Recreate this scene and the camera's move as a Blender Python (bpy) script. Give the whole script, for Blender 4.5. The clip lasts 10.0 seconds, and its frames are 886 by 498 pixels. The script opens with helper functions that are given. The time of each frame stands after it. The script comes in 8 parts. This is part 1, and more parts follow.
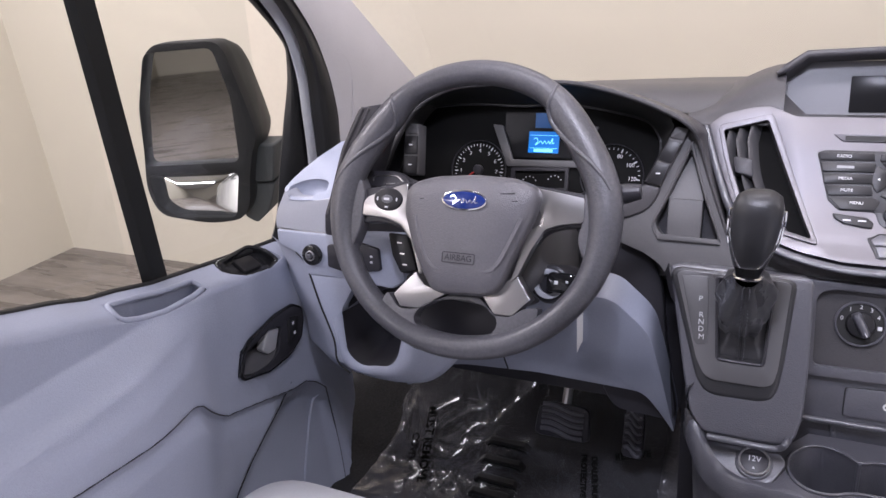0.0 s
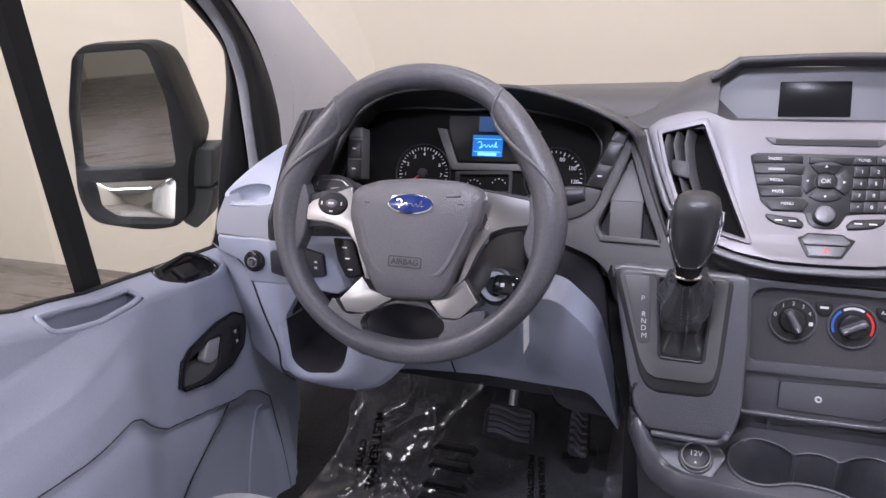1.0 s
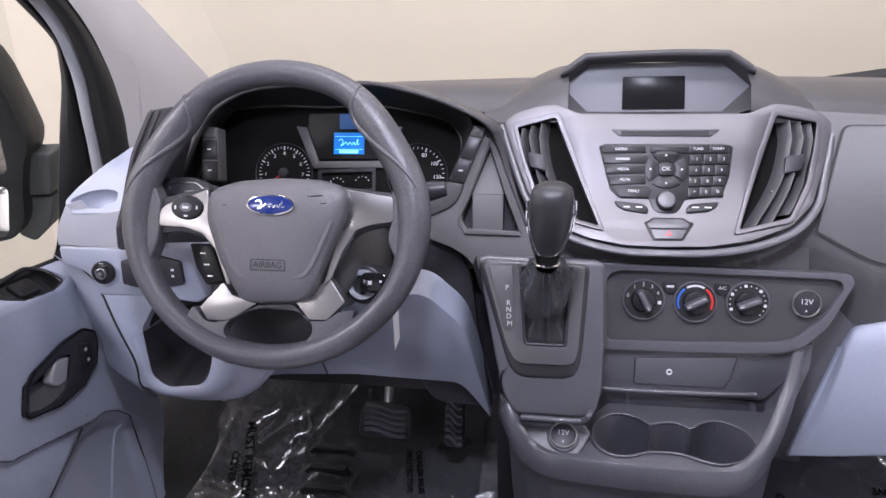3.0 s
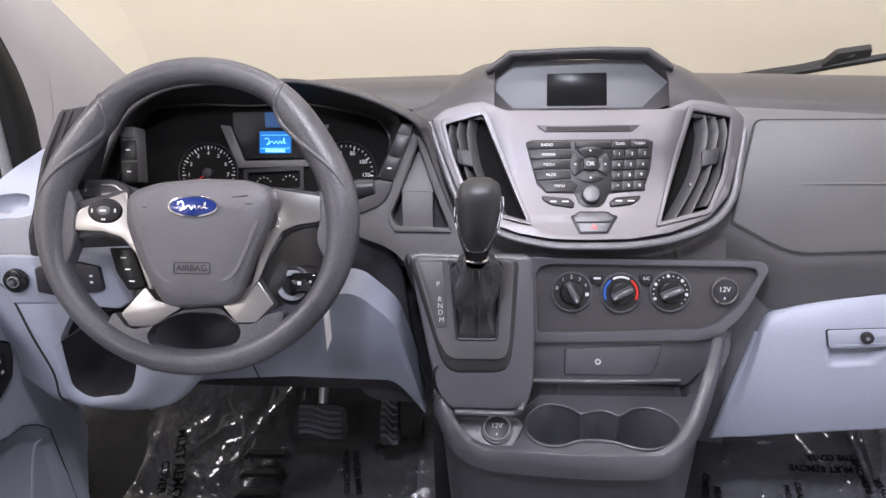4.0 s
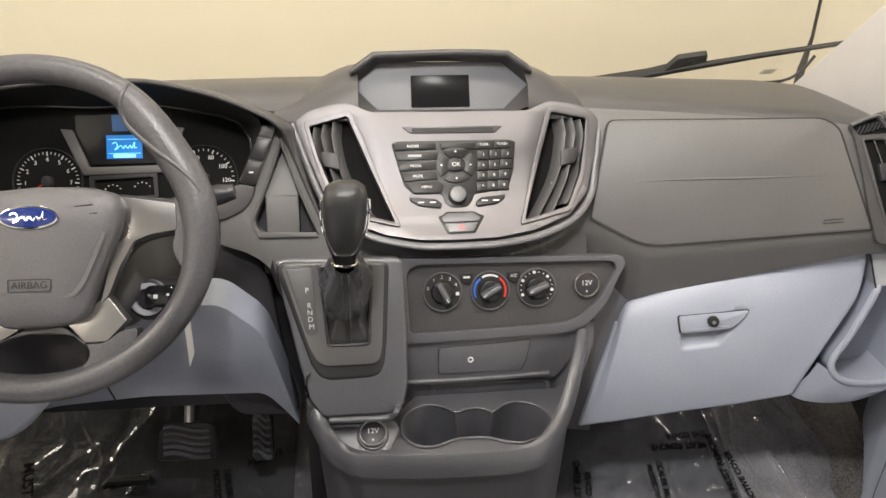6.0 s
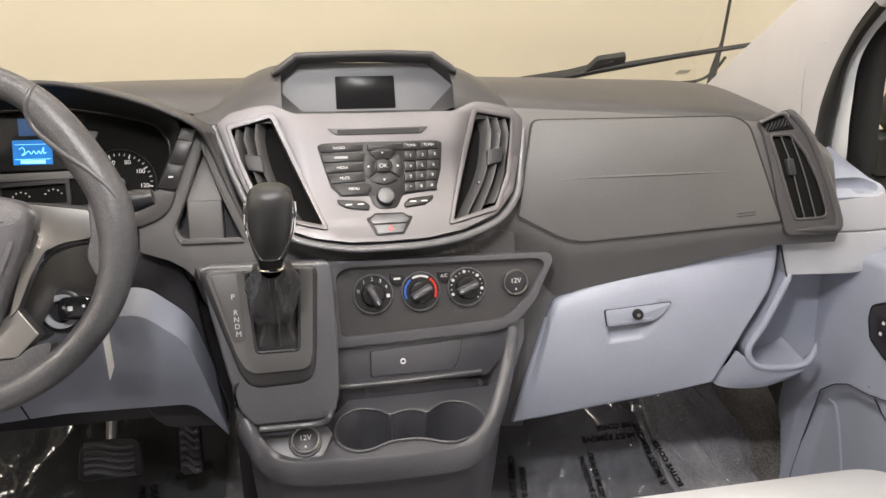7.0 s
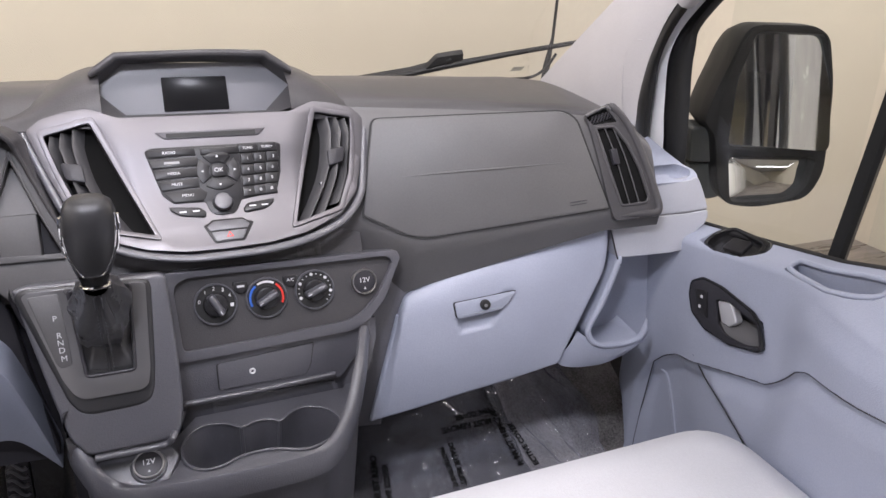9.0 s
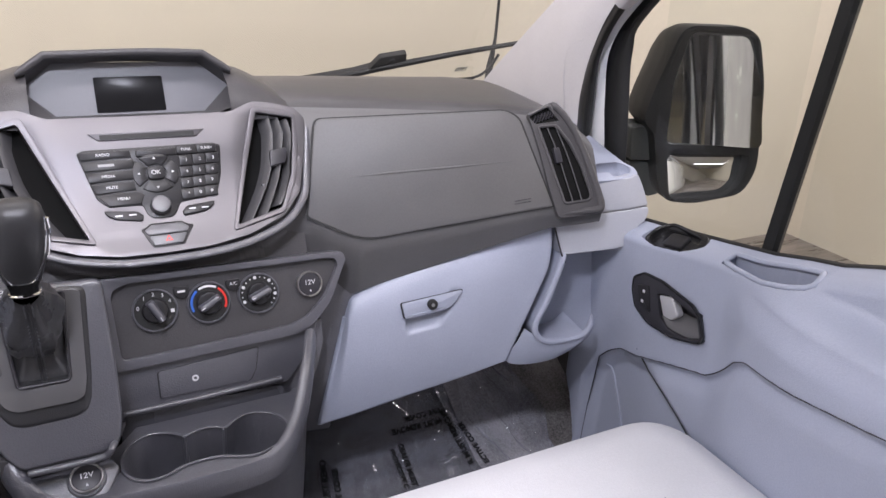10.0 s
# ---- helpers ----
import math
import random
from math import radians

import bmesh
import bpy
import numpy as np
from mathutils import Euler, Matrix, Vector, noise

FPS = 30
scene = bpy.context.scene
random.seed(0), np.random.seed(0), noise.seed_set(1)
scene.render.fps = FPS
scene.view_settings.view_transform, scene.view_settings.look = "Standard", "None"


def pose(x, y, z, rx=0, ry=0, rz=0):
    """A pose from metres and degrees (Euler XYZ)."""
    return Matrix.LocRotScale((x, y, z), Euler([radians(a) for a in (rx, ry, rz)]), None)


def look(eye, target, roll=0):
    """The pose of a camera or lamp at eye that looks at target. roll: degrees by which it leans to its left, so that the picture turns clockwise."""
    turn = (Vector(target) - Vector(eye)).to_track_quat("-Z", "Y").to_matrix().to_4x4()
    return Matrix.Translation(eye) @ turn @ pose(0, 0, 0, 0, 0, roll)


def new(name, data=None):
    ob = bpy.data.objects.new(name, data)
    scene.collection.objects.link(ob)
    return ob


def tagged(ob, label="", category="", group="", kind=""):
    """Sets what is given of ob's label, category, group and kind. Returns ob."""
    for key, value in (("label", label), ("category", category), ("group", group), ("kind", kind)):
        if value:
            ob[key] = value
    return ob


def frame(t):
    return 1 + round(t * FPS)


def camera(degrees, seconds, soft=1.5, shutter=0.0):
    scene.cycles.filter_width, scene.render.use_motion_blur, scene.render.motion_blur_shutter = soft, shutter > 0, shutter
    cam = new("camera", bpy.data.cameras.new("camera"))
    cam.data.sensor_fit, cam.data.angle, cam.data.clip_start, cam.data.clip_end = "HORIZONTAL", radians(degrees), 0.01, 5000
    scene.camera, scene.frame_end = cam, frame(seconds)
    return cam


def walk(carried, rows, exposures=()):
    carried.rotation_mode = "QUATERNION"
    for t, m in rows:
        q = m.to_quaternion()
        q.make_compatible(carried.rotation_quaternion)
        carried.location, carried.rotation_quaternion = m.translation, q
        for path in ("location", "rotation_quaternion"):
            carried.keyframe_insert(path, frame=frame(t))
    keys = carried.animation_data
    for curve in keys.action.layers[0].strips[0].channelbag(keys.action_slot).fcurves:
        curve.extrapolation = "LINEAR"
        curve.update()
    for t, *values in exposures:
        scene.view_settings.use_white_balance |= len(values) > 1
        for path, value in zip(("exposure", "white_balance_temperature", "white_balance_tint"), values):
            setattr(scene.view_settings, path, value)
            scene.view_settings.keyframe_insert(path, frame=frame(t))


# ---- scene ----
cam = camera(64.1, 10.0)
PATH = [
    (0, (-0.075, 0.484, 1.334), (-0.917, 2.123, 0.557), -5.4),
    (0.5, (-0.079, 0.485, 1.333), (-0.853, 2.158, 0.556), -4.8),
    (1, (-0.081, 0.485, 1.332), (-0.775, 2.192, 0.554), -4.2),
    (1.5, (-0.077, 0.486, 1.331), (-0.69, 2.223, 0.552), -3.7),
    (2, (-0.076, 0.487, 1.331), (-0.601, 2.25, 0.545), -3.4),
    (2.5, (-0.076, 0.489, 1.33), (-0.512, 2.272, 0.535), -3.0),
    (4, (-0.067, 0.49, 1.33), (-0.233, 2.308, 0.513), -1.7),
    (4.5, (-0.065, 0.492, 1.329), (-0.142, 2.315, 0.51), -1.1),
    (5, (-0.067, 0.495, 1.326), (-0.05, 2.322, 0.512), -0.4),
    (5.5, (-0.063, 0.498, 1.326), (0.038, 2.322, 0.512), 0.2),
    (7, (-0.057, 0.499, 1.323), (0.322, 2.291, 0.521), 1.6),
    (7.5, (-0.051, 0.501, 1.326), (0.427, 2.269, 0.521), 2.1),
    (8, (-0.05, 0.5, 1.324), (0.532, 2.238, 0.525), 2.5),
    (8.5, (-0.042, 0.497, 1.323), (0.628, 2.205, 0.526), 2.9),
    (9, (-0.035, 0.495, 1.326), (0.715, 2.17, 0.531), 3.1),
    (9.5, (-0.033, 0.496, 1.324), (0.793, 2.138, 0.535), 3.5),
    (10, (-0.031, 0.494, 1.323), (0.851, 2.11, 0.54), 3.8),
]
LOOKS = [(0, -0.05, 5850, 24), (2.5, 0.03, 5750, 24), (3.8, 0.12, 5900, 20), (4.5, 0.14, 6550, 15), (5.0, 0.14, 6950, 11), (5.7, 0.14, 7000, 10), (6.8, 0.12, 6950, 11), (7.5, 0.08, 6650, 14), (8.5, 0.0, 6300, 17), (9.0, -0.03, 6150, 19), (10.0, -0.06, 6050, 20)]
walk(cam, [(t, look(eye, target, roll)) for t, eye, target, roll in PATH], LOOKS)

# ---------------------------------------------------------------- helpers of this scene
def V(*a):
    return Vector(a)


def finish(bm, name, mat, parent=None, label="", angle=35):
    bmesh.ops.recalc_face_normals(bm, faces=bm.faces)
    lim = radians(angle)
    for f in bm.faces:
        f.smooth = True
    for e in bm.edges:
        e.smooth = not (len(e.link_faces) == 2 and e.calc_face_angle(0.0) > lim)
    me = bpy.data.meshes.new(name)
    bm.to_mesh(me)
    bm.free()
    for m in (mat if isinstance(mat, (list, tuple)) else [mat]):
        me.materials.append(m)
    ob = new(name, me)
    if parent is not None:
        ob.parent = parent
    if label:
        tagged(ob, label)
    return ob


def part(name, bm, mat, parent, label="", angle=35):
    return finish(bm, name, mat, parent, label, angle)


def thing(name, label, category, group="", kind="", at=(0, 0, 0)):
    ob = new(name)
    ob.empty_display_size = 0.05
    return tagged(ob, label, category, group, kind)


def solo(name, bm, mat, label, category, group="", kind="", angle=35):
    return tagged(finish(bm, name, mat, None, "", angle), label, category, group, kind)


class Plane:
    """A flat working frame: a point, a direction across, a direction up; w counts towards the viewer's side."""

    def __init__(self, o, u, v):
        self.o, self.u = Vector(o), Vector(u).normalized()
        v = Vector(v)
        self.v = (v - self.u * v.dot(self.u)).normalized()
        self.n = self.u.cross(self.v)

    def at(self, a, b, w=0.0):
        return self.o + self.u * a + self.v * b + self.n * w

    def moved(self, a=0, b=0, w=0):
        return Plane(self.at(a, b, w), self.u, self.v)


def rnd(pts, r=0.004, n=4):
    """Rounds the corners of a closed outline."""
    out, k = [], len(pts)
    for i in range(k):
        p0, p1, p2 = Vector(pts[i - 1]), Vector(pts[i]), Vector(pts[(i + 1) % k])
        a, b = p0 - p1, p2 - p1
        la, lb = a.length, b.length
        rr = r[i] if isinstance(r, (list, tuple)) else r
        d = min(rr, 0.45 * la, 0.45 * lb)
        q0, q2 = p1 + a / la * d, p1 + b / lb * d
        for j in range(n + 1):
            t = j / n
            out.append(tuple(q0 * (1 - t) ** 2 + p1 * 2 * t * (1 - t) + q2 * t * t))
    return out


def spline(pts, n=6, closed=False):
    """A smooth line through the points (Catmull-Rom)."""
    P = [Vector(p) for p in pts]
    k, out = len(P), []
    for i in range(k if closed else k - 1):
        p1, p2 = P[i], P[(i + 1) % k]
        p0 = P[i - 1] if (closed or i > 0) else p1 * 2 - p2
        p3 = P[(i + 2) % k] if (closed or i + 2 < k) else p2 * 2 - p1
        for j in range(n):
            t = j / n
            out.append(0.5 * (2 * p1 + (p2 - p0) * t + (2 * p0 - 5 * p1 + 4 * p2 - p3) * t * t + (3 * p1 - p0 - 3 * p2 + p3) * t ** 3))
    if not closed:
        out.append(P[-1])
    return [tuple(p) for p in out]


def both(pts):
    """Closes a right half, listed from the top middle to the bottom middle, with its mirror image."""
    return list(pts) + [(-u, v) for u, v in reversed(pts) if abs(u) > 1e-6]


def oval(a, b, ru, rv=None, n=32):
    rv = ru if rv is None else rv
    return [(a + ru * math.cos(2 * math.pi * i / n), b + rv * math.sin(2 * math.pi * i / n)) for i in range(n)]


def box2(a, b, w, h):
    return [(a - w / 2, b - h / 2), (a + w / 2, b - h / 2), (a + w / 2, b + h / 2), (a - w / 2, b + h / 2)]


def plate(bm, pl, outer, w0, w1, holes=(), bevel=0.0, seg=2):
    """A slab with the outline (and holes) given in the plane, from height w0 to w1, edges rounded on top."""
    tmp = bmesh.new()
    tops = []
    if not holes:
        f = tmp.faces.new([tmp.verts.new(pl.at(a, b, w1)) for a, b in outer])
        tops = [f]
    else:
        edges = []
        for loop in (outer, *holes):
            vs = [tmp.verts.new(pl.at(a, b, w1)) for a, b in loop]
            edges += [tmp.edges.new((vs[i - 1], vs[i])) for i in range(len(vs))]
        got = bmesh.ops.triangle_fill(tmp, use_beauty=True, use_dissolve=False, edges=edges, normal=pl.n)
        tops = [g for g in got["geom"] if isinstance(g, bmesh.types.BMFace)]
    rim = [e for e in tmp.edges if len(e.link_faces) == 1]
    got = bmesh.ops.extrude_face_region(tmp, geom=tops)
    down = [g for g in got["geom"] if isinstance(g, bmesh.types.BMVert)]
    bmesh.ops.translate(tmp, verts=down, vec=pl.n * (w0 - w1))
    if bevel > 0:
        top = [e for e in rim if e.is_valid]
        if top:
            bmesh.ops.bevel(tmp, geom=top, offset=bevel, segments=seg, profile=0.5, affect="EDGES", clamp_overlap=True)
    join(bm, tmp)


def join(bm, tmp):
    me = bpy.data.meshes.new("joined")
    tmp.to_mesh(me)
    tmp.free()
    bm.from_mesh(me)
    bpy.data.meshes.remove(me)


def loft(bm, rows, wrap=False, caps=False):
    grid = [[bm.verts.new(p) for p in r] for r in rows]
    n = len(grid[0])
    for i in range(len(grid) - 1):
        for j in range(n if wrap else n - 1):
            a, b = grid[i][j], grid[i][(j + 1) % n]
            c, d = grid[i + 1][(j + 1) % n], grid[i + 1][j]
            try:
                bm.faces.new((a, b, c, d))
            except ValueError:
                pass
    if caps:
        for r in (grid[0], grid[-1]):
            bm.faces.new(r)
    return grid


def tube(bm, pts, r, n=10, closed=False, caps=True, flat=1.0, up=(0, 0, 1)):
    P = [Vector(p) for p in pts]
    k, rows = len(P), []
    side0 = None
    for i, p in enumerate(P):
        if closed:
            d = P[(i + 1) % k] - P[i - 1]
        else:
            d = P[min(i + 1, k - 1)] - P[max(i - 1, 0)]
        d.normalize()
        side = d.cross(Vector(up))
        if side.length < 0.05:
            side = d.cross(Vector((1, 0, 0))) if side0 is None else side0
        side.normalize()
        if side0 is not None and side.dot(side0) < 0:
            side = -side
        side0 = side
        top = side.cross(d)
        rr = r[i] if isinstance(r, (list, tuple)) else r
        rows.append([p + side * (rr * math.cos(2 * math.pi * j / n)) + top * (rr * flat * math.sin(2 * math.pi * j / n)) for j in range(n)])
    if closed:
        rows.append(rows[0])
        loft(bm, rows, wrap=True)
        bmesh.ops.remove_doubles(bm, verts=bm.verts, dist=1e-6)
    else:
        loft(bm, rows, wrap=True, caps=caps)


def cyl(bm, pl, a, b, r, w0, w1, n=32, bevel=0.0, r2=None):
    """A round boss or knob on the plane; r2 is its radius at the top."""
    r2 = r if r2 is None else r2
    prof = [(r, w0), (r2, w1 - bevel), (r2 - bevel * 0.3, w1 - bevel * 0.3), (r2 - bevel, w1)] if bevel else [(r, w0), (r2, w1)]
    rows = [[pl.at(a + q * math.cos(2 * math.pi * j / n), b + q * math.sin(2 * math.pi * j / n), w) for j in range(n)] for q, w in prof]
    g = loft(bm, rows, wrap=True)
    bm.faces.new(g[-1])


def ring(bm, pl, a, b, r0, r1, w0, w1, n=36, bevel=0.0006):
    prof = [(r1, w0), (r1, w1 - bevel), (r1 - bevel, w1), (r0 + bevel, w1), (r0, w1 - bevel), (r0, w0)]
    rows = [[pl.at(a + q * math.cos(2 * math.pi * j / n), b + q * math.sin(2 * math.pi * j / n), w) for j in range(n)] for q, w in prof]
    loft(bm, rows, wrap=True)


def text(words, pl, a, b, size, w, mat, parent, name="lettering", turn=0.0, align="CENTER", bold=0.0):
    """Raised letters in the built-in font, on the plane."""
    cu = bpy.data.curves.new(name, "FONT")
    cu.body, cu.size, cu.align_x, cu.align_y, cu.extrude, cu.offset = words, size, align, "CENTER", 0.0002, bold
    tmp = bpy.data.objects.new(name, cu)
    scene.collection.objects.link(tmp)
    me = bpy.data.meshes.new_from_object(tmp.evaluated_get(bpy.context.evaluated_depsgraph_get()))
    bpy.data.objects.remove(tmp)
    bpy.data.curves.remove(cu)
    c, s = math.cos(turn), math.sin(turn)
    for v in me.vertices:
        x, y = v.co.x * c - v.co.y * s, v.co.x * s + v.co.y * c
        v.co = pl.at(a + x, b + y, w + v.co.z)
    me.materials.clear()
    me.materials.append(mat)
    ob = new(name, me)
    ob.parent = parent
    return ob


def bars(pl, a, b, w, h, parent, mat, lift, name="lettering"):
    bm = bmesh.new()
    plate(bm, pl, box2(a, b, w, h), lift - 0.0002, lift + 0.0003)
    return part(name, bm, mat, parent)


def smooth01(t):
    t = max(0.0, min(1.0, t))
    return t * t * (3 - 2 * t)


def lerp(x, table):
    """Straight-line reading of a table of (x, y)."""
    if x <= table[0][0]:
        return table[0][1]
    for (x0, y0), (x1, y1) in zip(table, table[1:]):
        if x <= x1:
            return y0 + (y1 - y0) * (x - x0) / (x1 - x0)
    return table[-1][1]


# ---------------------------------------------------------------- materials
def material(name, color, rough=0.5, metal=0.0, grain=0.0, scale=900.0, mottle=0.06, wear=0.08, coat=0.0, spec=0.5, stretch=None):
    """A painted or moulded surface: colour with fine and broad variation, roughness variation and fine relief."""
    m = bpy.data.materials.new(name)
    m.use_nodes = True
    nt = m.node_tree
    b = nt.nodes["Principled BSDF"]
    b.inputs["Metallic"].default_value = metal
    b.inputs["Coat Weight"].default_value = coat
    b.inputs["Specular IOR Level"].default_value = spec
    tc = nt.nodes.new("ShaderNodeTexCoord")
    src = tc.outputs["Object"]
    if stretch:
        mp = nt.nodes.new("ShaderNodeMapping")
        mp.inputs["Scale"].default_value = stretch
        nt.links.new(src, mp.inputs["Vector"])
        src = mp.outputs["Vector"]
    n1 = nt.nodes.new("ShaderNodeTexNoise")
    n1.inputs["Scale"].default_value, n1.inputs["Detail"].default_value = 9.0, 6.0
    n2 = nt.nodes.new("ShaderNodeTexNoise")
    n2.inputs["Scale"].default_value, n2.inputs["Detail"].default_value = scale * 0.6, 2.0
    for n in (n1, n2):
        nt.links.new(src, n.inputs["Vector"])
    mix = nt.nodes.new("ShaderNodeMix")
    mix.data_type = "RGBA"
    mix.inputs["A"].default_value = tuple(c * (1 - mottle) for c in color[:3]) + (1,)
    mix.inputs["B"].default_value = tuple(min(1, c * (1 + mottle)) for c in color[:3]) + (1,)
    av = nt.nodes.new("ShaderNodeMath")
    av.operation = "MULTIPLY_ADD"
    av.inputs[1].default_value = 0.4
    nt.links.new(n2.outputs["Fac"], av.inputs[0])
    sc = nt.nodes.new("ShaderNodeMath")
    sc.operation = "MULTIPLY"
    sc.inputs[1].default_value = 0.6
    nt.links.new(n1.outputs["Fac"], sc.inputs[0])
    nt.links.new(sc.outputs[0], av.inputs[2])
    wide = nt.nodes.new("ShaderNodeMapRange")
    wide.inputs["From Min"].default_value, wide.inputs["From Max"].default_value = 0.36, 0.64
    nt.links.new(av.outputs[0], wide.inputs["Value"])
    nt.links.new(wide.outputs["Result"], mix.inputs["Factor"])
    nt.links.new(mix.outputs["Result"], b.inputs["Base Color"])
    mr = nt.nodes.new("ShaderNodeMapRange")
    mr.inputs["From Min"].default_value, mr.inputs["From Max"].default_value = 0.3, 0.7
    mr.inputs["To Min"].default_value, mr.inputs["To Max"].default_value = max(0.02, rough - wear), min(1, rough + wear)
    nt.links.new(n1.outputs["Fac"], mr.inputs["Value"])
    nt.links.new(mr.outputs["Result"], b.inputs["Roughness"])
    if grain > 0:
        vo = nt.nodes.new("ShaderNodeTexVoronoi")
        vo.inputs["Scale"].default_value = scale
        nt.links.new(src, vo.inputs["Vector"])
        bp = nt.nodes.new("ShaderNodeBump")
        bp.inputs["Strength"].default_value, bp.inputs["Distance"].default_value = grain, 0.0006
        nt.links.new(vo.outputs["Distance"], bp.inputs["Height"])
        nt.links.new(bp.outputs["Normal"], b.inputs["Normal"])
    return m


def glow(name, color, strength):
    m = bpy.data.materials.new(name)
    m.use_nodes = True
    b = m.node_tree.nodes["Principled BSDF"]
    b.inputs["Base Color"].default_value = (*color, 1)
    b.inputs["Emission Color"].default_value = (*color, 1)
    b.inputs["Emission Strength"].default_value = strength
    b.inputs["Roughness"].default_value = 0.4
    return m


def pane(name, tint=(1, 1, 1), gloss=0.06, rough=0.0, haze=0.0, graze=0.6):
    """Thin clear glass or film: see-through with a faint mirror on it."""
    m = bpy.data.materials.new(name)
    m.use_nodes = True
    nt = m.node_tree
    nt.nodes.clear()
    out = nt.nodes.new("ShaderNodeOutputMaterial")
    tr, gl, mx, lw, pw, ad = (nt.nodes.new(k) for k in ("ShaderNodeBsdfTransparent", "ShaderNodeBsdfGlossy", "ShaderNodeMixShader", "ShaderNodeLayerWeight", "ShaderNodeMath", "ShaderNodeMath"))
    tr.inputs["Color"].default_value = (*tint, 1)
    gl.inputs["Roughness"].default_value = rough
    lw.inputs["Blend"].default_value = 0.5
    pw.operation, pw.inputs[1].default_value = "POWER", 4.0
    ad.operation, ad.inputs[1].default_value, ad.inputs[2].default_value = "MULTIPLY_ADD", graze, gloss
    nt.links.new(lw.outputs["Facing"], pw.inputs[0])
    nt.links.new(pw.outputs[0], ad.inputs[0])
    nt.links.new(ad.outputs[0], mx.inputs[0])
    nt.links.new(tr.outputs[0], mx.inputs[1])
    nt.links.new(gl.outputs[0], mx.inputs[2])
    last = mx
    if haze:
        df, m2 = nt.nodes.new("ShaderNodeBsdfDiffuse"), nt.nodes.new("ShaderNodeMixShader")
        df.inputs["Color"].default_value = (0.72, 0.74, 0.86, 1)
        m2.inputs[0].default_value = haze
        nt.links.new(mx.outputs[0], m2.inputs[1])
        nt.links.new(df.outputs[0], m2.inputs[2])
        last = m2
    nt.links.new(last.outputs[0], out.inputs["Surface"])
    return m


CHAR = material("charcoal_plastic", (0.078, 0.078, 0.090), 0.29, grain=0.5, scale=620, mottle=0.1, wear=0.015, spec=0.9)
LIDSKIN = material("fascia_plastic", (0.088, 0.086, 0.088), 0.47, grain=0.15, scale=620, mottle=0.08, wear=0.02)
CHAR2 = material("dark_plastic", (0.032, 0.031, 0.036), 0.36, grain=0.2, scale=1000, mottle=0.12, spec=0.35)
PAD = material("soft_dash_skin", (0.057, 0.055, 0.058), 0.38, grain=0.4, scale=560, mottle=0.1, wear=0.02, spec=0.4)
RIMSKIN = material("wheel_rim_skin", (0.070, 0.069, 0.077), 0.40, grain=0.4, scale=420, mottle=0.25, spec=0.6)
HUBSKIN = material("airbag_cover_skin", (0.12, 0.116, 0.125), 0.38, grain=0.6, scale=650, mottle=0.1)
GREY = material("light_grey_plastic", (0.325, 0.350, 0.428), 0.43, grain=0.45, scale=620, mottle=0.05)
GREYL = material("pale_grey_trim", (0.405, 0.415, 0.455), 0.48, grain=0.35, scale=650, mottle=0.04)
PILLARSKIN = material("pillar_trim_plastic", (0.50, 0.485, 0.49), 0.5, grain=0.35, scale=650, mottle=0.05)
SILVER = material("silver_paint", (0.118, 0.113, 0.121), 0.39, metal=0.6, mottle=0.05, scale=2500)
BEZEL = material("screen_bezel_grey", (0.165, 0.168, 0.185), 0.4, grain=0.1, scale=1500)
SATIN = material("satin_chrome", (0.355, 0.346, 0.342), 0.33, metal=1.0, mottle=0.03, scale=2500)
CHROME = material("bright_chrome", (0.85, 0.85, 0.86), 0.08, metal=1.0, mottle=0.02, wear=0.04)
GLOSS = material("gloss_black", (0.012, 0.012, 0.013), 0.15, mottle=0.05, wear=0.05)
BLACK = material("matt_black", (0.012, 0.012, 0.012), 0.6, grain=0.2)
RUBBER = material("black_rubber", (0.018, 0.018, 0.018), 0.5, grain=0.2, scale=600, spec=0.3)
ARMSKIN = material("mirror_arm_plastic", (0.062, 0.068, 0.067), 0.5, grain=0.15, scale=600, spec=0.35)
OUTER = material("outside_black_plastic", (0.014, 0.0145, 0.0145), 0.55, grain=0.15, scale=600, spec=0.25)
SATIN2 = material("satin_handle_paint", (0.5, 0.5, 0.51), 0.34, metal=0.35, mottle=0.03, scale=2500)
KEYP = material("key_plastic", (0.020, 0.0195, 0.021), 0.35, mottle=0.05, spec=0.3)
PRINT = material("dim_print", (0.30, 0.30, 0.31), 0.5, mottle=0.02)
WHITE = material("white_print", (0.6, 0.6, 0.62), 0.5, mottle=0.02)
PAPER = material("white_paper", (0.85, 0.85, 0.84), 0.7, mottle=0.02)
RED = material("red_print", (0.6, 0.03, 0.02), 0.5, mottle=0.02)
BLUEP = material("blue_print", (0.03, 0.12, 0.5), 0.5, mottle=0.02)
BADGE = material("badge_blue", (0.012, 0.03, 0.17), 0.2, mottle=0.05, coat=0.6)
LEATHER = material("black_leather", (0.050, 0.050, 0.053), 0.27, grain=0.12, scale=500, mottle=0.15, spec=0.8)
BODYWHITE = material("white_body_paint", (0.8, 0.8, 0.8), 0.2, mottle=0.02, coat=0.5)
SEATSKIN = material("pale_grey_vinyl", (0.62, 0.62, 0.64), 0.5, grain=0.4, scale=500, mottle=0.04)
CARPET = material("dark_floor_mat", (0.024, 0.023, 0.0225), 0.75, grain=0.9, scale=450, mottle=0.5, spec=0.25)
# paler than the cab floor, making up for weak light beside the passenger's mat
CARPET_LIT = material("lightened_carpet", (0.235, 0.222, 0.218), 0.85, grain=0.9, scale=420, mottle=0.6, spec=0.2)
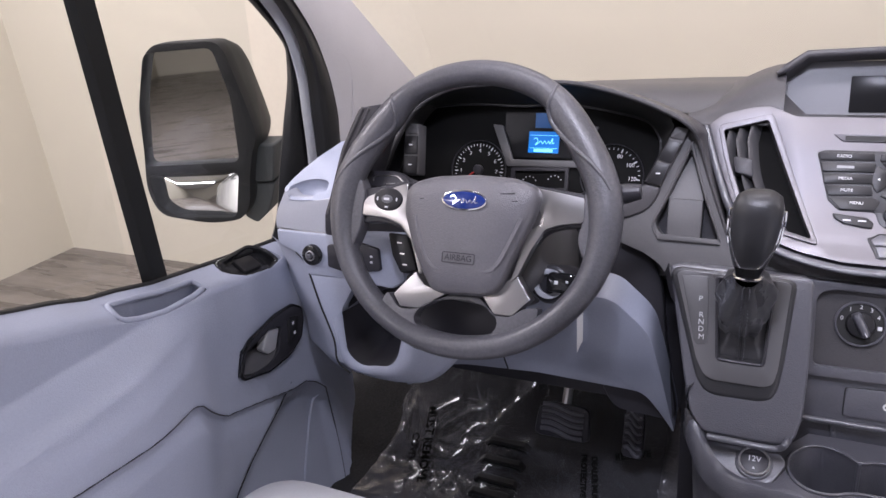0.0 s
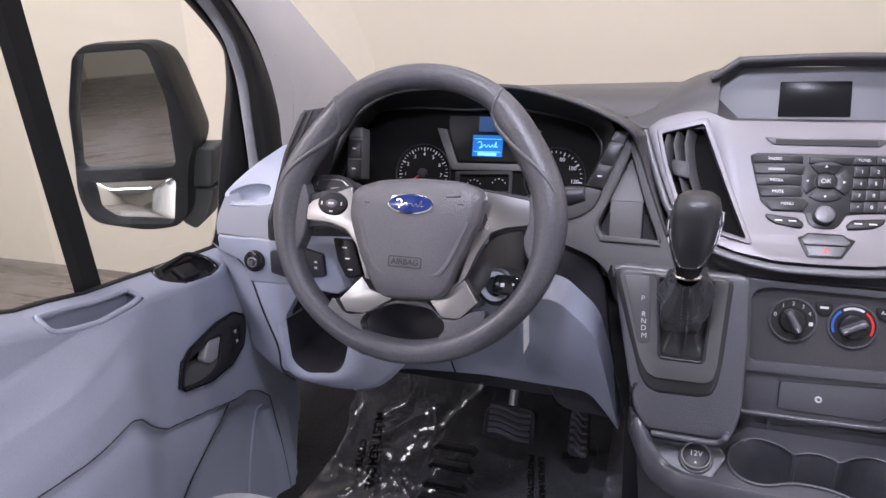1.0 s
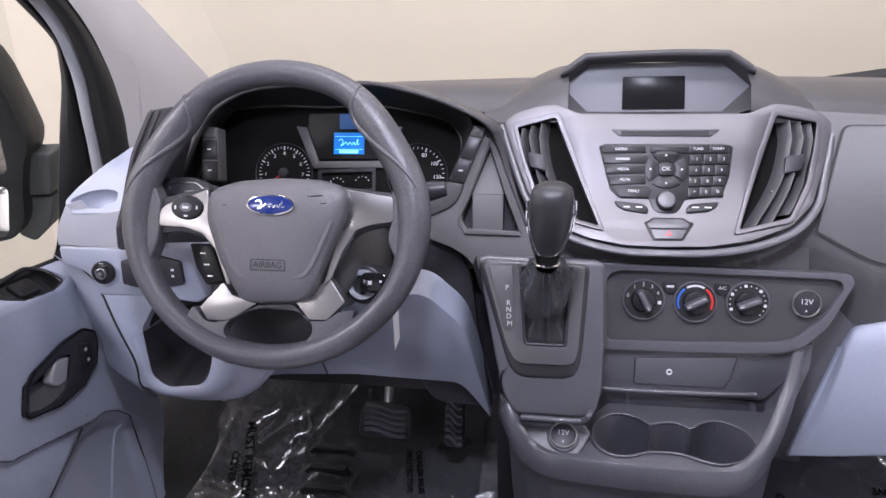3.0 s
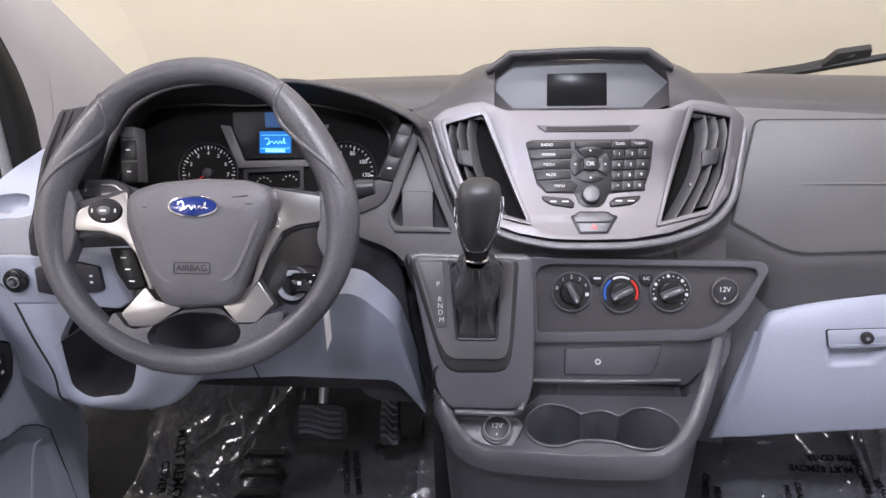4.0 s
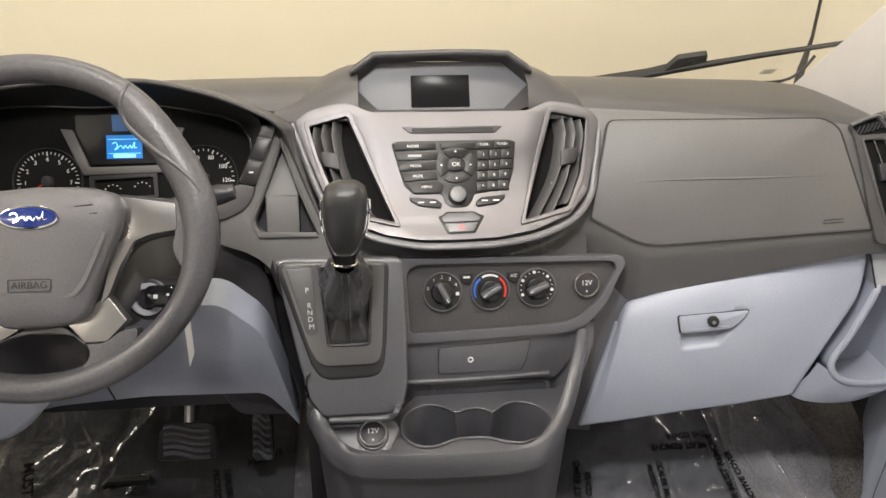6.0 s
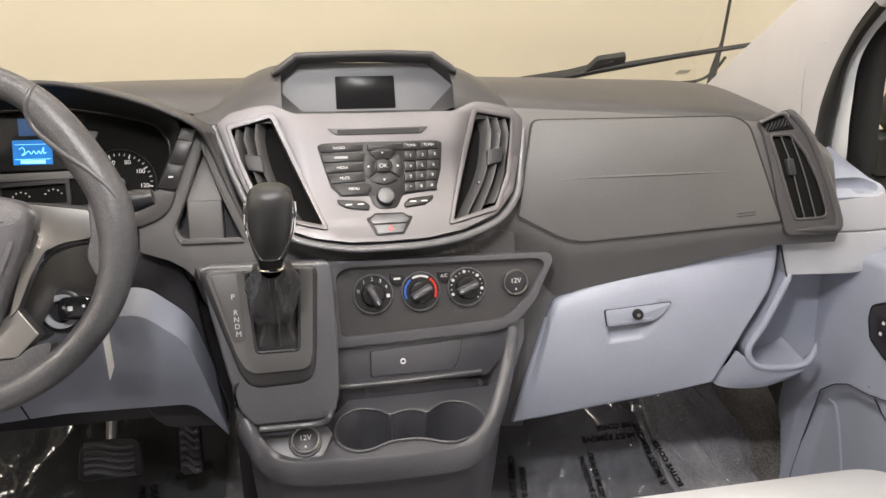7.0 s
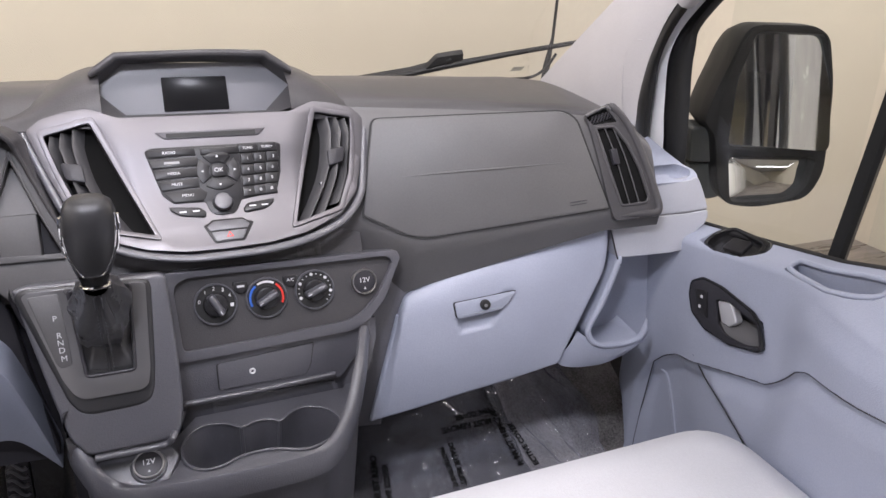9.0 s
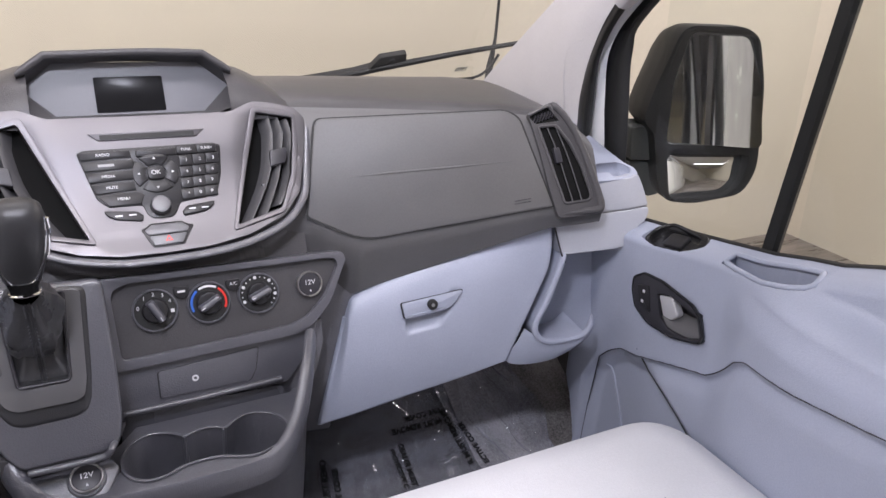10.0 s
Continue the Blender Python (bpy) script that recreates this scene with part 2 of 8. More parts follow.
CARPET2 = material("worn_cab_floor", (0.120, 0.113, 0.111), 0.8, grain=0.8, scale=450, mottle=0.4, spec=0.2)
HEAD = material("headliner_cloth", (0.32, 0.32, 0.33), 0.9, grain=0.5, scale=500)
MIRROR = material("mirror_glass", (0.88, 0.9, 0.9), 0.02, metal=1.0, mottle=0.01, wear=0.015)
SLAT = material("slat_plastic", (0.075, 0.074, 0.077), 0.38, mottle=0.05)
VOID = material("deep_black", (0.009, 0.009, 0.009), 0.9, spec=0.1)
DISPLAY = material("dark_display_glass", (0.012, 0.012, 0.013), 0.25, mottle=0.05, wear=0.04, spec=0.12)
WALL = material("cream_wall_paint", (0.568, 0.528, 0.432), 0.75, grain=0.08, scale=60, mottle=0.02)
CONCRETE = material("polished_concrete", (0.150, 0.131, 0.115), 0.30, grain=0.2, scale=80, mottle=0.4, wear=0.08, stretch=(0.12, 0.9, 1))
CEIL = material("ceiling_paint", (0.6, 0.6, 0.58), 0.8, mottle=0.05)
STEEL = material("grey_steel", (0.3, 0.3, 0.31), 0.4, metal=0.8)
SCREEN_BLUE = glow("display_blue", (0.0, 0.14, 0.46), 0.6)
SCREEN_CYAN = glow("display_cyan", (0.2, 0.7, 1.0), 1.0)
TUBE = glow("lamp_tube", (1.0, 0.97, 0.92), 5.0)
GLASS = pane("window_glass", (0.96, 0.97, 0.96), 0.05)
SIDEGLASS = pane("door_glass", (0.94, 0.96, 0.95), 0.04, graze=1.4)
TINTED = pane("privacy_glass", (0.16, 0.17, 0.17), 0.05)
KNOBSKIN = material("knob_plastic", (0.026, 0.026, 0.028), 0.32, grain=0.25, scale=900)
# one film twice: more haze paints the brighter passenger side, less the darker driver's
HAZY = pane("hazy_film", (0.93, 0.93, 0.95), 0.08, 0.15, 0.17)
FILM = pane("clear_film", (0.95, 0.95, 0.96), 0.07, 0.13, 0.04)

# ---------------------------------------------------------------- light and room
# power of the lamp added under the headliner
FILL_POWER = 14.0
GROUND, WL, WR, WF, WB, CEILZ = -0.55, -5.0, 4.77, 3.80, -16.0, 3.6
world = bpy.data.worlds.new("world")
scene.world = world
world.use_nodes = True
world.node_tree.nodes["Background"].inputs[0].default_value = (0.9, 0.9, 1.0, 1)
world.node_tree.nodes["Background"].inputs[1].default_value = 0.05

bm = bmesh.new()
plate(bm, Plane((0, 0, GROUND), (1, 0, 0), (0, 1, 0)), [(WL - 0.3, WB - 0.3), (WR + 0.3, WB - 0.3), (WR + 0.3, WF + 0.3), (WL - 0.3, WF + 0.3)], -0.2, 0)
solo("floor", bm, CONCRETE, "polished grey-brown concrete garage floor", "floor", kind="structure")
for nm, pts in (("wall_front", [(WL - 0.2, WF), (WR + 0.2, WF), (WR + 0.2, WF + 0.2), (WL - 0.2, WF + 0.2)]),
                ("wall_left", [(WL - 0.2, WB), (WL, WB), (WL, WF), (WL - 0.2, WF)]),
                ("wall_right", [(WR, WB), (WR + 0.2, WB), (WR + 0.2, WF), (WR, WF)]),
                ("wall_back", [(WL - 0.2, WB - 0.2), (WR + 0.2, WB - 0.2), (WR + 0.2, WB), (WL - 0.2, WB)])):
    bm = bmesh.new()
    plate(bm, Plane((0, 0, GROUND), (1, 0, 0), (0, 1, 0)), pts, 0, CEILZ - GROUND)
    solo(nm, bm, WALL, "cream painted garage wall, plain and smooth", "wall", kind="structure")
bm = bmesh.new()
plate(bm, Plane((0, 0, CEILZ), (1, 0, 0), (0, 1, 0)), [(WL - 0.3, WB - 0.3), (WR + 0.3, WB - 0.3), (WR + 0.3, WF + 0.3), (WL - 0.3, WF + 0.3)], 0, 0.2)
solo("ceiling", bm, CEIL, "off-white garage ceiling", "ceiling", kind="structure")


def ceiling_lamp(x, y, length, power):
    t = thing("ceiling_lamp", "long white tube lamp fixed under the garage ceiling", "lamp", "ceiling lamps")
    pl = Plane((x, y, CEILZ - 0.02), (1, 0, 0), (0, -1, 0))
    bm = bmesh.new()
    plate(bm, pl, box2(0, 0, length, 0.16), -0.02, 0.05, bevel=0.01)
    part("housing", bm, WHITE, t)
    bm = bmesh.new()
    plate(bm, pl, rnd(box2(0, 0, length - 0.06, 0.1), 0.02), 0.051, 0.075, bevel=0.01)
    part("diffuser", bm, TUBE, t, "glowing white diffuser")
    lamp = bpy.data.lights.new("lamp", "AREA")
    lamp.shape, lamp.size, lamp.size_y, lamp.energy, lamp.color = "RECTANGLE", length, 0.4, power, (1.0, 0.95, 0.88)
    lo = new("lamp_light", lamp)
    lo.matrix_world = pose(x, y, CEILZ - 0.12)
    return t


for yy, pw, sides in ((2.6, 40, (1.7, 0.9, 1.9)), (0.4, 78, (1.7, 0.9, 1.8)), (-3.0, 90, (1.8, 0.9, 0.7)), (-7.0, 85, (2.2, 0.5, 0.15))):
    for xx, side in zip((-3.6, 0.0, 4.2), sides):
        ceiling_lamp(xx, yy, 2.4, pw * side)

# ---------------------------------------------------------------- the van's shell
FLOORZ, HALF = 0.36, 0.80

bm = bmesh.new()
prof = spline([(-3.6, FLOORZ), (0.4, FLOORZ), (1.30, FLOORZ), (1.46, FLOORZ + 0.015), (1.60, 0.45), (1.74, 0.56), (1.84, 0.70), (1.88, 0.95)], 6)
loft(bm, [[V(x, y, z) for y, z in prof] for x in (-0.93, -0.45, 0.0, 0.45, 0.93)])
solo("van_floor", bm, CARPET2, "dark grey rubber cab floor rising to the toe board", "floor", kind="structure")

bm = bmesh.new()
plate(bm, Plane((0.91, 1.2, 0.3), (0, 1, 0), (0, 0, 1)), [(0.1, 0.0), (0.6, 0.0), (0.6, 0.42), (0.1, 0.42)], -0.01, 0.01)
solo("kick_panel", bm, CARPET2, "dark grey lining at the side of the passenger footwell", "panel", kind="structure")

bm = bmesh.new()
rows = []
for i in range(9):
    x = -0.86 + 1.72 * i / 8
    drop = 0.10 * abs(x / 0.86) ** 4
    rows.append([V(x, y, z - drop) for y, z in spline([(-3.6, 1.95), (-0.4, 1.95), (0.5, 1.92), (0.86, 1.86), (0.98, 1.80)], 5)])
loft(bm, rows)
solo("headliner", bm, HEAD, "pale grey cloth headliner under the cab roof", "ceiling", kind="structure")

bm = bmesh.new()
plate(bm, Plane((0, 0, 2.0), (1, 0, 0), (0, 1, 0)), [(-1.0, -3.6), (1.0, -3.6), (1.0, 0.9), (-1.0, 0.9)], 0, 0.03)
solo("van_roof", bm, BODYWHITE, "white painted van roof panel", "roof", kind="structure")

# out of view; its two openings are added to let light in
bm = bmesh.new()
plate(bm, Plane((0, -3.6, 0), (1, 0, 0), (0, 0, 1)), [(-0.95, 0.3), (0.95, 0.3), (0.95, 1.99), (-0.95, 1.99)], -0.03, 0, holes=[[(-0.75, 1.0), (-0.08, 1.0), (-0.08, 1.7), (-0.75, 1.7)], [(0.08, 1.0), (0.75, 1.0), (0.75, 1.7), (0.08, 1.7)]])
solo("rear_doors", bm, GREYL, "unseen pale grey rear doors with two windows added to let light in", "door", kind="structure")

# added lamp in the headliner, out of view, turned to brighten the passenger's side
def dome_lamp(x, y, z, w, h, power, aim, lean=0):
    t = thing("dome_lamp", "unseen lamp added in the headliner to brighten the passenger side", "lamp", "dome lamps")
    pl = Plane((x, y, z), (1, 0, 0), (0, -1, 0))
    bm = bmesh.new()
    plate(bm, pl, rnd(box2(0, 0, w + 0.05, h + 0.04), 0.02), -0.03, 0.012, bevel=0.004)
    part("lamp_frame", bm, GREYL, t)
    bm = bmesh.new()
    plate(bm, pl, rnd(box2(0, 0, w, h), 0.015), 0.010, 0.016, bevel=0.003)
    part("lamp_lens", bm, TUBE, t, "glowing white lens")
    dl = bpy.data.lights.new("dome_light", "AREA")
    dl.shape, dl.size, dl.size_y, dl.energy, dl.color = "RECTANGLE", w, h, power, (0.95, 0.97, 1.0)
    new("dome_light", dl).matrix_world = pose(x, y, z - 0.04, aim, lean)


dome_lamp(-0.10, 0.70, 1.870, 0.24, 0.10, FILL_POWER, 28, -38)

# the windscreen, leaning back from the cowl
SCREEN = Plane((0, 2.04, 1.02), (1, 0, 0), (0, -1, 0.745))
bm = bmesh.new()
rows = []
for i in range(13):
    x = -0.97 + 1.94 * i / 12
    rows.append([SCREEN.at(x * (1 - 0.13 * k / 8), 1.32 * k / 8 - 0.02) + V(0, -0.17 * (x / 0.97) ** 2, 0) for k in range(9)])
loft(bm, rows)
glass = solo("windscreen", bm, GLASS, "clear laminated windscreen of the van", "windscreen", kind="structure")
glass.visible_shadow = False

bm = bmesh.new()
loft(bm, [[V(x, 2.10 - 0.17 * (x / 0.97) ** 2 + dy, 1.022 + dz) for dy, dz in ((-0.10, -0.06), (-0.07, 0.0), (-0.03, 0.012), (0.06, 0.004), (0.25, -0.04), (0.26, -0.3))] for x in [-0.97 + 1.94 * i / 16 for i in range(17)]])
solo("cowl", bm, RUBBER, "black plastic cowl under the windscreen", "cowl", kind="structure")

bm = bmesh.new()
loft(bm, [[V(x, y - 0.2 * abs(x) ** 3, z - 0.06 * abs(x) ** 3) for y, z in ((2.30, 0.93), (2.55, 0.86), (2.78, 0.72), (2.86, 0.5), (2.88, -0.2))] for x in [-0.98 + 1.96 * i / 12 for i in range(13)]])
solo("bonnet", bm, BODYWHITE, "white painted van bonnet", "bonnet", kind="structure")


# the pillars, seals and frames beside the windscreen
PILLAR_IN = [(2.06, 0.90), (1.95, 0.99), (1.832, 1.08), (1.734, 1.151), (1.585, 1.258), (1.35, 1.43), (1.05, 1.65), (0.86, 1.80)]
PILLAR_OUT = [(1.52, 0.90), (1.522, 0.99), (1.518, 1.05), (1.512, 1.10), (1.483, 1.18), (1.42, 1.27), (1.23, 1.45), (0.92, 1.72)]
SEAL_OUT = [(1.452, 0.90), (1.450, 0.97), (1.446, 1.03), (1.438, 1.10), (1.425, 1.19), (1.37, 1.278), (1.17, 1.46), (0.86, 1.72)]
WHITE_OUT = [(1.425, 0.90), (1.422, 0.97), (1.42, 1.03), (1.413, 1.10), (1.398, 1.19), (1.345, 1.275), (1.14, 1.45), (0.84, 1.70)]
RUN_OUT = [(1.392, 0.88), (1.387, 0.95), (1.382, 1.03), (1.384, 1.10), (1.384, 1.19), (1.350, 1.255), (1.12, 1.445), (0.825, 1.69)]

# on the passenger's side the seal is narrower and the white strip stands further forward
SEAL_RIGHT = [(1.486, 0.90), (1.484, 0.97), (1.481, 1.03), (1.474, 1.10), (1.458, 1.18), (1.385, 1.274), (1.18, 1.46), (0.865, 1.72)]
WHITE_RIGHT = [(1.437, 0.90), (1.438, 0.97), (1.440, 1.03), (1.445, 1.10), (1.436, 1.19), (1.358, 1.277), (1.145, 1.45), (0.84, 1.70)]
# on the driver's side the glass channel spreads into the mirror's foot
RUN_LEFT = [(1.25, 0.895), (1.305, 0.925), (1.330, 0.97), (1.343, 1.03), (1.363, 1.10), (1.384, 1.19), (1.350, 1.255), (1.12, 1.445), (0.825, 1.69)]


def outward(s, x, y, z):
    """A point of a side-view line, which is drawn for x = 0.79, carried out or in to x."""
    k = (x + 0.05 * s) / (0.79 - 0.12 * (z - 1.05) + 0.05 * s)
    return V(s * x, 0.49 + (y - 0.49) * k, 1.33 + (z - 1.33) * k)


def band(s, la, lb, xa, xb, puff, n=6, m=6):
    """A strip between two side-view lines, xa and xb outwards, swollen towards the cab by puff."""
    bm = bmesh.new()
    A, B = spline(la, m), spline(lb, m)
    rows = []
    for (ya, za), (yb, zb) in zip(A, B):
        r = []
        for k in range(n + 1):
            t = k / n
            lean = 0.12 * ((za + zb) / 2 - 1.05)
            x = xa + (xb - xa) * t - lean - puff * math.sin(math.pi * t)
            r.append(outward(s, x, ya + (yb - ya) * t, za + (zb - za) * t))
        r += [outward(s, xb + 0.05 - 0.12 * (zb - 1.05), yb, zb), outward(s, xa + 0.05 - 0.12 * (za - 1.05), ya, za)]
        rows.append(r)
    loft(bm, rows, wrap=True, caps=True)
    return bm


for s in (-1, 1):
    t = thing("windscreen_pillar", "pale grey moulded trim on the windscreen pillar", "pillar trim", "windscreen pillars", "structure")
    part("pillar_trim", band(s, PILLAR_IN, PILLAR_OUT, 0.795, 0.790, 0.012), PILLARSKIN, t)
    # the seam of the cap in the trim
    bm = bmesh.new()
    tube(bm, [V(s * (0.781 - 0.12 * (z - 1.05)), y, z) for y, z in spline([(1.545, 1.02), (1.552, 1.10), (1.548, 1.155), (1.525, 1.185), (1.50, 1.192)], 5)], 0.0010, 6)
    part("trim_seam", bm, PILLARSKIN, t)
    part("door_seal", band(s, PILLAR_OUT, SEAL_OUT if s < 0 else SEAL_RIGHT, 0.787, 0.80, 0.014), RUBBER, t, "black rubber door seal")
    part("door_aperture", band(s, SEAL_OUT, WHITE_OUT, 0.815, 0.82, 0.0) if s < 0 else band(s, SEAL_RIGHT, WHITE_RIGHT, 0.815, 0.82, 0.0), BODYWHITE, t, "white painted strip of the door frame")

# ---------------------------------------------------------------- doors
BELT = [(0.30, 1.045), (0.60, 1.04), (0.85, 1.018), (0.90, 1.0), (0.955, 0.984), (1.0, 0.967), (1.042, 0.958), (1.10, 0.942), (1.236, 0.919), (1.38, 0.897), (1.55, 0.88)]
POCKET_LINE = [(0.30, 0.91), (0.60, 0.875), (0.849, 0.828), (0.95, 0.814), (1.045, 0.803), (1.068, 0.788), (1.088, 0.762), (1.106, 0.742), (1.128, 0.722), (1.20, 0.698), (1.285, 0.669), (1.318, 0.664), (1.346, 0.645), (1.385, 0.60), (1.41, 0.54)]
GRAB = [(1.152, 0.9255), (1.150, 0.9165), (1.126, 0.9165), (1.069, 0.9215), (1.030, 0.9315), (1.010, 0.9395), (1.002, 0.9470), (1.008, 0.9570), (1.05, 0.9478), (1.10, 0.9340)]
SCOOP = [(1.326, 0.890), (1.325, 0.902), (1.302, 0.910), (1.218, 0.921), (1.213, 0.912), (1.235, 0.900), (1.288, 0.889)]
CHEEK = [(0.36, 0.90), (0.50, 1.03), (0.577, 1.115), (0.605, 1.165), (0.627, 1.2045), (0.653, 1.255), (0.685, 1.281), (0.70, 1.285)]


def inside(p, poly):
    """How deep a point lies inside an outline; minus outside."""
    best, odd = 9.0, False
    for i in range(len(poly)):
        (ax, ay), (bx, by) = poly[i - 1], poly[i]
        dx, dy = bx - ax, by - ay
        k = max(0.0, min(1.0, ((p[0] - ax) * dx + (p[1] - ay) * dy) / (dx * dx + dy * dy)))
        best = min(best, math.hypot(p[0] - ax - k * dx, p[1] - ay - k * dy))
        if (ay > p[1]) != (by > p[1]) and p[0] < ax + (p[1] - ay) / (by - ay) * (bx - ax):
            odd = not odd
    return best if odd else -best


def grab(y, z):
    """1 inside the grab recess of the armrest, 0 outside."""
    if 0.97 < y < 1.19 and 0.88 < z < 0.99:
        return 2.2 * smooth01((inside((y, z), GRAB) + 0.002) / 0.005)
    if 1.19 < y < 1.34 and 0.87 < z < 0.94:
        return 0.9 * smooth01((inside((y, z), SCOOP) + 0.001) / 0.003)
    return 0.0


FRONT_EDGE = [(0.34, 1.395), (0.43, 1.413), (0.50, 1.438), (0.56, 1.475), (0.63, 1.515)]
HANDLE_IN = [(1.2535, 0.8175), (1.2277, 0.8270), (1.1924, 0.8215), (1.1640, 0.8190), (1.1500, 0.784), (1.1799, 0.7720), (1.2173, 0.7696), (1.2375, 0.7815)]


def hollow(s, y, z):
    """The trim is cut away behind the door handle."""
    if s < 0:
        y, z = y - 0.022, z + 0.028
    if 1.14 < y < 1.27 and 0.76 < z < 0.84:
        return 0.04 * smooth01((inside((y, z), HANDLE_IN) + 0.003) / 0.003)
    return 0.0


def door_depth(y, z, dz=0.0):
    """How far the trim stands from the middle of the cab; dz lifts its details."""
    belt = lerp(y, BELT)
    x = HALF
    # rolls outwards to the window
    up = (z - (belt - 0.030)) / 0.030
    if up > 0:
        x += 0.050 * up * up * min(1, up + 0.3)
    z -= dz
    # the armrest: a ledge under the window, and a face below it that swells towards the rear
    x -= 0.052 * smooth01((1.16 - y) / 0.22) * (1 - smooth01((z - 0.893) / 0.045)) * (1 - 0.45 * smooth01((0.87 - z) / 0.2))
    x -= 0.012 * smooth01((1.125 - y) / 0.07) * smooth01((0.90 - z) / 0.05)
    # the lower panel lies deeper, and its front part is an open pocket
    d = min(lerp(y, POCKET_LINE) - z, 1.408 - y)
    low = smooth01(d / 0.010)
    x += 0.010 * low
    edge = lerp(z, CHEEK) - y
    x -= 0.008 * smooth01(edge / 0.03) * smooth01(d / 0.05)
    x += 0.016 * smooth01(-edge / 0.014) * smooth01((d - 0.010) / 0.03)
    # the front edge curls towards the hinge
    x += 0.05 * smooth01((y - 1.44) / 0.06) ** 2
    return x


HANDLE = [(1.310, 0.800), (1.311, 0.822), (1.289, 0.838), (1.249, 0.841), (1.180, 0.831), (1.160, 0.818), (1.146, 0.788), (1.151, 0.778), (1.208, 0.759), (1.262, 0.758), (1.297, 0.773)]


def van_door(s):
    name = "left" if s < 0 else "right"
    t = thing("van_door", "closed %s cab door with blue-grey moulded trim" % name, "door", "cab doors", "structure")
    dz = 0.010 * s
    bm = bmesh.new()
    rows = []
    ys = [0.32 + 0.01 * i for i in range(65)] + [0.97 + 0.0025 * i for i in range(148)] + [1.34 + 0.0045 * i for i in range(36)]
    for y in ys:
        belt = lerp(y, BELT)
        zs = [0.36 + (belt - 0.15 - 0.36) * k / 90 for k in range(90)] + [belt - 0.15 + 0.15 * k / 140 for k in range(141)]
        r = []
        for z in zs:
            over = max(0.0, y - lerp(z, FRONT_EDGE))
            r.append(V(s * (door_depth(y - over, z, dz) + 0.010 * grab(y, z) + hollow(s, y, z) + min(over, 0.06)), y - over, z - 0.022 * grab(y, z)))
        rows.append(r)
    loft(bm, rows)
    part("trim_panel", bm, GREY, t, angle=60)
    bm = bmesh.new()
    line = [(y, lerp(y, POCKET_LINE) + dz) for y in [0.32 + 0.01 * i for i in range(106)]] + [(1.392, 0.50), (1.394, 0.44), (1.394, 0.37)]
    tube(bm, [V(s * (door_depth(y, z + 0.003, dz) + 0.001), y, z) for y, z in line], 0.0012, 6)
    part("panel_joint", bm, CHAR2, t)
    bm = bmesh.new()
    tube(bm, [V(s * (door_depth(y, z, dz) + 0.0030), y, z) for y, z in rnd(GRAB, 0.006)], 0.0042, 10, closed=True)
    part("grab_rim", bm, GREY, t, "", 70)
    bm = bmesh.new()
    tube(bm, [V(s * (door_depth(y - 0.004, z + dz, dz) + 0.0005), y, z + dz) for z, y in CHEEK[1:-1]], 0.0013, 6)
    part("panel_joint", bm, BLACK, t)
    bm = bmesh.new()
    tube(bm, [V(s * door_depth(y, z + dz, dz), y, z + dz) for y, z in spline([(1.365, 0.60), (1.345, 0.575), (1.31, 0.50), (1.275, 0.40)], 5)], [0.001] + [0.0032] * 15, 8)
    part("pocket_ridge", bm, GREY, t)
    # window channel lip
    bm = bmesh.new()
    tube(bm, [V(s * (HALF + 0.054), y, z - 0.002) for y, z in BELT], 0.006, 8)
    part("window_seal", bm, RUBBER, t, "black rubber window seal")
    # outer skin
    bm = bmesh.new()
    loft(bm, [[V(s * 0.87, y, lerp(y, BELT) - 0.012), V(s * 0.93, y, lerp(y, BELT) - 0.07), V(s * 0.985, y, lerp(y, BELT) - 0.17), V(s * 1.0, y, 0.5), V(s * 0.99, y, 0.2), V(s * 0.95, y, -0.15)] for y in [0.30 + 0.05 * i for i in range(26)]])
    part("outer_skin", bm, BODYWHITE, t, "white painted outer door skin")
    # division bar
    bm = bmesh.new()
    dy, lean = (0.012, 0.0) if s < 0 else (0.024, -0.060)
    bar = ((0.868, 1.088), (0.858, 1.096), (0.858, 1.124), (0.868, 1.132), (0.895, 1.11)) if s < 0 else ((0.868, 1.089), (0.860, 1.092), (0.860, 1.110), (0.868, 1.115), (0.895, 1.103))
    loft(bm, [[V(s * x, y + dy + lean * (z - 0.92), z) for x, y in bar] for z in (0.92, 1.1, 1.3, 1.5)], wrap=True, caps=True)
    part("division_bar", bm, OUTER, t, "black upright bar in the window")
    part("glass_run", band(s, WHITE_RIGHT, RUN_OUT, 0.832, 0.835, 0.012) if s > 0 else band(s, [(1.425, 0.885)] + WHITE_OUT, RUN_LEFT, 0.832, 0.835, 0.012), RUBBER, t, "black rubber glass channel")
    # outer frame of the window: black seal rounding the rear corner, white pillar skin behind it
    bm = bmesh.new()
    edge_line = spline([(0.86, 0.915), (0.70, 0.930), (0.50, 0.955), (0.37, 1.010), (0.325, 1.10), (0.315, 1.30), (0.34, 1.55)], 6)
    tube(bm, [V(s * (0.935 - 0.12 * max(0, z - 1.05)), y, z) for y, z in edge_line], 0.016, 8, flat=1.0)
    part("outer_seal", bm, RUBBER, t, "black outer window seal")
    # panes
    for a, b in ((0.34, 1.09), (1.13, 1.40)):
        bm = bmesh.new()
        loft(bm, [[V(s * (0.878 - 0.12 * max(0, z - 1.05)), y, z) for z in (lerp(y, BELT) - 0.02, 1.3, 1.55)] for y in (a, (a + b) / 2, b)])
        g = part("pane", bm, SIDEGLASS, t)
        g.visible_shadow = False
    # inside handle
    pl = Plane((s * (HALF - 0.002), 0.0 if s > 0 else 0.022, 0.0 if s > 0 else -0.028), (0, s, 0), (0, 0, 1))
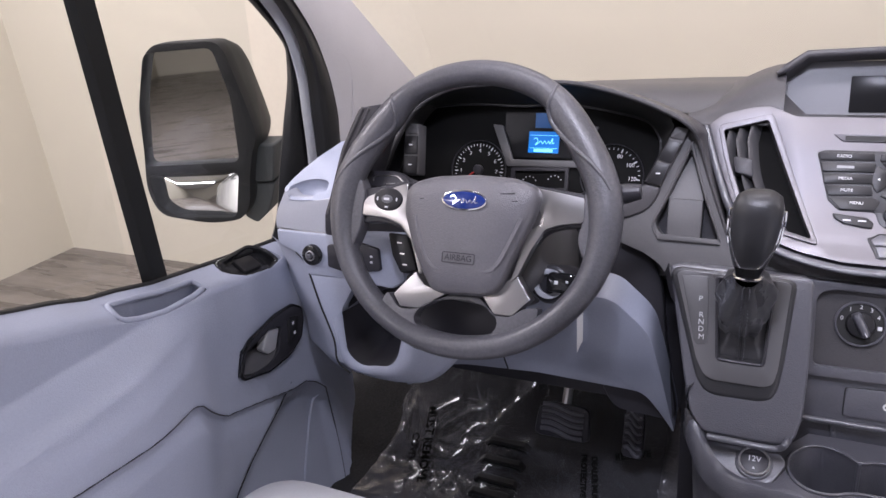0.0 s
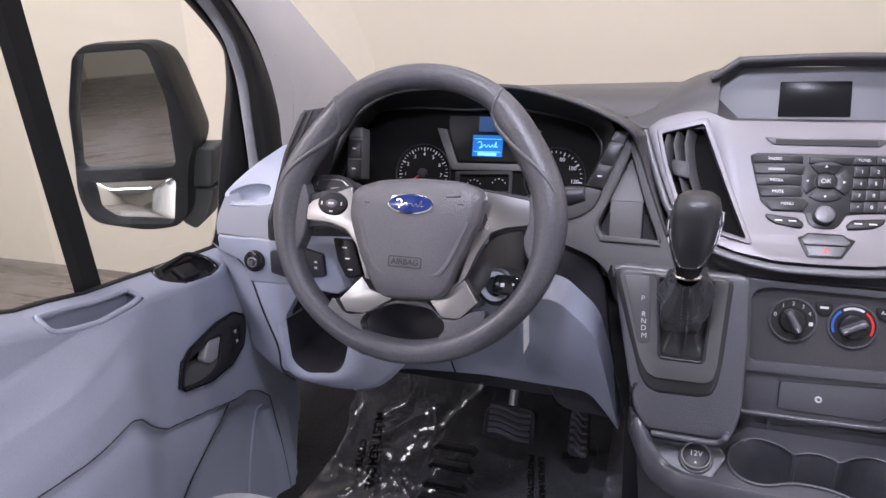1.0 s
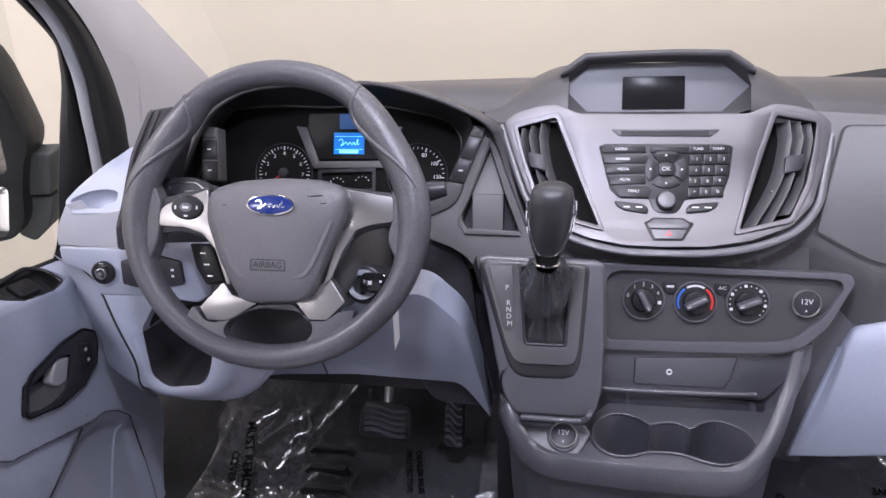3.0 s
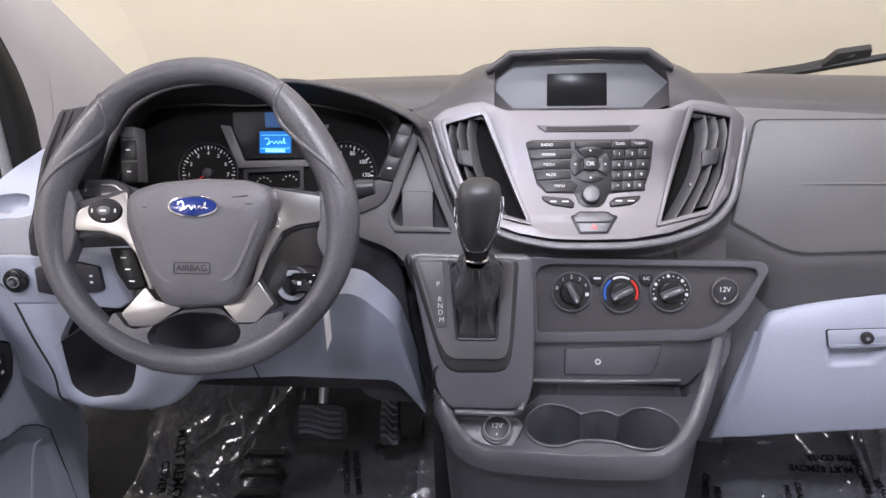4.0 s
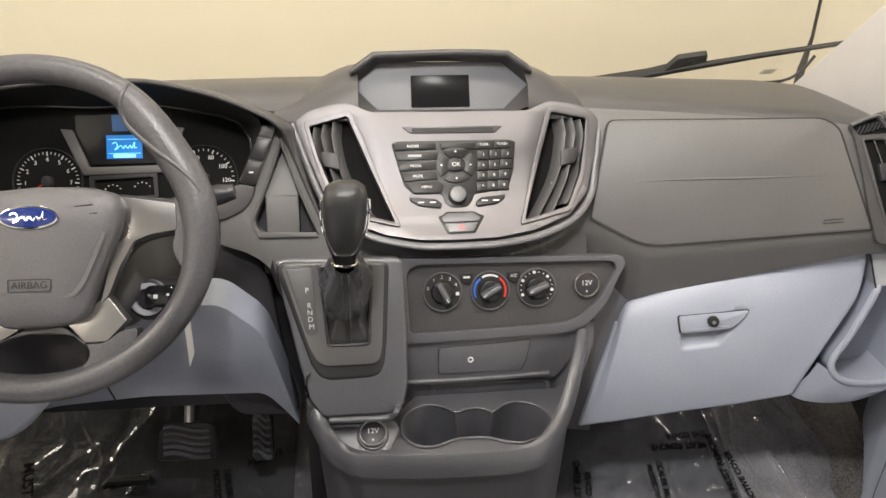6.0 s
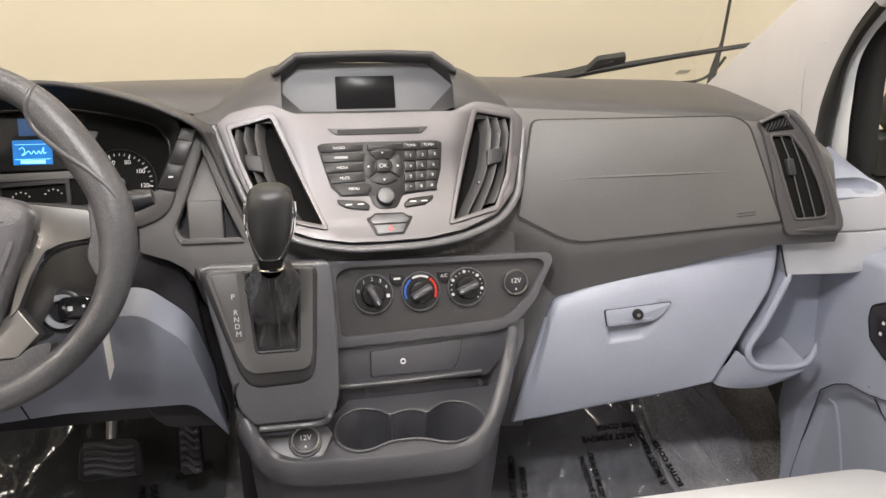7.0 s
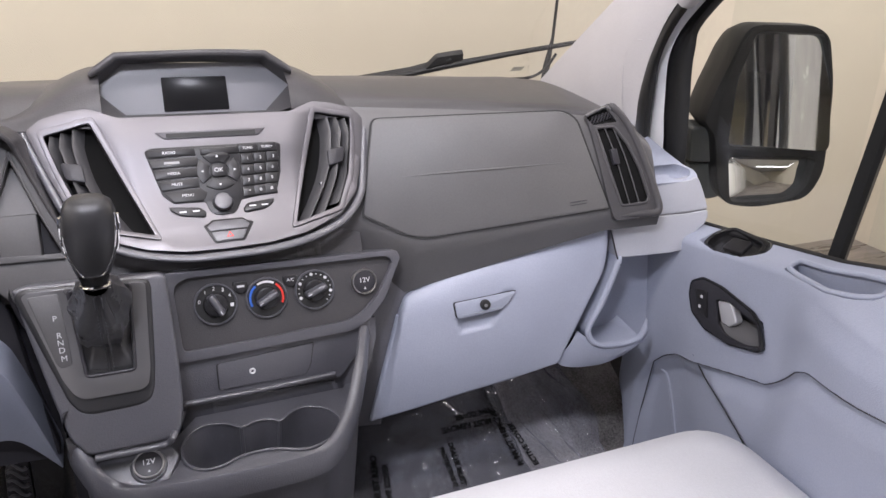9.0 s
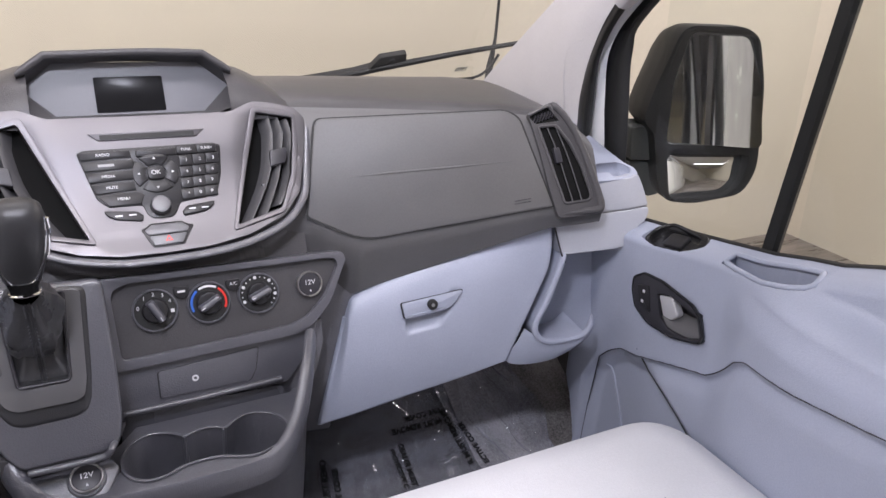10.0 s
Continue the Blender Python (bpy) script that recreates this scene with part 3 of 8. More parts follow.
    pl.n = Vector((-s, 0, 0))
    hp = rnd([(s * y, z) for y, z in HANDLE], 0.006)
    inner = rnd([(s * y, z) for y, z in HANDLE_IN], 0.005)
    bm = bmesh.new()
    plate(bm, pl, hp, -0.012, 0.006, holes=[inner], bevel=0.004, seg=3)
    bez = part("handle_bezel", bm, CHAR2, t, "dark plastic handle surround")
    bm = bmesh.new()
    tube(bm, [pl.at(a, b, 0.0035) for a, b in hp], 0.0030, 8, closed=True, up=(1, 0, 0))
    part("bezel_rim", bm, GLOSS, bez, "glossy black rim")
    bm = bmesh.new()
    plate(bm, pl, inner, -0.030, -0.022)
    loft(bm, [[pl.at(a, b, 0.002) for a, b in inner], [pl.at(a, b, -0.024) for a, b in inner]], wrap=True)
    part("handle_recess", bm, CHAR2, bez)
    # cup that curls out below the fingers, and the pull lever in front
    bm = bmesh.new()
    cu0 = [(1.236, 0.7835), (1.218, 0.7715), (1.180, 0.7735), (1.1515, 0.7855)]
    cu1 = [(1.228, 0.7990), (1.205, 0.7985), (1.180, 0.8020), (1.1600, 0.8080)]
    loft(bm, [[pl.at(s * (y0 * (1 - k) + y1 * k), z0 * (1 - k) + z1 * k, 0.002 - 0.020 * k ** 1.5) for (y0, z0), (y1, z1) in zip(spline(cu0, 4), spline(cu1, 4))] for k in (0, 0.2, 0.4, 0.6, 0.8, 1.0)])
    part("finger_cup", bm, LIDSKIN, bez, "dark grey finger cup", 70)
    bm = bmesh.new()
    plate(bm, pl, rnd([(s * y, z) for y, z in ((1.2510, 0.8160), (1.2224, 0.8250), (1.2030, 0.7990), (1.2150, 0.7850), (1.2340, 0.7845))], 0.005), -0.010, 0.0035, bevel=0.005, seg=4)
    part("door_handle", bm, SATIN2, bez, "satin silver pull handle")
    bm = bmesh.new()
    plate(bm, pl, rnd([(s * y, z) for y, z in ((1.297, 0.815), (1.271, 0.823), (1.259, 0.778), (1.286, 0.784))], 0.004), 0.004, 0.0090, bevel=0.002)
    part("lock_switch", bm, KEYP, bez)
    for dz2 in (0.009, -0.009):
        bars(pl, s * 1.279, 0.801 + dz2, 0.005, 0.005, bez, WHITE, 0.0092, "lock_symbol")
    # window switch in a scoop on the ledge
    top = Plane((s * 0.830, 1.265, 0.904), (0, s, -s * 0.17), (s * 0.8, 0, 0.5))
    if top.n.x * s > 0:
        top.n = -top.n
    bm = bmesh.new()
    o = rnd([(s * a, b) for a, b in ((0.062, -0.020), (0.060, 0.012), (0.036, 0.032), (-0.054, 0.019), (-0.061, -0.009), (-0.032, -0.031), (0.023, -0.032))], 0.010)
    i = rnd([(s * a, b) for a, b in ((0.055, -0.017), (0.053, 0.010), (0.033, 0.026), (-0.040, 0.012), (-0.046, -0.008), (-0.027, -0.025), (0.021, -0.027))], 0.009)
    plate(bm, top, o, -0.02, 0.005, holes=[i], bevel=0.003, seg=3)
    sw = part("switch_scoop", bm, GLOSS, t, "dark window switch scoop")
    bm = bmesh.new()
    plate(bm, top, i, -0.02, -0.006)
    part("scoop_floor", bm, GLOSS, sw)
    bm = bmesh.new()
    plate(bm, top, rnd(box2(s * 0.006, 0.0, 0.042, 0.030), 0.007), -0.012, -0.0015, bevel=0.003, seg=3)
    part("window_switch", bm, KEYP, sw)
    return t


van_door(-1)
van_door(1)


# white sides of the van behind the doors, as the mirrors show them
for s in (-1, 1):
    bm = bmesh.new()
    pl = Plane((s * 0.985, 0, 0), (0, 1, 0), (-s * 0.06, 0, 1))
    wins = [rnd([(a, 0.95), (b, 0.95), (b, 1.65), (a, 1.65)], 0.06) for a, b in ((-1.45, -0.35), (-2.4, -1.55), (-3.45, -2.5))]
    plate(bm, pl, [(-3.6, -0.2), (0.28, -0.2), (0.28, 2.0), (-3.6, 2.0)], -0.02, 0.02, holes=wins)
    vs = thing("side_window", "dark tinted side windows of the load space", "window", "side windows", "structure")
    for w in wins:
        b2 = bmesh.new()
        plate(b2, pl, w, -0.004, 0.004)
        part("pane", b2, TINTED, vs).visible_shadow = False
    # unseen dark panels, added to cut the light bounced off the white sides
    b3 = bmesh.new()
    plate(b3, pl, [(-3.6, 0.35), (0.28, 0.35), (0.28, 1.95), (-3.6, 1.95)], -0.05 if s > 0 else 0.03, -0.03 if s > 0 else 0.05, holes=wins)
    solo("load_space_lining", b3, CARPET2, "unseen dark grey panel added to cut bounced light in the load space", "lining", "load space linings", "structure")
    solo("van_side", bm, BODYWHITE, "white painted van side with large windows behind the door", "van side", "van sides", "structure")


# ---------------------------------------------------------------- mirrors
AIM = {-1: Vector((0.30, -0.954, 0.013)).normalized(), 1: Vector((-0.492, -0.865, 0.150)).normalized()}


def side_mirror(s):
    """A two-piece door mirror with its housing, glasses and arm."""
    t = thing("side_mirror", "black door mirror with a main and a wide-angle glass", "mirror", "door mirrors")
    pl = Plane((1.15 if s > 0 else -1.161, 1.50, 1.05), (0.954, -s * 0.3, 0), (0, 0, 1))
    if pl.n.y > 0:
        pl.n = -pl.n
    q = lambda pts: [(s * a, b) for a, b in pts]
    inner = [(-0.150, 0.10), (-0.168, 0.045), (-0.181, -0.018), (-0.152, -0.044), (-0.138, -0.10), (-0.124, -0.155), (-0.100, -0.187)] if s > 0 else [(-0.146, 0.10), (-0.158, 0.045), (-0.168, -0.018), (-0.150, -0.052), (-0.136, -0.10), (-0.126, -0.155), (-0.104, -0.186)]
    far = 0.0 if s > 0 else 0.009
    outer = [(0.066 - far, 0.06), (0.034 - far, 0.150), (0.0, 0.168), (-0.131, 0.166), *inner, (-0.038, -0.194), (0.073, -0.172), (0.094 - far / 2, -0.118), (0.080 - far, -0.02)]
    main = [(0.026, 0.153), (-0.112, 0.154), (-0.130, 0.06), (-0.122, -0.066), (0.078, -0.066), (0.062, 0.05)]
    low = [(0.071 + far, -0.085), (-0.116, -0.087), (-0.092, -0.183), (0.034, -0.176), (0.064 + far, -0.150)]
    ro = rnd(q(outer), 0.03)
    bm = bmesh.new()
    plate(bm, pl, ro, -0.02, 0.012, holes=[rnd(q(main), 0.016), rnd(q(low), 0.016)], bevel=0.006)
    part("housing_rim", bm, OUTER, t, "black plastic rim")
    bm = bmesh.new()
    n = len(ro)
    c = (sum(a for a, b in ro) / n, sum(b for a, b in ro) / n)
    loft(bm, [[pl.at(c[0] + (a - c[0]) * k, c[1] + (b - c[1]) * k, w) for a, b in ro] for k, w in ((1.0, -0.018), (0.99, -0.05), (0.93, -0.09), (0.80, -0.13), (0.4, -0.155), (0.02, -0.16))], wrap=True)
    part("housing", bm, OUTER, t, "black plastic housing")
    for nm, o, tilt in (("mirror_glass", main, 0.0), ("wide_angle_glass", low, 0.0)):
        bm = bmesh.new()
        if nm == "mirror_glass":
            pts = [pl.at(a, b, -0.006) for a, b in rnd(q(o), 0.018)]
            # the glass turns inside its housing
            c0 = pl.at(s * -0.03, 0.045, -0.006)
            vs = [bm.verts.new(p - pl.n * ((p - c0).dot(AIM[s]) / AIM[s].dot(pl.n))) for p in pts]
            bm.faces.new(vs)
        else:
            # slightly domed
            oo = rnd(q(o), 0.018)
            m = len(oo)
            cc = (sum(a for a, b in oo) / m, sum(b for a, b in oo) / m)
            g = loft(bm, [[pl.at(cc[0] + (a - cc[0]) * k, cc[1] + (b - cc[1]) * k, 0.002 - 0.010 * k * k - 0.13 * (b - cc[1]) * k) for a, b in oo] for k in (1.0, 0.9, 0.8, 0.7, 0.6, 0.5, 0.4, 0.3, 0.2, 0.1, 0.02)], wrap=True)
            bm.faces.new(g[-1])
        part(nm, bm, MIRROR, t, "silvered mirror glass")
    bm = bmesh.new()
    arm = [(0.118, -0.036), (0.188, -0.038), (0.179, -0.110), (0.105, -0.109)] if s > 0 else [(0.110, -0.0409), (0.1860, -0.0427), (0.1700, -0.1199), (0.094, -0.117)]
    plate(bm, pl, rnd([(-s * a, b) for a, b in arm], 0.008), -0.09, -0.02, bevel=0.014, seg=4)
    part("arm", bm, ARMSKIN, t, "dark grey plastic arm")
    bm = bmesh.new()
    arm = [(0.103, -0.1135), (0.178, -0.1145), (0.168, -0.140), (0.157, -0.161), (0.122, -0.192), (0.095, -0.185)] if s > 0 else [(0.100, -0.1220), (0.1700, -0.1245), (0.1560, -0.1650), (0.1400, -0.1905), (0.1150, -0.2110), (0.0900, -0.1950)]
    plate(bm, pl, rnd([(-s * a, b) for a, b in arm], 0.008), -0.09, -0.028, bevel=0.012, seg=4)
    part("foot", bm, ARMSKIN, t)
    return t


side_mirror(-1)
side_mirror(1)

# ---------------------------------------------------------------- wiper and aerial
t = thing("windscreen_wiper", "black wiper arm and blade resting on the windscreen", "wiper")
bm = bmesh.new()
lift = Vector((0, 0.010, -0.009))
tube(bm, [V(0.44, 2.03, 1.035) + lift, V(0.585, 1.963, 1.078) + lift, V(0.74, 1.91, 1.115) + lift, V(0.885, 1.868, 1.145) + lift], [0.008, 0.008, 0.006, 0.005], 8)
part("wiper_blade", bm, RUBBER, t)
bm = bmesh.new()
tube(bm, [V(0.40, 2.06, 1.03) + lift, V(0.54, 2.0, 1.066) + lift, V(0.615, 1.945, 1.10) + lift], [0.012, 0.009, 0.007], 8)
part("wiper_arm", bm, BLACK, t)
bm = bmesh.new()
plate(bm, Plane(V(0.60, 1.955, 1.097) + lift, (0.9, -0.25, 0.2), (0, -0.5, 1)), rnd([(-0.045, -0.012), (0.04, -0.012), (0.045, 0.012), (-0.015, 0.014)], 0.005), -0.008, 0.008, bevel=0.003)
part("wiper_joint", bm, BLACK, t)

t = thing("screen_sticker", "small pale printed label inside the windscreen", "sticker")
pl = Plane((0.779, 1.95, 1.068), (1, 0, 0), (0, -0.8, 0.6))
bm = bmesh.new()
plate(bm, pl, rnd(box2(0, 0, 0.030, 0.022), 0.002), 0.0, 0.0004)
part("film", bm, GLASS, t)
for k in range(4):
    bars(pl, -0.003 * (k == 2), 0.0075 - 0.005 * k, 0.024 - 0.006 * (k == 2), 0.0022, t, STEEL, 0.0008, "printed_bar")

t = thing("aerial", "thin black rod aerial beside the windscreen", "aerial")
bm = bmesh.new()
tube(bm, [V(0.93, 2.08, 0.9), V(0.935, 2.08, 1.05), V(0.945, 2.08, 1.12), V(0.955, 2.08, 1.9)], [0.012, 0.009, 0.004, 0.002], 8)
part("rod", bm, BLACK, t)

# lower edge seal of the windscreen, and the grab handle on the pillar
bm = bmesh.new()
tube(bm, [Vector(p) for p in spline([(0.358, 1.99, 1.044), (0.487, 1.99, 1.044), (0.622, 1.99, 1.041), (0.792, 1.99, 1.037), (0.849, 1.99, 1.043), (0.882, 1.99, 1.065), (0.903, 1.99, 1.094)], 5)], 0.0035, 8)
solo("screen_seal", bm, RUBBER, "black rubber seal along the foot of the windscreen", "seal", kind="structure")
for s in (-1, 1):
    t = thing("grab_handle", "pale grey grab handle on the windscreen pillar", "handle", "grab handles")
    bm = bmesh.new()
    low = 0.0 if s > 0 else 0.055
    tube(bm, [V(s * 0.765, 1.405 - low, 1.262 + low), V(s * 0.742, 1.385 - low, 1.268 + low), V(s * 0.732, 1.34 - low, 1.298 + low), V(s * 0.725, 1.25 - low, 1.385 + low), V(s * 0.72, 1.10, 1.52), V(s * 0.745, 1.05, 1.57)], [0.012, 0.017, 0.017, 0.016, 0.016, 0.012], 12)
    part("grip", bm, PILLARSKIN, t)

# ---------------------------------------------------------------- working planes of the dashboard
FS = Plane((0.055, 1.53, 1.06), (1, 0, 0), (0, 0.6, 1))
FSC = Plane((0.055, 1.60, 1.078), (1, 0, 0), (0, 0.36, 1))
FH = Plane((0.055, 1.43, 0.883), (1, 0, 0), (0, 0.35, 1))
FG = Plane((0.055, 1.40, 0.785), (1, 0, 0), (0, 0.3, 1))
FT = Plane((0.055, 1.30, 0.695), (1, 0, 0), (0, 1, 0))
FC = Plane((-0.42, 1.53, 1.05), (1, 0, 0), (0, 0.4, 1))
FW = Plane((-0.428, 1.259, 1.024), (1, 0, 0), (0, 0.4226, 0.9063))
FP = Plane((0.30, 1.52, 1.05), (1, -0.25, 0), (0, 0.5, 1))
FL = Plane((0.40, 1.44, 0.88), (1, -0.2, 0), (0, 0.2, 1))
FSel = Plane((-0.15, 1.33, 0.88), (1, 0, 0), (0, 0.42, 1))
FKL = Plane((-0.3500, 1.3311, 0.8742), (1, 0, 0), (0, -0.32, 1))
FEL = Plane((-0.70, 1.30, 0.98), (1, 0.05, 0), (0, 0.15, 1))


def seamed(pl, outline, w, mat, parent, name, label="", gap=0.0018, bevel=0.0015, seam=None, r=0.0, rise=0.002):
    """A fitted panel with a dark joint round it."""
    n = len(outline)
    o = rnd(outline, r) if r else outline
    cx, cy = sum(a for a, b in o) / len(o), sum(b for a, b in o) / len(o)
    grow = []
    for a, b in o:
        L = math.hypot(a - cx, b - cy)
        grow.append((a + (a - cx) / L * gap, b + (b - cy) / L * gap))
    bm = bmesh.new()
    plate(bm, pl, grow, w - 0.006, w)
    p0 = part("joint", bm, seam or BLACK, parent)
    bm = bmesh.new()
    plate(bm, pl, o, w - 0.006, w + rise, bevel=bevel)
    return part(name, bm, mat, parent, label)


dash = thing("dashboard", "dark charcoal moulded dashboard with a soft grained top", "dashboard")

# the soft top from the windscreen to the front edge, and the passenger's fascia below it
def crest(x):
    dip = 0.050 * (1 - smooth01((abs(x - 0.048) - 0.135) / 0.05))
    return -dip + lerp(abs(x - 0.0), [(0, 1.108), (0.4, 1.106), (0.6, 1.102), (0.69, 1.092), (0.73, 1.072), (0.755, 1.03), (0.76, 0.99)])


def front(x):
    """Where the fascia stands at the height 1.05."""
    return 1.54 if x < 0.2 else lerp(x, [(0.2, 1.54), (0.27, 1.525), (0.30, 1.517), (0.84, 1.382)])


LIDBOT = [(p[0], p[2] - 0.006) for p in [(0.265, 1.471, 0.935), (0.34, 1.435, 0.901), (0.65, 1.379, 0.943)]]
STACK_EDGE = [(0.925, 0.08), (0.943, 0.145), (0.972, 0.180), (1.01, 0.196), (1.07, 0.210)]
ZBOT = [(p[0], p[2]) for p in [(0.272, 1.399, 0.794), (0.322, 1.401, 0.823), (0.372, 1.398, 0.842), (0.513, 1.384, 0.885), (0.645, 1.371, 0.924), (0.744, 1.352, 0.936)]]

bm = bmesh.new()
rows = []
for i in range(53):
    x = -0.62 + 1.375 * i / 52
    c, f = crest(x), front(x)
    back = 2.045 - 0.16 * (x / 0.9) ** 2
    line = [(back, 1.0), (back - 0.03, 1.018), (back - 0.15, c - 0.034), (1.70, c - 0.004), (1.63, c), (f + 0.05, c - 0.010), (f + 0.024, c - 0.024)]
    rows.append([V(x, y, z) for y, z in spline(line, 5)])
loft(bm, rows)
part("top_pad", bm, PAD, dash, "grained soft dashboard top", 60)

bm = bmesh.new()
rows = []
for i in range(97):
    x = 0.16 + 0.575 * i / 96
    c, f = crest(x), front(x)
    zb = lerp(x, ZBOT)
    zt = c - 0.022
    line = [V(x, f + 0.025, zt + 0.001), V(x, f + 0.5 * (zt - 1.05) + 0.004, zt - 0.004)]
    for k in range(17):
        z = zt - 0.012 + (zb - 0.02 - zt + 0.012) * k / 16
        line.append(V(x, f + 0.5 * (z - 1.05), z))
    line += [V(x, f + 0.5 * (zb - 1.05) + 0.10, zb - 0.03)]
    for p in line:
        # below the lid the fascia turns under
        if x > 0.2:
            p.y += 0.65 * max(0.0, lerp(x, LIDBOT) - p.z)
        p.y += 0.07 * (1 - smooth01((x - 0.043 - lerp(p.z, STACK_EDGE)) / 0.012))
    rows.append(line)
loft(bm, rows)
part("passenger_fascia", bm, LIDSKIN, dash, "", 50)

ab = [(-0.0062, 0.0212), (0.2985, 0.0383), (0.3217, 0.026), (0.3739, -0.1193), (0.0596, -0.1656), (-0.0217, -0.1282)]
seamed(FP, rnd(ab, [0.012, 0.03, 0.03, 0.004, 0.03, 0.004]), 0.0055, LIDSKIN, dash, "airbag_lid", "smooth charcoal passenger airbag lid", bevel=0.0025, gap=0.0030)
bm = bmesh.new()
tube(bm, [FP.at(a, b, 0.0066) for a, b in [(0.0337, -0.069), (0.1049, -0.0621), (0.1955, -0.0548), (0.3159, -0.0443)]], [0.001, 0.003, 0.003, 0.001], 8, flat=0.6)
part("lid_crease", bm, LIDSKIN, dash)
for k, dy in enumerate((0, 1)):
    q = [(0.3074, -0.1106), (0.3383, -0.1059), (0.3073, -0.1151), (0.3383, -0.1104)]
    a0, a1 = q[2 * k], q[2 * k + 1]
    bars(Plane(FP.at(*a0), FP.at(*a1) - FP.at(*a0), FP.v), 0.014, 0, 0.028, 0.0012, dash, CHAR2, 0.0078, "embossed_mark")

# centre body behind the stack and the middle
bm = bmesh.new()
rows = []
for i in range(17):
    x = -0.235 + 0.495 * i / 16
    k = 0.07 * smooth01((x + 0.265) / 0.02)
    rows.append([V(x, y + k, z) for y, z in ((1.56, 1.085), (1.552, 1.083), (1.545, 1.07), (1.515, 1.0), (1.490 - k, 0.95), (1.465 - k, 0.90), (1.45 - k, 0.87), (1.47 - k, 0.855), (1.6, 0.85))])
loft(bm, rows)
part("middle_fascia", bm, PAD, dash, "", 50)

# knee wall behind the column
bm = bmesh.new()
plate(bm, Plane((-0.45, 1.50, 0.9), (1, 0, 0), (0, 0.2, 1)), [(-0.36, -0.26), (0.33, -0.26), (0.33, 0.02), (-0.36, 0.02)], -0.02, 0.0)
part("knee_wall", bm, CHAR2, dash)
bm = bmesh.new()
plate(bm, Plane((-0.25, 1.44, 0.85), (1, 0.1, 0), (0, 0.2, 1)), rnd([(p[0] + 0.25, p[2] - 0.85) for p in [(-0.325, 1.44, 0.924), (-0.267, 1.44, 0.925), (-0.234, 1.44, 0.906), (-0.216, 1.44, 0.863), (-0.206, 1.44, 0.771), (-0.185, 1.44, 0.643), (-0.281, 1.44, 0.654), (-0.344, 1.44, 0.788)]], 0.02), -0.03, 0.0, bevel=0.006)
part("column_side_panel", bm, CHAR2, dash)

# panel between the dials and the stack, with its open tray
FQ = FC.moved(w=0.040)
side = [(0.2241, 0.0140), (0.2320, 0.0064), (0.2415, -0.0111), (0.2555, -0.0517), (0.2728, -0.0966), (0.2854, -0.1293), (0.2996, -0.1662), (0.3040, -0.1950), (0.2150, -0.1950), (0.1990, -0.1774), (0.1788, -0.1649), (0.1423, -0.1523), (0.1430, -0.1172), (0.1708, -0.1077), (0.1816, -0.0981), (0.1883, -0.0851), (0.1943, -0.0690), (0.2138, -0.0189)]
mouth = rnd([(0.2300, -0.0150), (0.2520, -0.0790), (0.2760, -0.1385), (0.2000, -0.1375), (0.1915, -0.1259), (0.1912, -0.1170), (0.2050, -0.0840)], [0.003, 0.004, 0.004, 0.006, 0.008, 0.006, 0.004])
bm = bmesh.new()
plate(bm, FQ, rnd(side, 0.005), -0.03, 0.0, holes=[mouth], bevel=0.0022, seg=3)
part("pod_side", bm, LIDSKIN, dash)
# darker than the panel round it, to paint in the recess's shade
bm = bmesh.new()
plate(bm, FQ, mouth, -0.050, -0.030)
part("tray_back", bm, CHAR2, dash)
# the wedge in it: a face leaning back to the apex, an upright block below
bm = bmesh.new()
apex, wl, wr, bl, br = (0.2290, -0.0175), (0.2048, -0.0849), (0.2516, -0.0854), (0.2064, -0.1390), (0.2517, -0.1390)
rows = []
for k in range(9):
    f = k / 8
    a0, a1 = apex[0] + (wl[0] - apex[0]) * f - 0.0015, apex[0] + (wr[0] - apex[0]) * f + 0.0015
    b = apex[1] + (wl[1] - apex[1]) * f
    w = -0.022 + 0.014 * f
    rows.append([FQ.at(a0 - 0.001, b, -0.034), FQ.at(a0, b, w - 0.0015), FQ.at(a0 + 0.0015, b, w), FQ.at(a1 - 0.0015, b, w), FQ.at(a1, b, w - 0.0015), FQ.at(a1 + 0.001, b, -0.034)])
loft(bm, rows)
part("tray_ramp", bm, LIDSKIN, dash, "", 40)
bm = bmesh.new()
plate(bm, FQ, rnd([wl, wr, br, bl], 0.002), -0.034, -0.0065, bevel=0.003, seg=3)
part("tray_block", bm, LIDSKIN, dash)
bm = bmesh.new()
plate(bm, FQ, rnd([(0.2000, -0.1362), (0.2725, -0.1382), (0.2800, -0.1450), (0.1955, -0.1440)], 0.002), -0.02, 0.0045, bevel=0.003, seg=3)
part("tray_lip", bm, LIDSKIN, dash)
bm = bmesh.new()
tube(bm, [FQ.at(a, b, 0.0004) for a, b in spline([(0.1965, -0.1430), (0.1885, -0.1290), (0.1893, -0.1170), (0.2030, -0.0830), (0.2280, -0.0130), (0.2318, -0.0128), (0.2535, -0.0780), (0.2790, -0.1400)], 5)], 0.0018, 8)
part("tray_rim", bm, LIDSKIN, dash)
bm = bmesh.new()
cyl(bm, FQ, 0.2302, -0.0190, 0.0022, -0.024, -0.019, 12, bevel=0.0008)
part("tray_stud", bm, GREYL, dash)
# smooth end under the button strip
bm = bmesh.new()
plate(bm, FC, rnd([(0.1715, -0.0665), (0.1942, -0.0712), (0.1900, -0.0854), (0.1834, -0.0978), (0.1725, -0.1076), (0.1485, -0.1180), (0.1300, -0.1180), (0.1300, -0.0900)], 0.005), 0.0, 0.0445, bevel=0.003, seg=3)
part("strip_end", bm, PAD, dash)


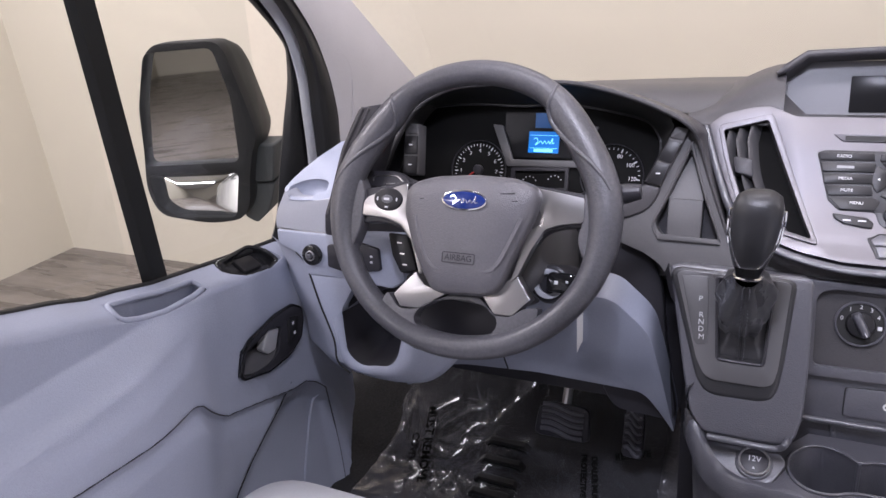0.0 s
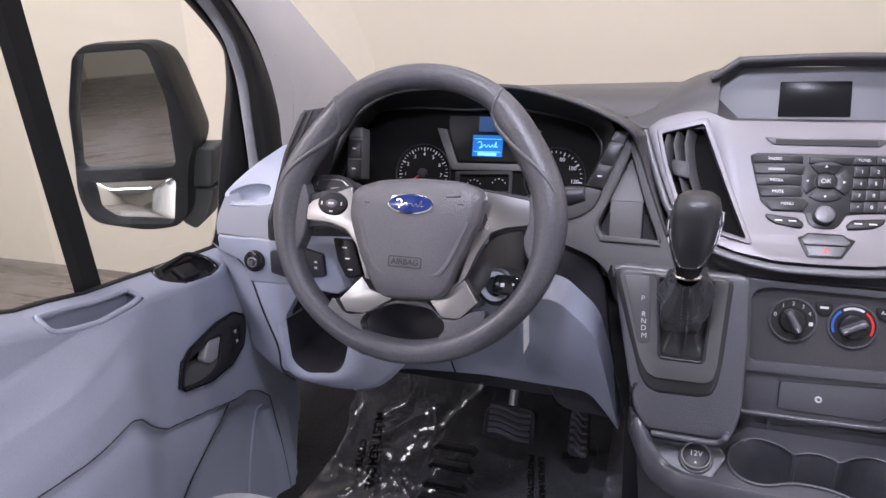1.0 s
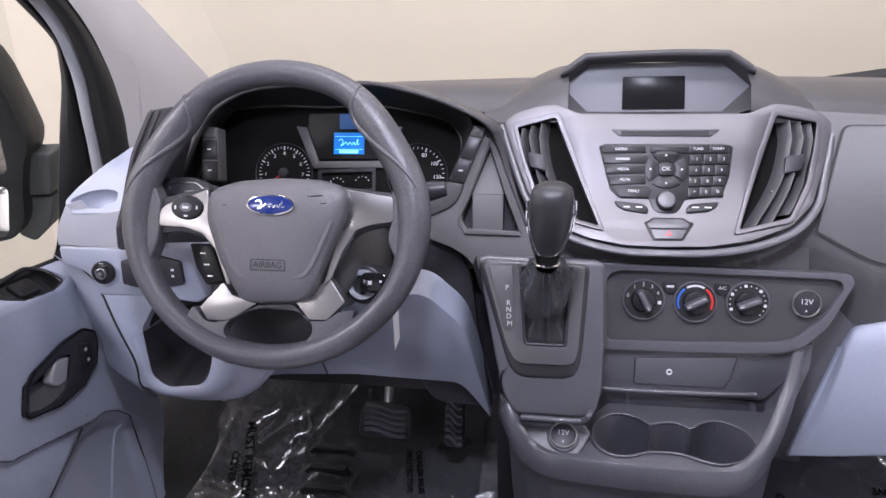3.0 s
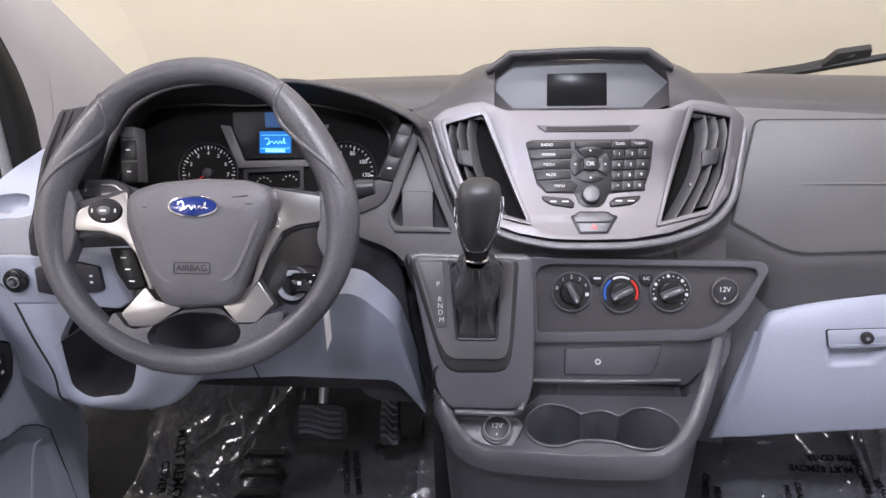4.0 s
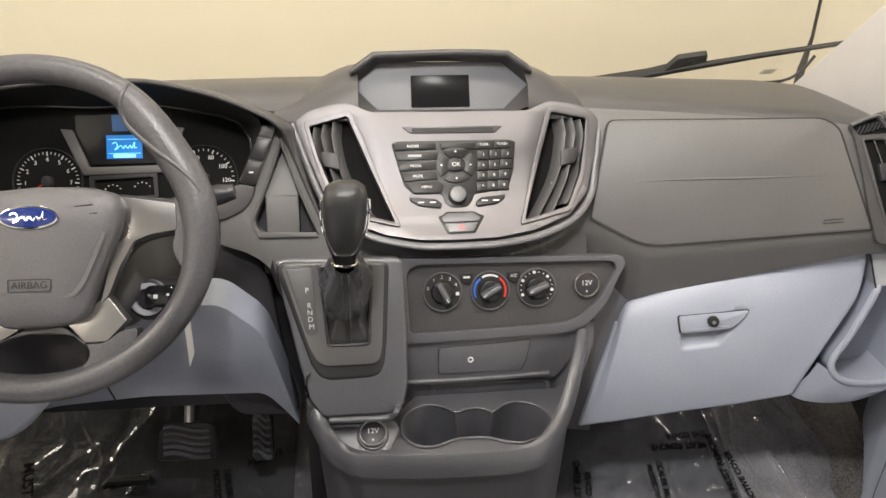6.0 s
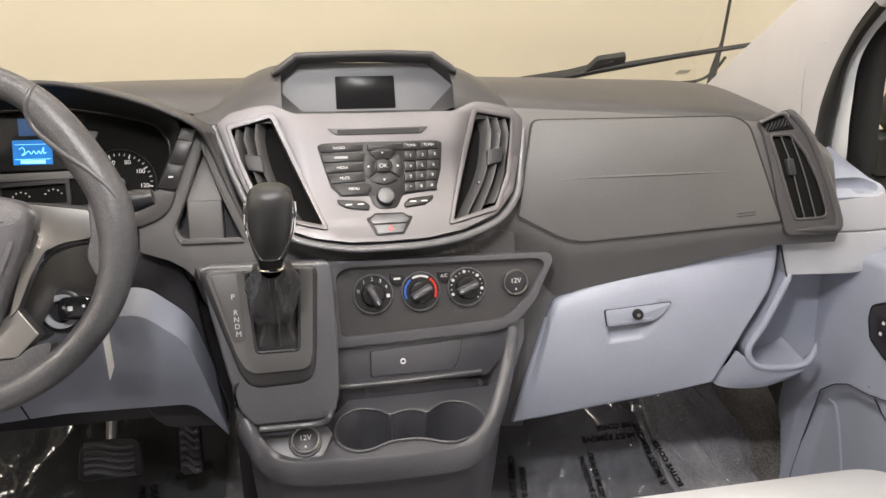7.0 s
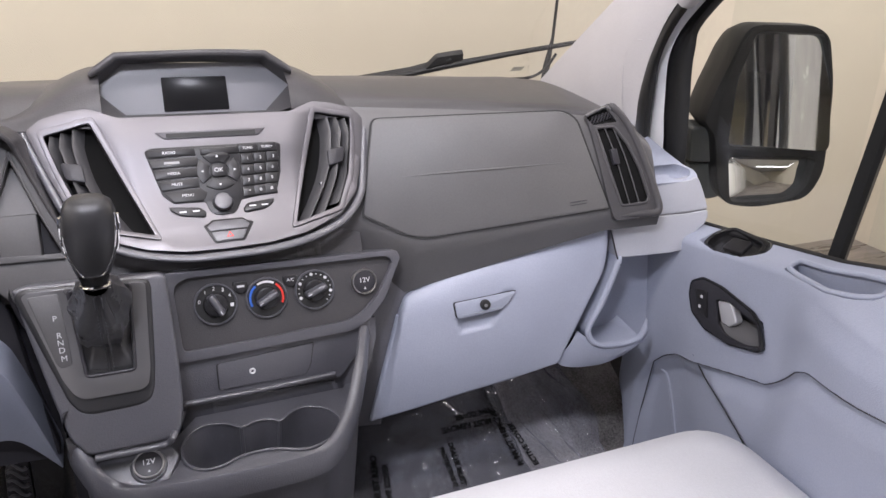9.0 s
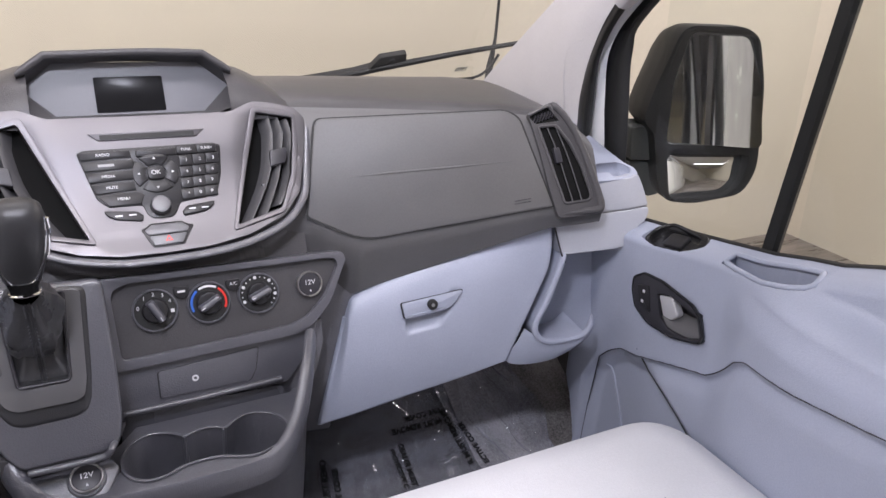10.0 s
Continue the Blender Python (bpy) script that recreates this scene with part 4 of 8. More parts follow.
# ---------------------------------------------------------------- the dashboard's two ends
def end_vent(parent):
    o = [(0.3359, 0.0329), (0.3815, 0.0532), (0.4054, 0.0307), (0.4259, -0.0014), (0.442, -0.0404), (0.4552, -0.0795), (0.4654, -0.1158), (0.4614, -0.1318), (0.3811, -0.1402), (0.3686, -0.0952), (0.3567, -0.039), (0.3461, 0.0021)]
    i = [(0.3525, 0.0103), (0.3842, 0.0133), (0.4066, -0.0147), (0.4265, -0.0552), (0.441, -0.1013), (0.4375, -0.1107), (0.3931, -0.1163)]
    tri_o = [(0.3378, 0.0269), (0.372, 0.0431), (0.3906, 0.0208), (0.3489, 0.0149)]
    bm = bmesh.new()
    plate(bm, FP, rnd(o, 0.010, 6), -0.01, 0.0095, holes=[rnd(i, 0.004), rnd(tri_o, 0.003)], bevel=0.004, seg=4)
    # shallow plates, black in place of the shade inside the duct
    v = part("side_vent", bm, PAD, parent, "dark air vent at the end of the dashboard")
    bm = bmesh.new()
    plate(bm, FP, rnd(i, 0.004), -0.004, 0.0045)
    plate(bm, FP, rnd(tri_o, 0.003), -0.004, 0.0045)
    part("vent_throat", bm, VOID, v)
    # raised rim round the far side and foot, and the rounded lip of the opening
    bm = bmesh.new()
    tube(bm, [FP.at(a, b, 0.0085) for a, b in spline([(0.3780, 0.0500), (0.3990, 0.0300), (0.4190, -0.0020), (0.4350, -0.0410), (0.4482, -0.0800), (0.4575, -0.1140), (0.4540, -0.1262), (0.4300, -0.1290), (0.3900, -0.1330)], 5)], [0.0030] + [0.0062] * 34 + [0.0058, 0.005, 0.004, 0.003, 0.002, 0.001], 12)
    part("vent_rim", bm, PAD, v, "", 70)
    bm = bmesh.new()
    tube(bm, [FP.at(a, b, 0.0090) for a, b in rnd(i, 0.006)], 0.0026, 8, closed=True)
    part("opening_lip", bm, PAD, v, "", 70)
    bm = bmesh.new()
    tube(bm, [FP.at(a, b, 0.0090) for a, b in spline([(0.3370, 0.0290), (0.3560, 0.0390), (0.3725, 0.0450), (0.3800, 0.0400)], 4)], 0.0030, 8)
    part("top_lip", bm, LIDSKIN, v, "", 70)
    for line in ([(0.3546, 0.009), (0.369, -0.0337), (0.3797, -0.0737), (0.3913, -0.1147)], [(0.3685, 0.0109), (0.3849, -0.0319), (0.3965, -0.0739), (0.4082, -0.115)], [(0.3833, 0.0119), (0.3999, -0.0301), (0.4126, -0.0713), (0.4243, -0.1134)]):
        bm = bmesh.new()
        loft(bm, [[FP.at(a - 0.0010, b, 0.0095), FP.at(a + 0.0010, b, 0.0095), FP.at(a + 0.0020, b, 0.0046), FP.at(a + 0.001, b, 0.0046)] for a, b in spline(line, 4)], wrap=True, caps=True)
        part("slat", bm, SLAT, v)
    for k in range(7):
        q0, q1 = [(0.3420, 0.0214), (0.3820, 0.0348)]
        a, b = q0[0] + (q1[0] - q0[0]) * (k + 0.5) / 7, q0[1] + (q1[1] - q0[1]) * (k + 0.5) / 7
        bm = bmesh.new()
        plate(bm, FP, [(a - 0.001, b - 0.007), (a + 0.001, b - 0.007), (a + 0.007, b + 0.006), (a + 0.005, b + 0.007)], 0.004, 0.0080)
        part("demister_bar", bm, CHAR2, v)
    bm = bmesh.new()
    q = [(0.3764, -0.0244), (0.3874, -0.0235), (0.393, -0.0478), (0.382, -0.0496)]
    plate(bm, FP, rnd(q, 0.002), 0.004, 0.0125, bevel=0.002)
    part("vent_tab", bm, CHAR2, v)


end_vent(dash)


def dash_end(s):
    """The light end piece: shelf with a finger hollow, face, and the open pocket below."""
    t = thing("dash_end_trim", "light blue-grey end trim of the dashboard with shelf and pocket", "trim", "dashboard end trims")
    m = lambda p: V(s * p[0], p[1], p[2])
    if s < 0:
        # rounded face beside the door, with a sloping top and its finger hollow
        bm = bmesh.new()
        plate(bm, FEL, rnd([(-0.0557, 0.0380), (-0.0505, 0.0250), (-0.0249, 0.0240), (0.0025, 0.0252), (0.0300, 0.0304), (0.0300, 0.0000), (0.0280, -0.0247), (-0.0314, -0.0244), (-0.0785, -0.0212), (-0.0776, -0.0021), (-0.0682, 0.0167)], [0.004, 0.008, 0.004, 0.004, 0.004, 0.004, 0.002, 0.004, 0.004, 0.012, 0.012], 6), -0.07, 0.0, bevel=0.007, seg=4)
        part("end_face", bm, GREYL, t, "", 60)
        top = Plane((-0.7248, 1.3024, 1.0041), (1, 0.05, 0), (0, 1, 0.45))
        hol = rnd([(-0.0400, 0.0250), (-0.0245, 0.0055), (-0.0017, 0.0042), (0.0144, 0.0050), (0.0160, 0.0165), (0.0313, 0.0205), (0.0270, 0.0430), (0.0047, 0.0485), (-0.0168, 0.0440), (-0.0315, 0.0347)], [0.006, 0.008, 0.006, 0.004, 0.005, 0.005, 0.01, 0.01, 0.01, 0.008], 5)
        bm = bmesh.new()
        plate(bm, top, rnd([(-0.0462, 0.0222), (-0.0413, 0.0468), (-0.0333, 0.0696), (-0.0190, 0.1010), (-0.0074, 0.1184), (0.0051, 0.1389), (0.0500, 0.1500), (0.0720, 0.0519), (0.0560, 0.0060), (0.0399, 0.0010), (-0.0001, -0.0014), (-0.0275, -0.0014)], 0.006, 5), -0.016, 0.0, holes=[hol], bevel=0.0045, seg=4)
        cc = (sum(a for a, b in hol) / len(hol), sum(b for a, b in hol) / len(hol))
        g = loft(bm, [[top.at(cc[0] + (a - cc[0]) * k, cc[1] + (b - cc[1]) * k - 0.002, w) for a, b in hol] for k, w in ((1.0, -0.003), (0.98, -0.010), (0.90, -0.0155), (0.75, -0.018), (0.4, -0.019))], wrap=True)
        bm.faces.new(g[-1])
        part("end_shelf", bm, GREY, t, "", 50)
        bm = bmesh.new()
        tube(bm, [FEL.at(a, b, -0.0008) for a, b in spline([(-0.0780, -0.0218), (-0.0500, -0.0252), (0.0260, -0.0256)], 5)], 0.0012, 6)
        part("face_joint", bm, STEEL, t)
        return t
    # upper and lower face with the joint between them
    fe = FL
    bm = bmesh.new()
    plate(bm, FL, rnd([(0.3402, 0.0915), (0.387, 0.0981), (0.4151, 0.100), (0.4279, 0.1066), (0.4384, 0.0871), (0.4472, 0.0656), (0.4522, 0.0512), (0.4083, 0.0455), (0.3673, 0.0428), (0.3300, 0.0420)], [0.004, 0.004, 0.006, 0.006, 0.012, 0.012, 0.003, 0.003, 0.003, 0.003], 6), -0.07, 0.0, bevel=0.006, seg=4)
    part("end_face", bm, GREYL, t, "", 60)
    bm = bmesh.new()
    plate(bm, FL, rnd([(0.2735, 0.0341), (0.3677, 0.0400), (0.4087, 0.0427), (0.4526, 0.0485), (0.4545, 0.0373), (0.4490, 0.0245), (0.4335, 0.0125), (0.4280, -0.0027), (0.4240, -0.0180), (0.3882, -0.0245), (0.2910, -0.0299)], [0.003, 0.003, 0.003, 0.004, 0.010, 0.014, 0.014, 0.012, 0.006, 0.006, 0.006], 6), -0.07, 0.0, bevel=0.004, seg=4)
    part("end_lower_face", bm, GREYL, t, "", 60)
    bm = bmesh.new()
    tube(bm, [FL.at(a, b, -0.0035) for a, b in ((0.3300, 0.0395), (0.3673, 0.0414), (0.4083, 0.0441), (0.4511, 0.0500))], 0.0016, 6)
    part("face_joint", bm, STEEL, t)
    # sloping top with its finger hollow
    top = Plane((0.7832, 1.3826, 0.9763), FL.u, (0, 1, 0.45))
    hol = rnd([(-0.0255, 0.0406), (0.0215, 0.0450), (0.0395, 0.0287), (0.0345, 0.0165), (0.0218, 0.0060), (0.0016, 0.0050), (-0.0070, 0.0093), (-0.0060, 0.0180), (-0.0318, 0.0159)], [0.008, 0.012, 0.008, 0.008, 0.008, 0.006, 0.004, 0.004, 0.006], 5)
    bm = bmesh.new()
    plate(bm, top, rnd([(-0.0558, -0.0060), (0.0, -0.0012), (0.0295, 0.0015), (0.0473, 0.0123), (0.0463, 0.0287), (0.0320, 0.0425), (0.0120, 0.0809), (-0.0028, 0.1148), (-0.0190, 0.1358), (-0.0237, 0.1608), (-0.0470, 0.1603), (-0.0700, 0.0700)], 0.006, 5), -0.016, 0.0, holes=[hol], bevel=0.0045, seg=4)
    cc = (sum(a for a, b in hol) / len(hol), sum(b for a, b in hol) / len(hol))
    g = loft(bm, [[top.at(cc[0] + (a - cc[0]) * k, cc[1] + (b - cc[1]) * k - 0.002, w) for a, b in hol] for k, w in ((1.0, -0.003), (0.98, -0.010), (0.90, -0.0155), (0.75, -0.018), (0.4, -0.019))], wrap=True)
    bm.faces.new(g[-1])
    part("end_shelf", bm, GREY, t, "", 50)
    # pocket: rim, walls, back and the rounded base below
    rim = [m(p) for p in spline([(0.689, 1.377, 0.854), (0.674, 1.372, 0.816), (0.655, 1.367, 0.771), (0.636, 1.364, 0.735), (0.636, 1.36, 0.717), (0.648, 1.355, 0.703), (0.67, 1.35, 0.698), (0.707, 1.343, 0.701), (0.728, 1.34, 0.708), (0.738, 1.341, 0.723), (0.741, 1.344, 0.742)], 5)]
    bm = bmesh.new()
    tube(bm, rim, [0.0025] + [0.0058] * (len(rim) - 6) + [0.005, 0.004, 0.003, 0.002, 0.001], 10, up=(0, 1, 0))
    part("pocket_rim", bm, GREY, t, "rounded pale rim of the pocket")
    bm = bmesh.new()
    loft(bm, [[p + V(0, 0.0, -0.001), p + V(0, 0.025, -0.004), p + V(0, 0.10, -0.016)] for p in rim[:-9]])
    part("pocket_wall", bm, GREY, t)
    bm = bmesh.new()
    deep = -0.085
    plate(bm, fe, [(0.2694, -0.0168), (0.4259, -0.005), (0.4776, -0.0127), (0.425, -0.1505), (0.3723, -0.2154), (0.2397, -0.2022), (0.2268, -0.134)], deep - 0.01, deep)
    part("pocket_back", bm, GREY, t)
    bm = bmesh.new()
    low = [m(p) for p in spline([(0.615, 1.366, 0.727), (0.634, 1.36, 0.713), (0.649, 1.354, 0.699), (0.671, 1.349, 0.694), (0.708, 1.342, 0.697), (0.73, 1.339, 0.705), (0.74, 1.34, 0.72)], 4)]
    lowb = [m(p) + V(0, 0.01, 0) for p in spline([(0.583, 1.362, 0.671), (0.592, 1.358, 0.662), (0.612, 1.353, 0.657), (0.638, 1.348, 0.656), (0.675, 1.341, 0.661), (0.713, 1.337, 0.676), (0.743, 1.335, 0.696)], 4)]
    loft(bm, [low, [a * 0.6 + b * 0.4 + V(0, -0.004, 0) for a, b in zip(low, lowb)], lowb, [p + V(0, 0.08, 0.01) for p in lowb]])
    part("pocket_base", bm, GREY, t)
    return t


dash_end(1)
dash_end(-1)

# ---------------------------------------------------------------- glove box and lower panels
gb = thing("glovebox", "light blue-grey lower dash panel with glovebox lid and lock", "glovebox")
# upper face turning over a soft bend into the lower face, which leans back towards its foot
top_e = spline([(0.314, 1.435, 0.771), (0.319, 1.437, 0.786), (0.329, 1.439, 0.803), (0.358, 1.436, 0.816), (0.436, 1.425, 0.843), (0.541, 1.411, 0.875), (0.663, 1.394, 0.911)], 20)
bend_e = spline([(0.312, 1.434, 0.762), (0.32, 1.435, 0.776), (0.332, 1.435, 0.789), (0.36, 1.432, 0.798), (0.437, 1.419, 0.814), (0.544, 1.402, 0.835), (0.668, 1.381, 0.853)], 20)
foot_e = spline([(0.263, 1.41, 0.596), (0.287, 1.407, 0.601), (0.314, 1.402, 0.607), (0.346, 1.398, 0.614), (0.419, 1.387, 0.632), (0.5, 1.374, 0.651), (0.581, 1.362, 0.673)], 20)
cols = []
NB = len(top_e) - 1
for j, (a, b, c) in enumerate(zip(top_e, bend_e, foot_e)):
    a, b, c = Vector(a), Vector(b), Vector(c)
    f = j / NB
    lift = 0.015 * smooth01(min(1, f / 0.18)) * (1 - 0.75 * smooth01(max(0, (f - 0.8) / 0.2)))
    col = [a - FL.n * 0.05, a - FL.n * 0.004]
    for k in range(9):
        s = k / 8
        col.append(a * (1 - s) ** 2 + (a * 0.25 + b * 0.75 + FL.n * lift) * 2 * s * (1 - s) + (b * 0.86 + c * 0.14 + FL.n * lift) * s * s)
    for k in range(1, 61):
        s = k / 60
        col.append((b * 0.86 + c * 0.14) * (1 - s) + c * s + FL.n * lift * (1 - s ** 2.2))
    col += [c - FL.n * 0.004 - V(0, 0, 0.003), c - FL.n * 0.06]
    if j == 0:
        cols.append([p - FL.n * 0.05 - V(0.004, 0, 0) for p in col])
        cols.append([p - FL.n * 0.004 - V(0.003, 0, 0) for p in col])
    cols.append(col)
cols.append([p - FL.n * 0.004 + V(0.003, 0, 0) for p in cols[-1]])
cols.append([p - FL.n * 0.04 + V(0.022, 0, 0) for p in cols[-1]])
SCOOP_L = [(0.0085, -0.110), (0.0175, -0.1445), (0.0685, -0.1345), (0.0885, -0.1045), (0.1100, -0.0755), (0.006, -0.092)]
for col in cols:
    for p in col:
        a, b = (p - FL.o).dot(FL.u), (p - FL.o).dot(FL.v)
        if 0.0 < a < 0.12 and -0.16 < b < -0.07:
            foot = lerp(a, [(0.0085, -0.142), (0.0175, -0.1445), (0.0685, -0.1345), (0.0885, -0.1045), (0.11, -0.0755)])
            p -= FL.n * (0.017 * smooth01((inside((a, b), SCOOP_L) + 0.0005) / 0.004) * (0.22 + 0.78 * min(1.0, max(0.0, (b - foot) / 0.030))))
bm = bmesh.new()
loft(bm, cols)
part("lid", bm, GREY, gb, "light blue-grey glovebox lid", 60)
FLr = FL.moved(w=0.0150)
bm = bmesh.new()
plate(bm, FL, [(-0.1476, -0.056), (-0.0501, -0.0397), (-0.0549, -0.1052), (-0.0861, -0.1924), (-0.1127, -0.3027), (-0.1549, -0.3037)], -0.03, -0.010, bevel=0.002)
part("side_cheek", bm, CHAR, gb, "charcoal cheek beside the lid")
hd = [(0.0045, -0.0895), (0.1065, -0.0732), (0.0955, -0.0912), (0.083, -0.1026), (0.0514, -0.1094), (0.0100, -0.1150)]
lat = seamed(FLr, hd, 0.0015, GREY, gb, "latch", "blue-grey latch handle", r=0.004, rise=0.004, bevel=0.0025, gap=0.0022)
bm = bmesh.new()
tube(bm, [FLr.at(a, b, 0.0052) for a, b in ((0.016, -0.1095), (0.05, -0.1045), (0.078, -0.0985))], [0.001, 0.0022, 0.001], 8, flat=0.6)
part("latch_ridge", bm, GREY, lat)
bm = bmesh.new()
tube(bm, [FL.at(a, b, 0.0025) for a, b in spline([(0.2695, 0.033), (0.2778, 0.0073), (0.2889, -0.0278), (0.2960, -0.0420)], 4)], 0.0014, 6)
part("lid_joint", bm, BLACK, gb)
lc = (0.0545, -0.0925)
bm = bmesh.new()
cyl(bm, FLr, lc[0], lc[1], 0.0085, 0.002, 0.0125, 24, bevel=0.002)
part("lock", bm, BLACK, gb, "black round key lock")
bm = bmesh.new()
cyl(bm, FLr, lc[0], lc[1], 0.0028, 0.011, 0.0135, 12)
part("keyhole", bm, STEEL, gb)

kp = thing("knee_panel", "light blue-grey knee panel under the steering column", "panel")
ko = [(0.0502, 0.0117), (0.078, 0.0129), (0.093, 0.0054), (0.1252, -0.0344), (0.1356, -0.0566), (0.1457, -0.117), (0.1651, -0.2646), (0.1426, -0.2149), (0.1268, -0.186), (0.1145, -0.1752), (-0.0424, -0.1711), (-0.1688, -0.1831), (-0.2062, -0.1937), (-0.2375, -0.2155), (-0.2676, -0.2472), (-0.3002, -0.2762), (-0.3052, -0.2519), (-0.2636, -0.1533), (-0.1719, -0.0505), (-0.0555, -0.0048)]
bm = bmesh.new()
plate(bm, FKL, rnd(ko, 0.012), -0.05, 0.0, bevel=0.006, seg=3)
part("panel", bm, GREY, kp, "", 50)
bm = bmesh.new()
tube(bm, [FKL.at(a, b, 0.0005) for a, b in [(-0.0933, -0.1457), (-0.0904, -0.1773)]], 0.0012, 6)
part("joint", bm, BLACK, kp)

# switch panel left of the wheel
sp = thing("switch_panel", "light grey switch panel with mirror knob and lamp switch", "panel")
bm = bmesh.new()
plate(bm, FEL, rnd([(-0.0779, -0.0231), (0.0339, -0.0264), (0.1333, -0.0231), (0.1456, -0.0889), (0.1198, -0.1037), (0.0384, -0.0955), (-0.0276, -0.0951), (-0.0381, -0.0639), (-0.0765, -0.0485)], 0.006), -0.03, 0.002, bevel=0.004)
part("panel", bm, GREY, sp, "", 50)
c = (-0.013, -0.0601)
bm = bmesh.new()
cyl(bm, FEL, c[0], c[1], 0.0165, 0.0, 0.010, 28, bevel=0.003)
k = part("mirror_knob", bm, GLOSS, sp, "black round mirror adjuster")
bm = bmesh.new()
ring(bm, FEL, c[0], c[1], 0.006, 0.008, 0.010, 0.013, 20)
part("knob_ring", bm, STEEL, k)
bm = bmesh.new()
cyl(bm, FEL, c[0], c[1], 0.004, 0.009, 0.016, 14, bevel=0.001)
part("knob_stem", bm, CHAR, k)
bm = bmesh.new()
plate(bm, FEL, rnd([(0.0158, -0.0418), (0.072, -0.0342), (0.1036, -0.0423), (0.1054, -0.0751), (0.0491, -0.0837), (0.015, -0.0759)], 0.004), 0.0, 0.008, bevel=0.002)
l = part("lamp_switch", bm, CHAR2, sp, "black headlamp switch block")
for q in [(0.0911, -0.0624), (0.0916, -0.0536)]:
    bars(FEL, q[0], q[1], 0.004, 0.003, l, WHITE, 0.0083, "switch_symbol")
bm = bmesh.new()
line = [(0.0940, 0.1628), (0.0776, 0.1347), (0.0617, 0.1066), (0.0491, 0.0718), (0.0383, 0.0401), (0.0257, 0.0092), (0.0236, -0.0219)]
plate(bm, FEL, rnd(line + [(0.0438, -0.0228), (0.0667, 0.0088), (0.0857, 0.0645), (0.1138, 0.1332), (0.1353, 0.1684)], 0.006), -0.06, 0.022, bevel=0.005, seg=3)
ec = part("end_cheek", bm, CHAR2, sp, "dark end of the dashboard")
for d, r in ((0.006, 0.0030), (0.016, 0.0022)):
    bm = bmesh.new()
    tube(bm, [FEL.at(a + d, b, 0.0215) for a, b in spline(line[:-1], 4)], r, 8)
    part("cheek_rib", bm, PAD, ec)
# the cheek beside the door, and the open pocket under the switches with its rim
bm = bmesh.new()
plate(bm, FEL, rnd([(-0.0381, -0.0639), (-0.0274, -0.0933), (0.0681, -0.0909), (0.0522, -0.1086), (0.0307, -0.1429), (0.0233, -0.186), (0.0305, -0.2252), (0.0577, -0.2434), (0.0174, -0.2348), (0.0059, -0.1978), (-0.0049, -0.1535), (-0.0235, -0.1068)], 0.004), -0.02, 0.0, bevel=0.004)
part("cheek", bm, GREY, sp, "", 50)
# back coloured dark for the shade under the dash
bm = bmesh.new()
plate(bm, FEL, [(-0.1004, -0.114), (0.1749, -0.0905), (0.1696, -0.2754), (-0.0479, -0.3084), (-0.0857, -0.2061)], -0.18, -0.16)
part("pocket_back", bm, CHAR2, sp)
# added strip that covers the shaded wedge towards the door, with a thin dark gap
gap = [FEL.at(a, b, -0.001) for a, b in spline([(-0.045, -0.058), (-0.0275, -0.0794), (-0.0076, -0.1423), (0.0126, -0.1966), (0.0168, -0.2346), (0.0380, -0.2520)], 5)]
bm = bmesh.new()
loft(bm, [gap, [p + V(-0.03, 0.012, 0.0) for p in gap], [p + V(-0.09, 0.05, 0.0) for p in gap]])
part("side_return", bm, GREY, sp, "", 60)
bm = bmesh.new()
tube(bm, [p + V(-0.001, -0.001, 0) for p in gap], 0.0018, 6)
part("door_gap", bm, BLACK, sp)
# bowl: thick rounded rim, an inside that drops away and an underside that runs into the knee panel
ri = spline([(0.0300, -0.150), (0.0332, -0.1942), (0.0376, -0.2174), (0.0587, -0.2336), (0.085, -0.2320), (0.1085, -0.2282), (0.1230, -0.2104), (0.1340, -0.1700)], 5)
ro = spline([(0.0060, -0.165), (0.0155, -0.2000), (0.0200, -0.2330), (0.0420, -0.2500), (0.085, -0.2540), (0.1250, -0.2500), (0.1600, -0.2280), (0.1780, -0.1900)], 5)
rl = spline([(0.0060, -0.168), (0.0150, -0.2020), (0.0192, -0.2346), (0.0500, -0.2555), (0.100, -0.2630), (0.1502, -0.2600), (0.1850, -0.2420), (0.2200, -0.2050)], 5)
mix2 = lambda A2, B2, k: [(a0 + (b0 - a0) * k, a1 + (b1 - a1) * k) for (a0, a1), (b0, b1) in zip(A2, B2)]
inner_c = (0.078, -0.165)
# the shade inside the pocket is painted as a darker plastic
bm = bmesh.new()
loft(bm, [[FEL.at(a + (inner_c[0] - a) * k, b + (inner_c[1] - b) * k, w) for a, b in ri] for k, w in ((0.20, -0.16), (0.14, -0.10), (0.06, -0.04), (0.0, 0.0))])
part("pocket_lining", bm, CHAR2, sp, "pocket inside, coloured dark for its shade", 70)
bm = bmesh.new()
rows = [[FEL.at(a, b, w) for a, b in mix2(ri, ro, k)] for k, w in ((0.0, 0.0), (0.25, 0.0055), (0.55, 0.0055), (0.85, 0.0), (1.0, -0.006))]
rows += [[FEL.at(a, b, -0.010) for a, b in mix2(ro, rl, 0.6)], [FEL.at(a, b, -0.020) for a, b in rl], [FEL.at(a, b + 0.004, -0.09) for a, b in rl]]
loft(bm, rows)
part("pocket_bowl", bm, GREY, sp, "open pocket with a thick rounded rim", 70)

# ---------------------------------------------------------------- steering wheel
wheel = thing("steering_wheel", "dark grey four-spoke steering wheel with silver spokes", "steering wheel")
WU, WV, RU, RV = -0.008, 0.0015, 0.1856, 0.1762


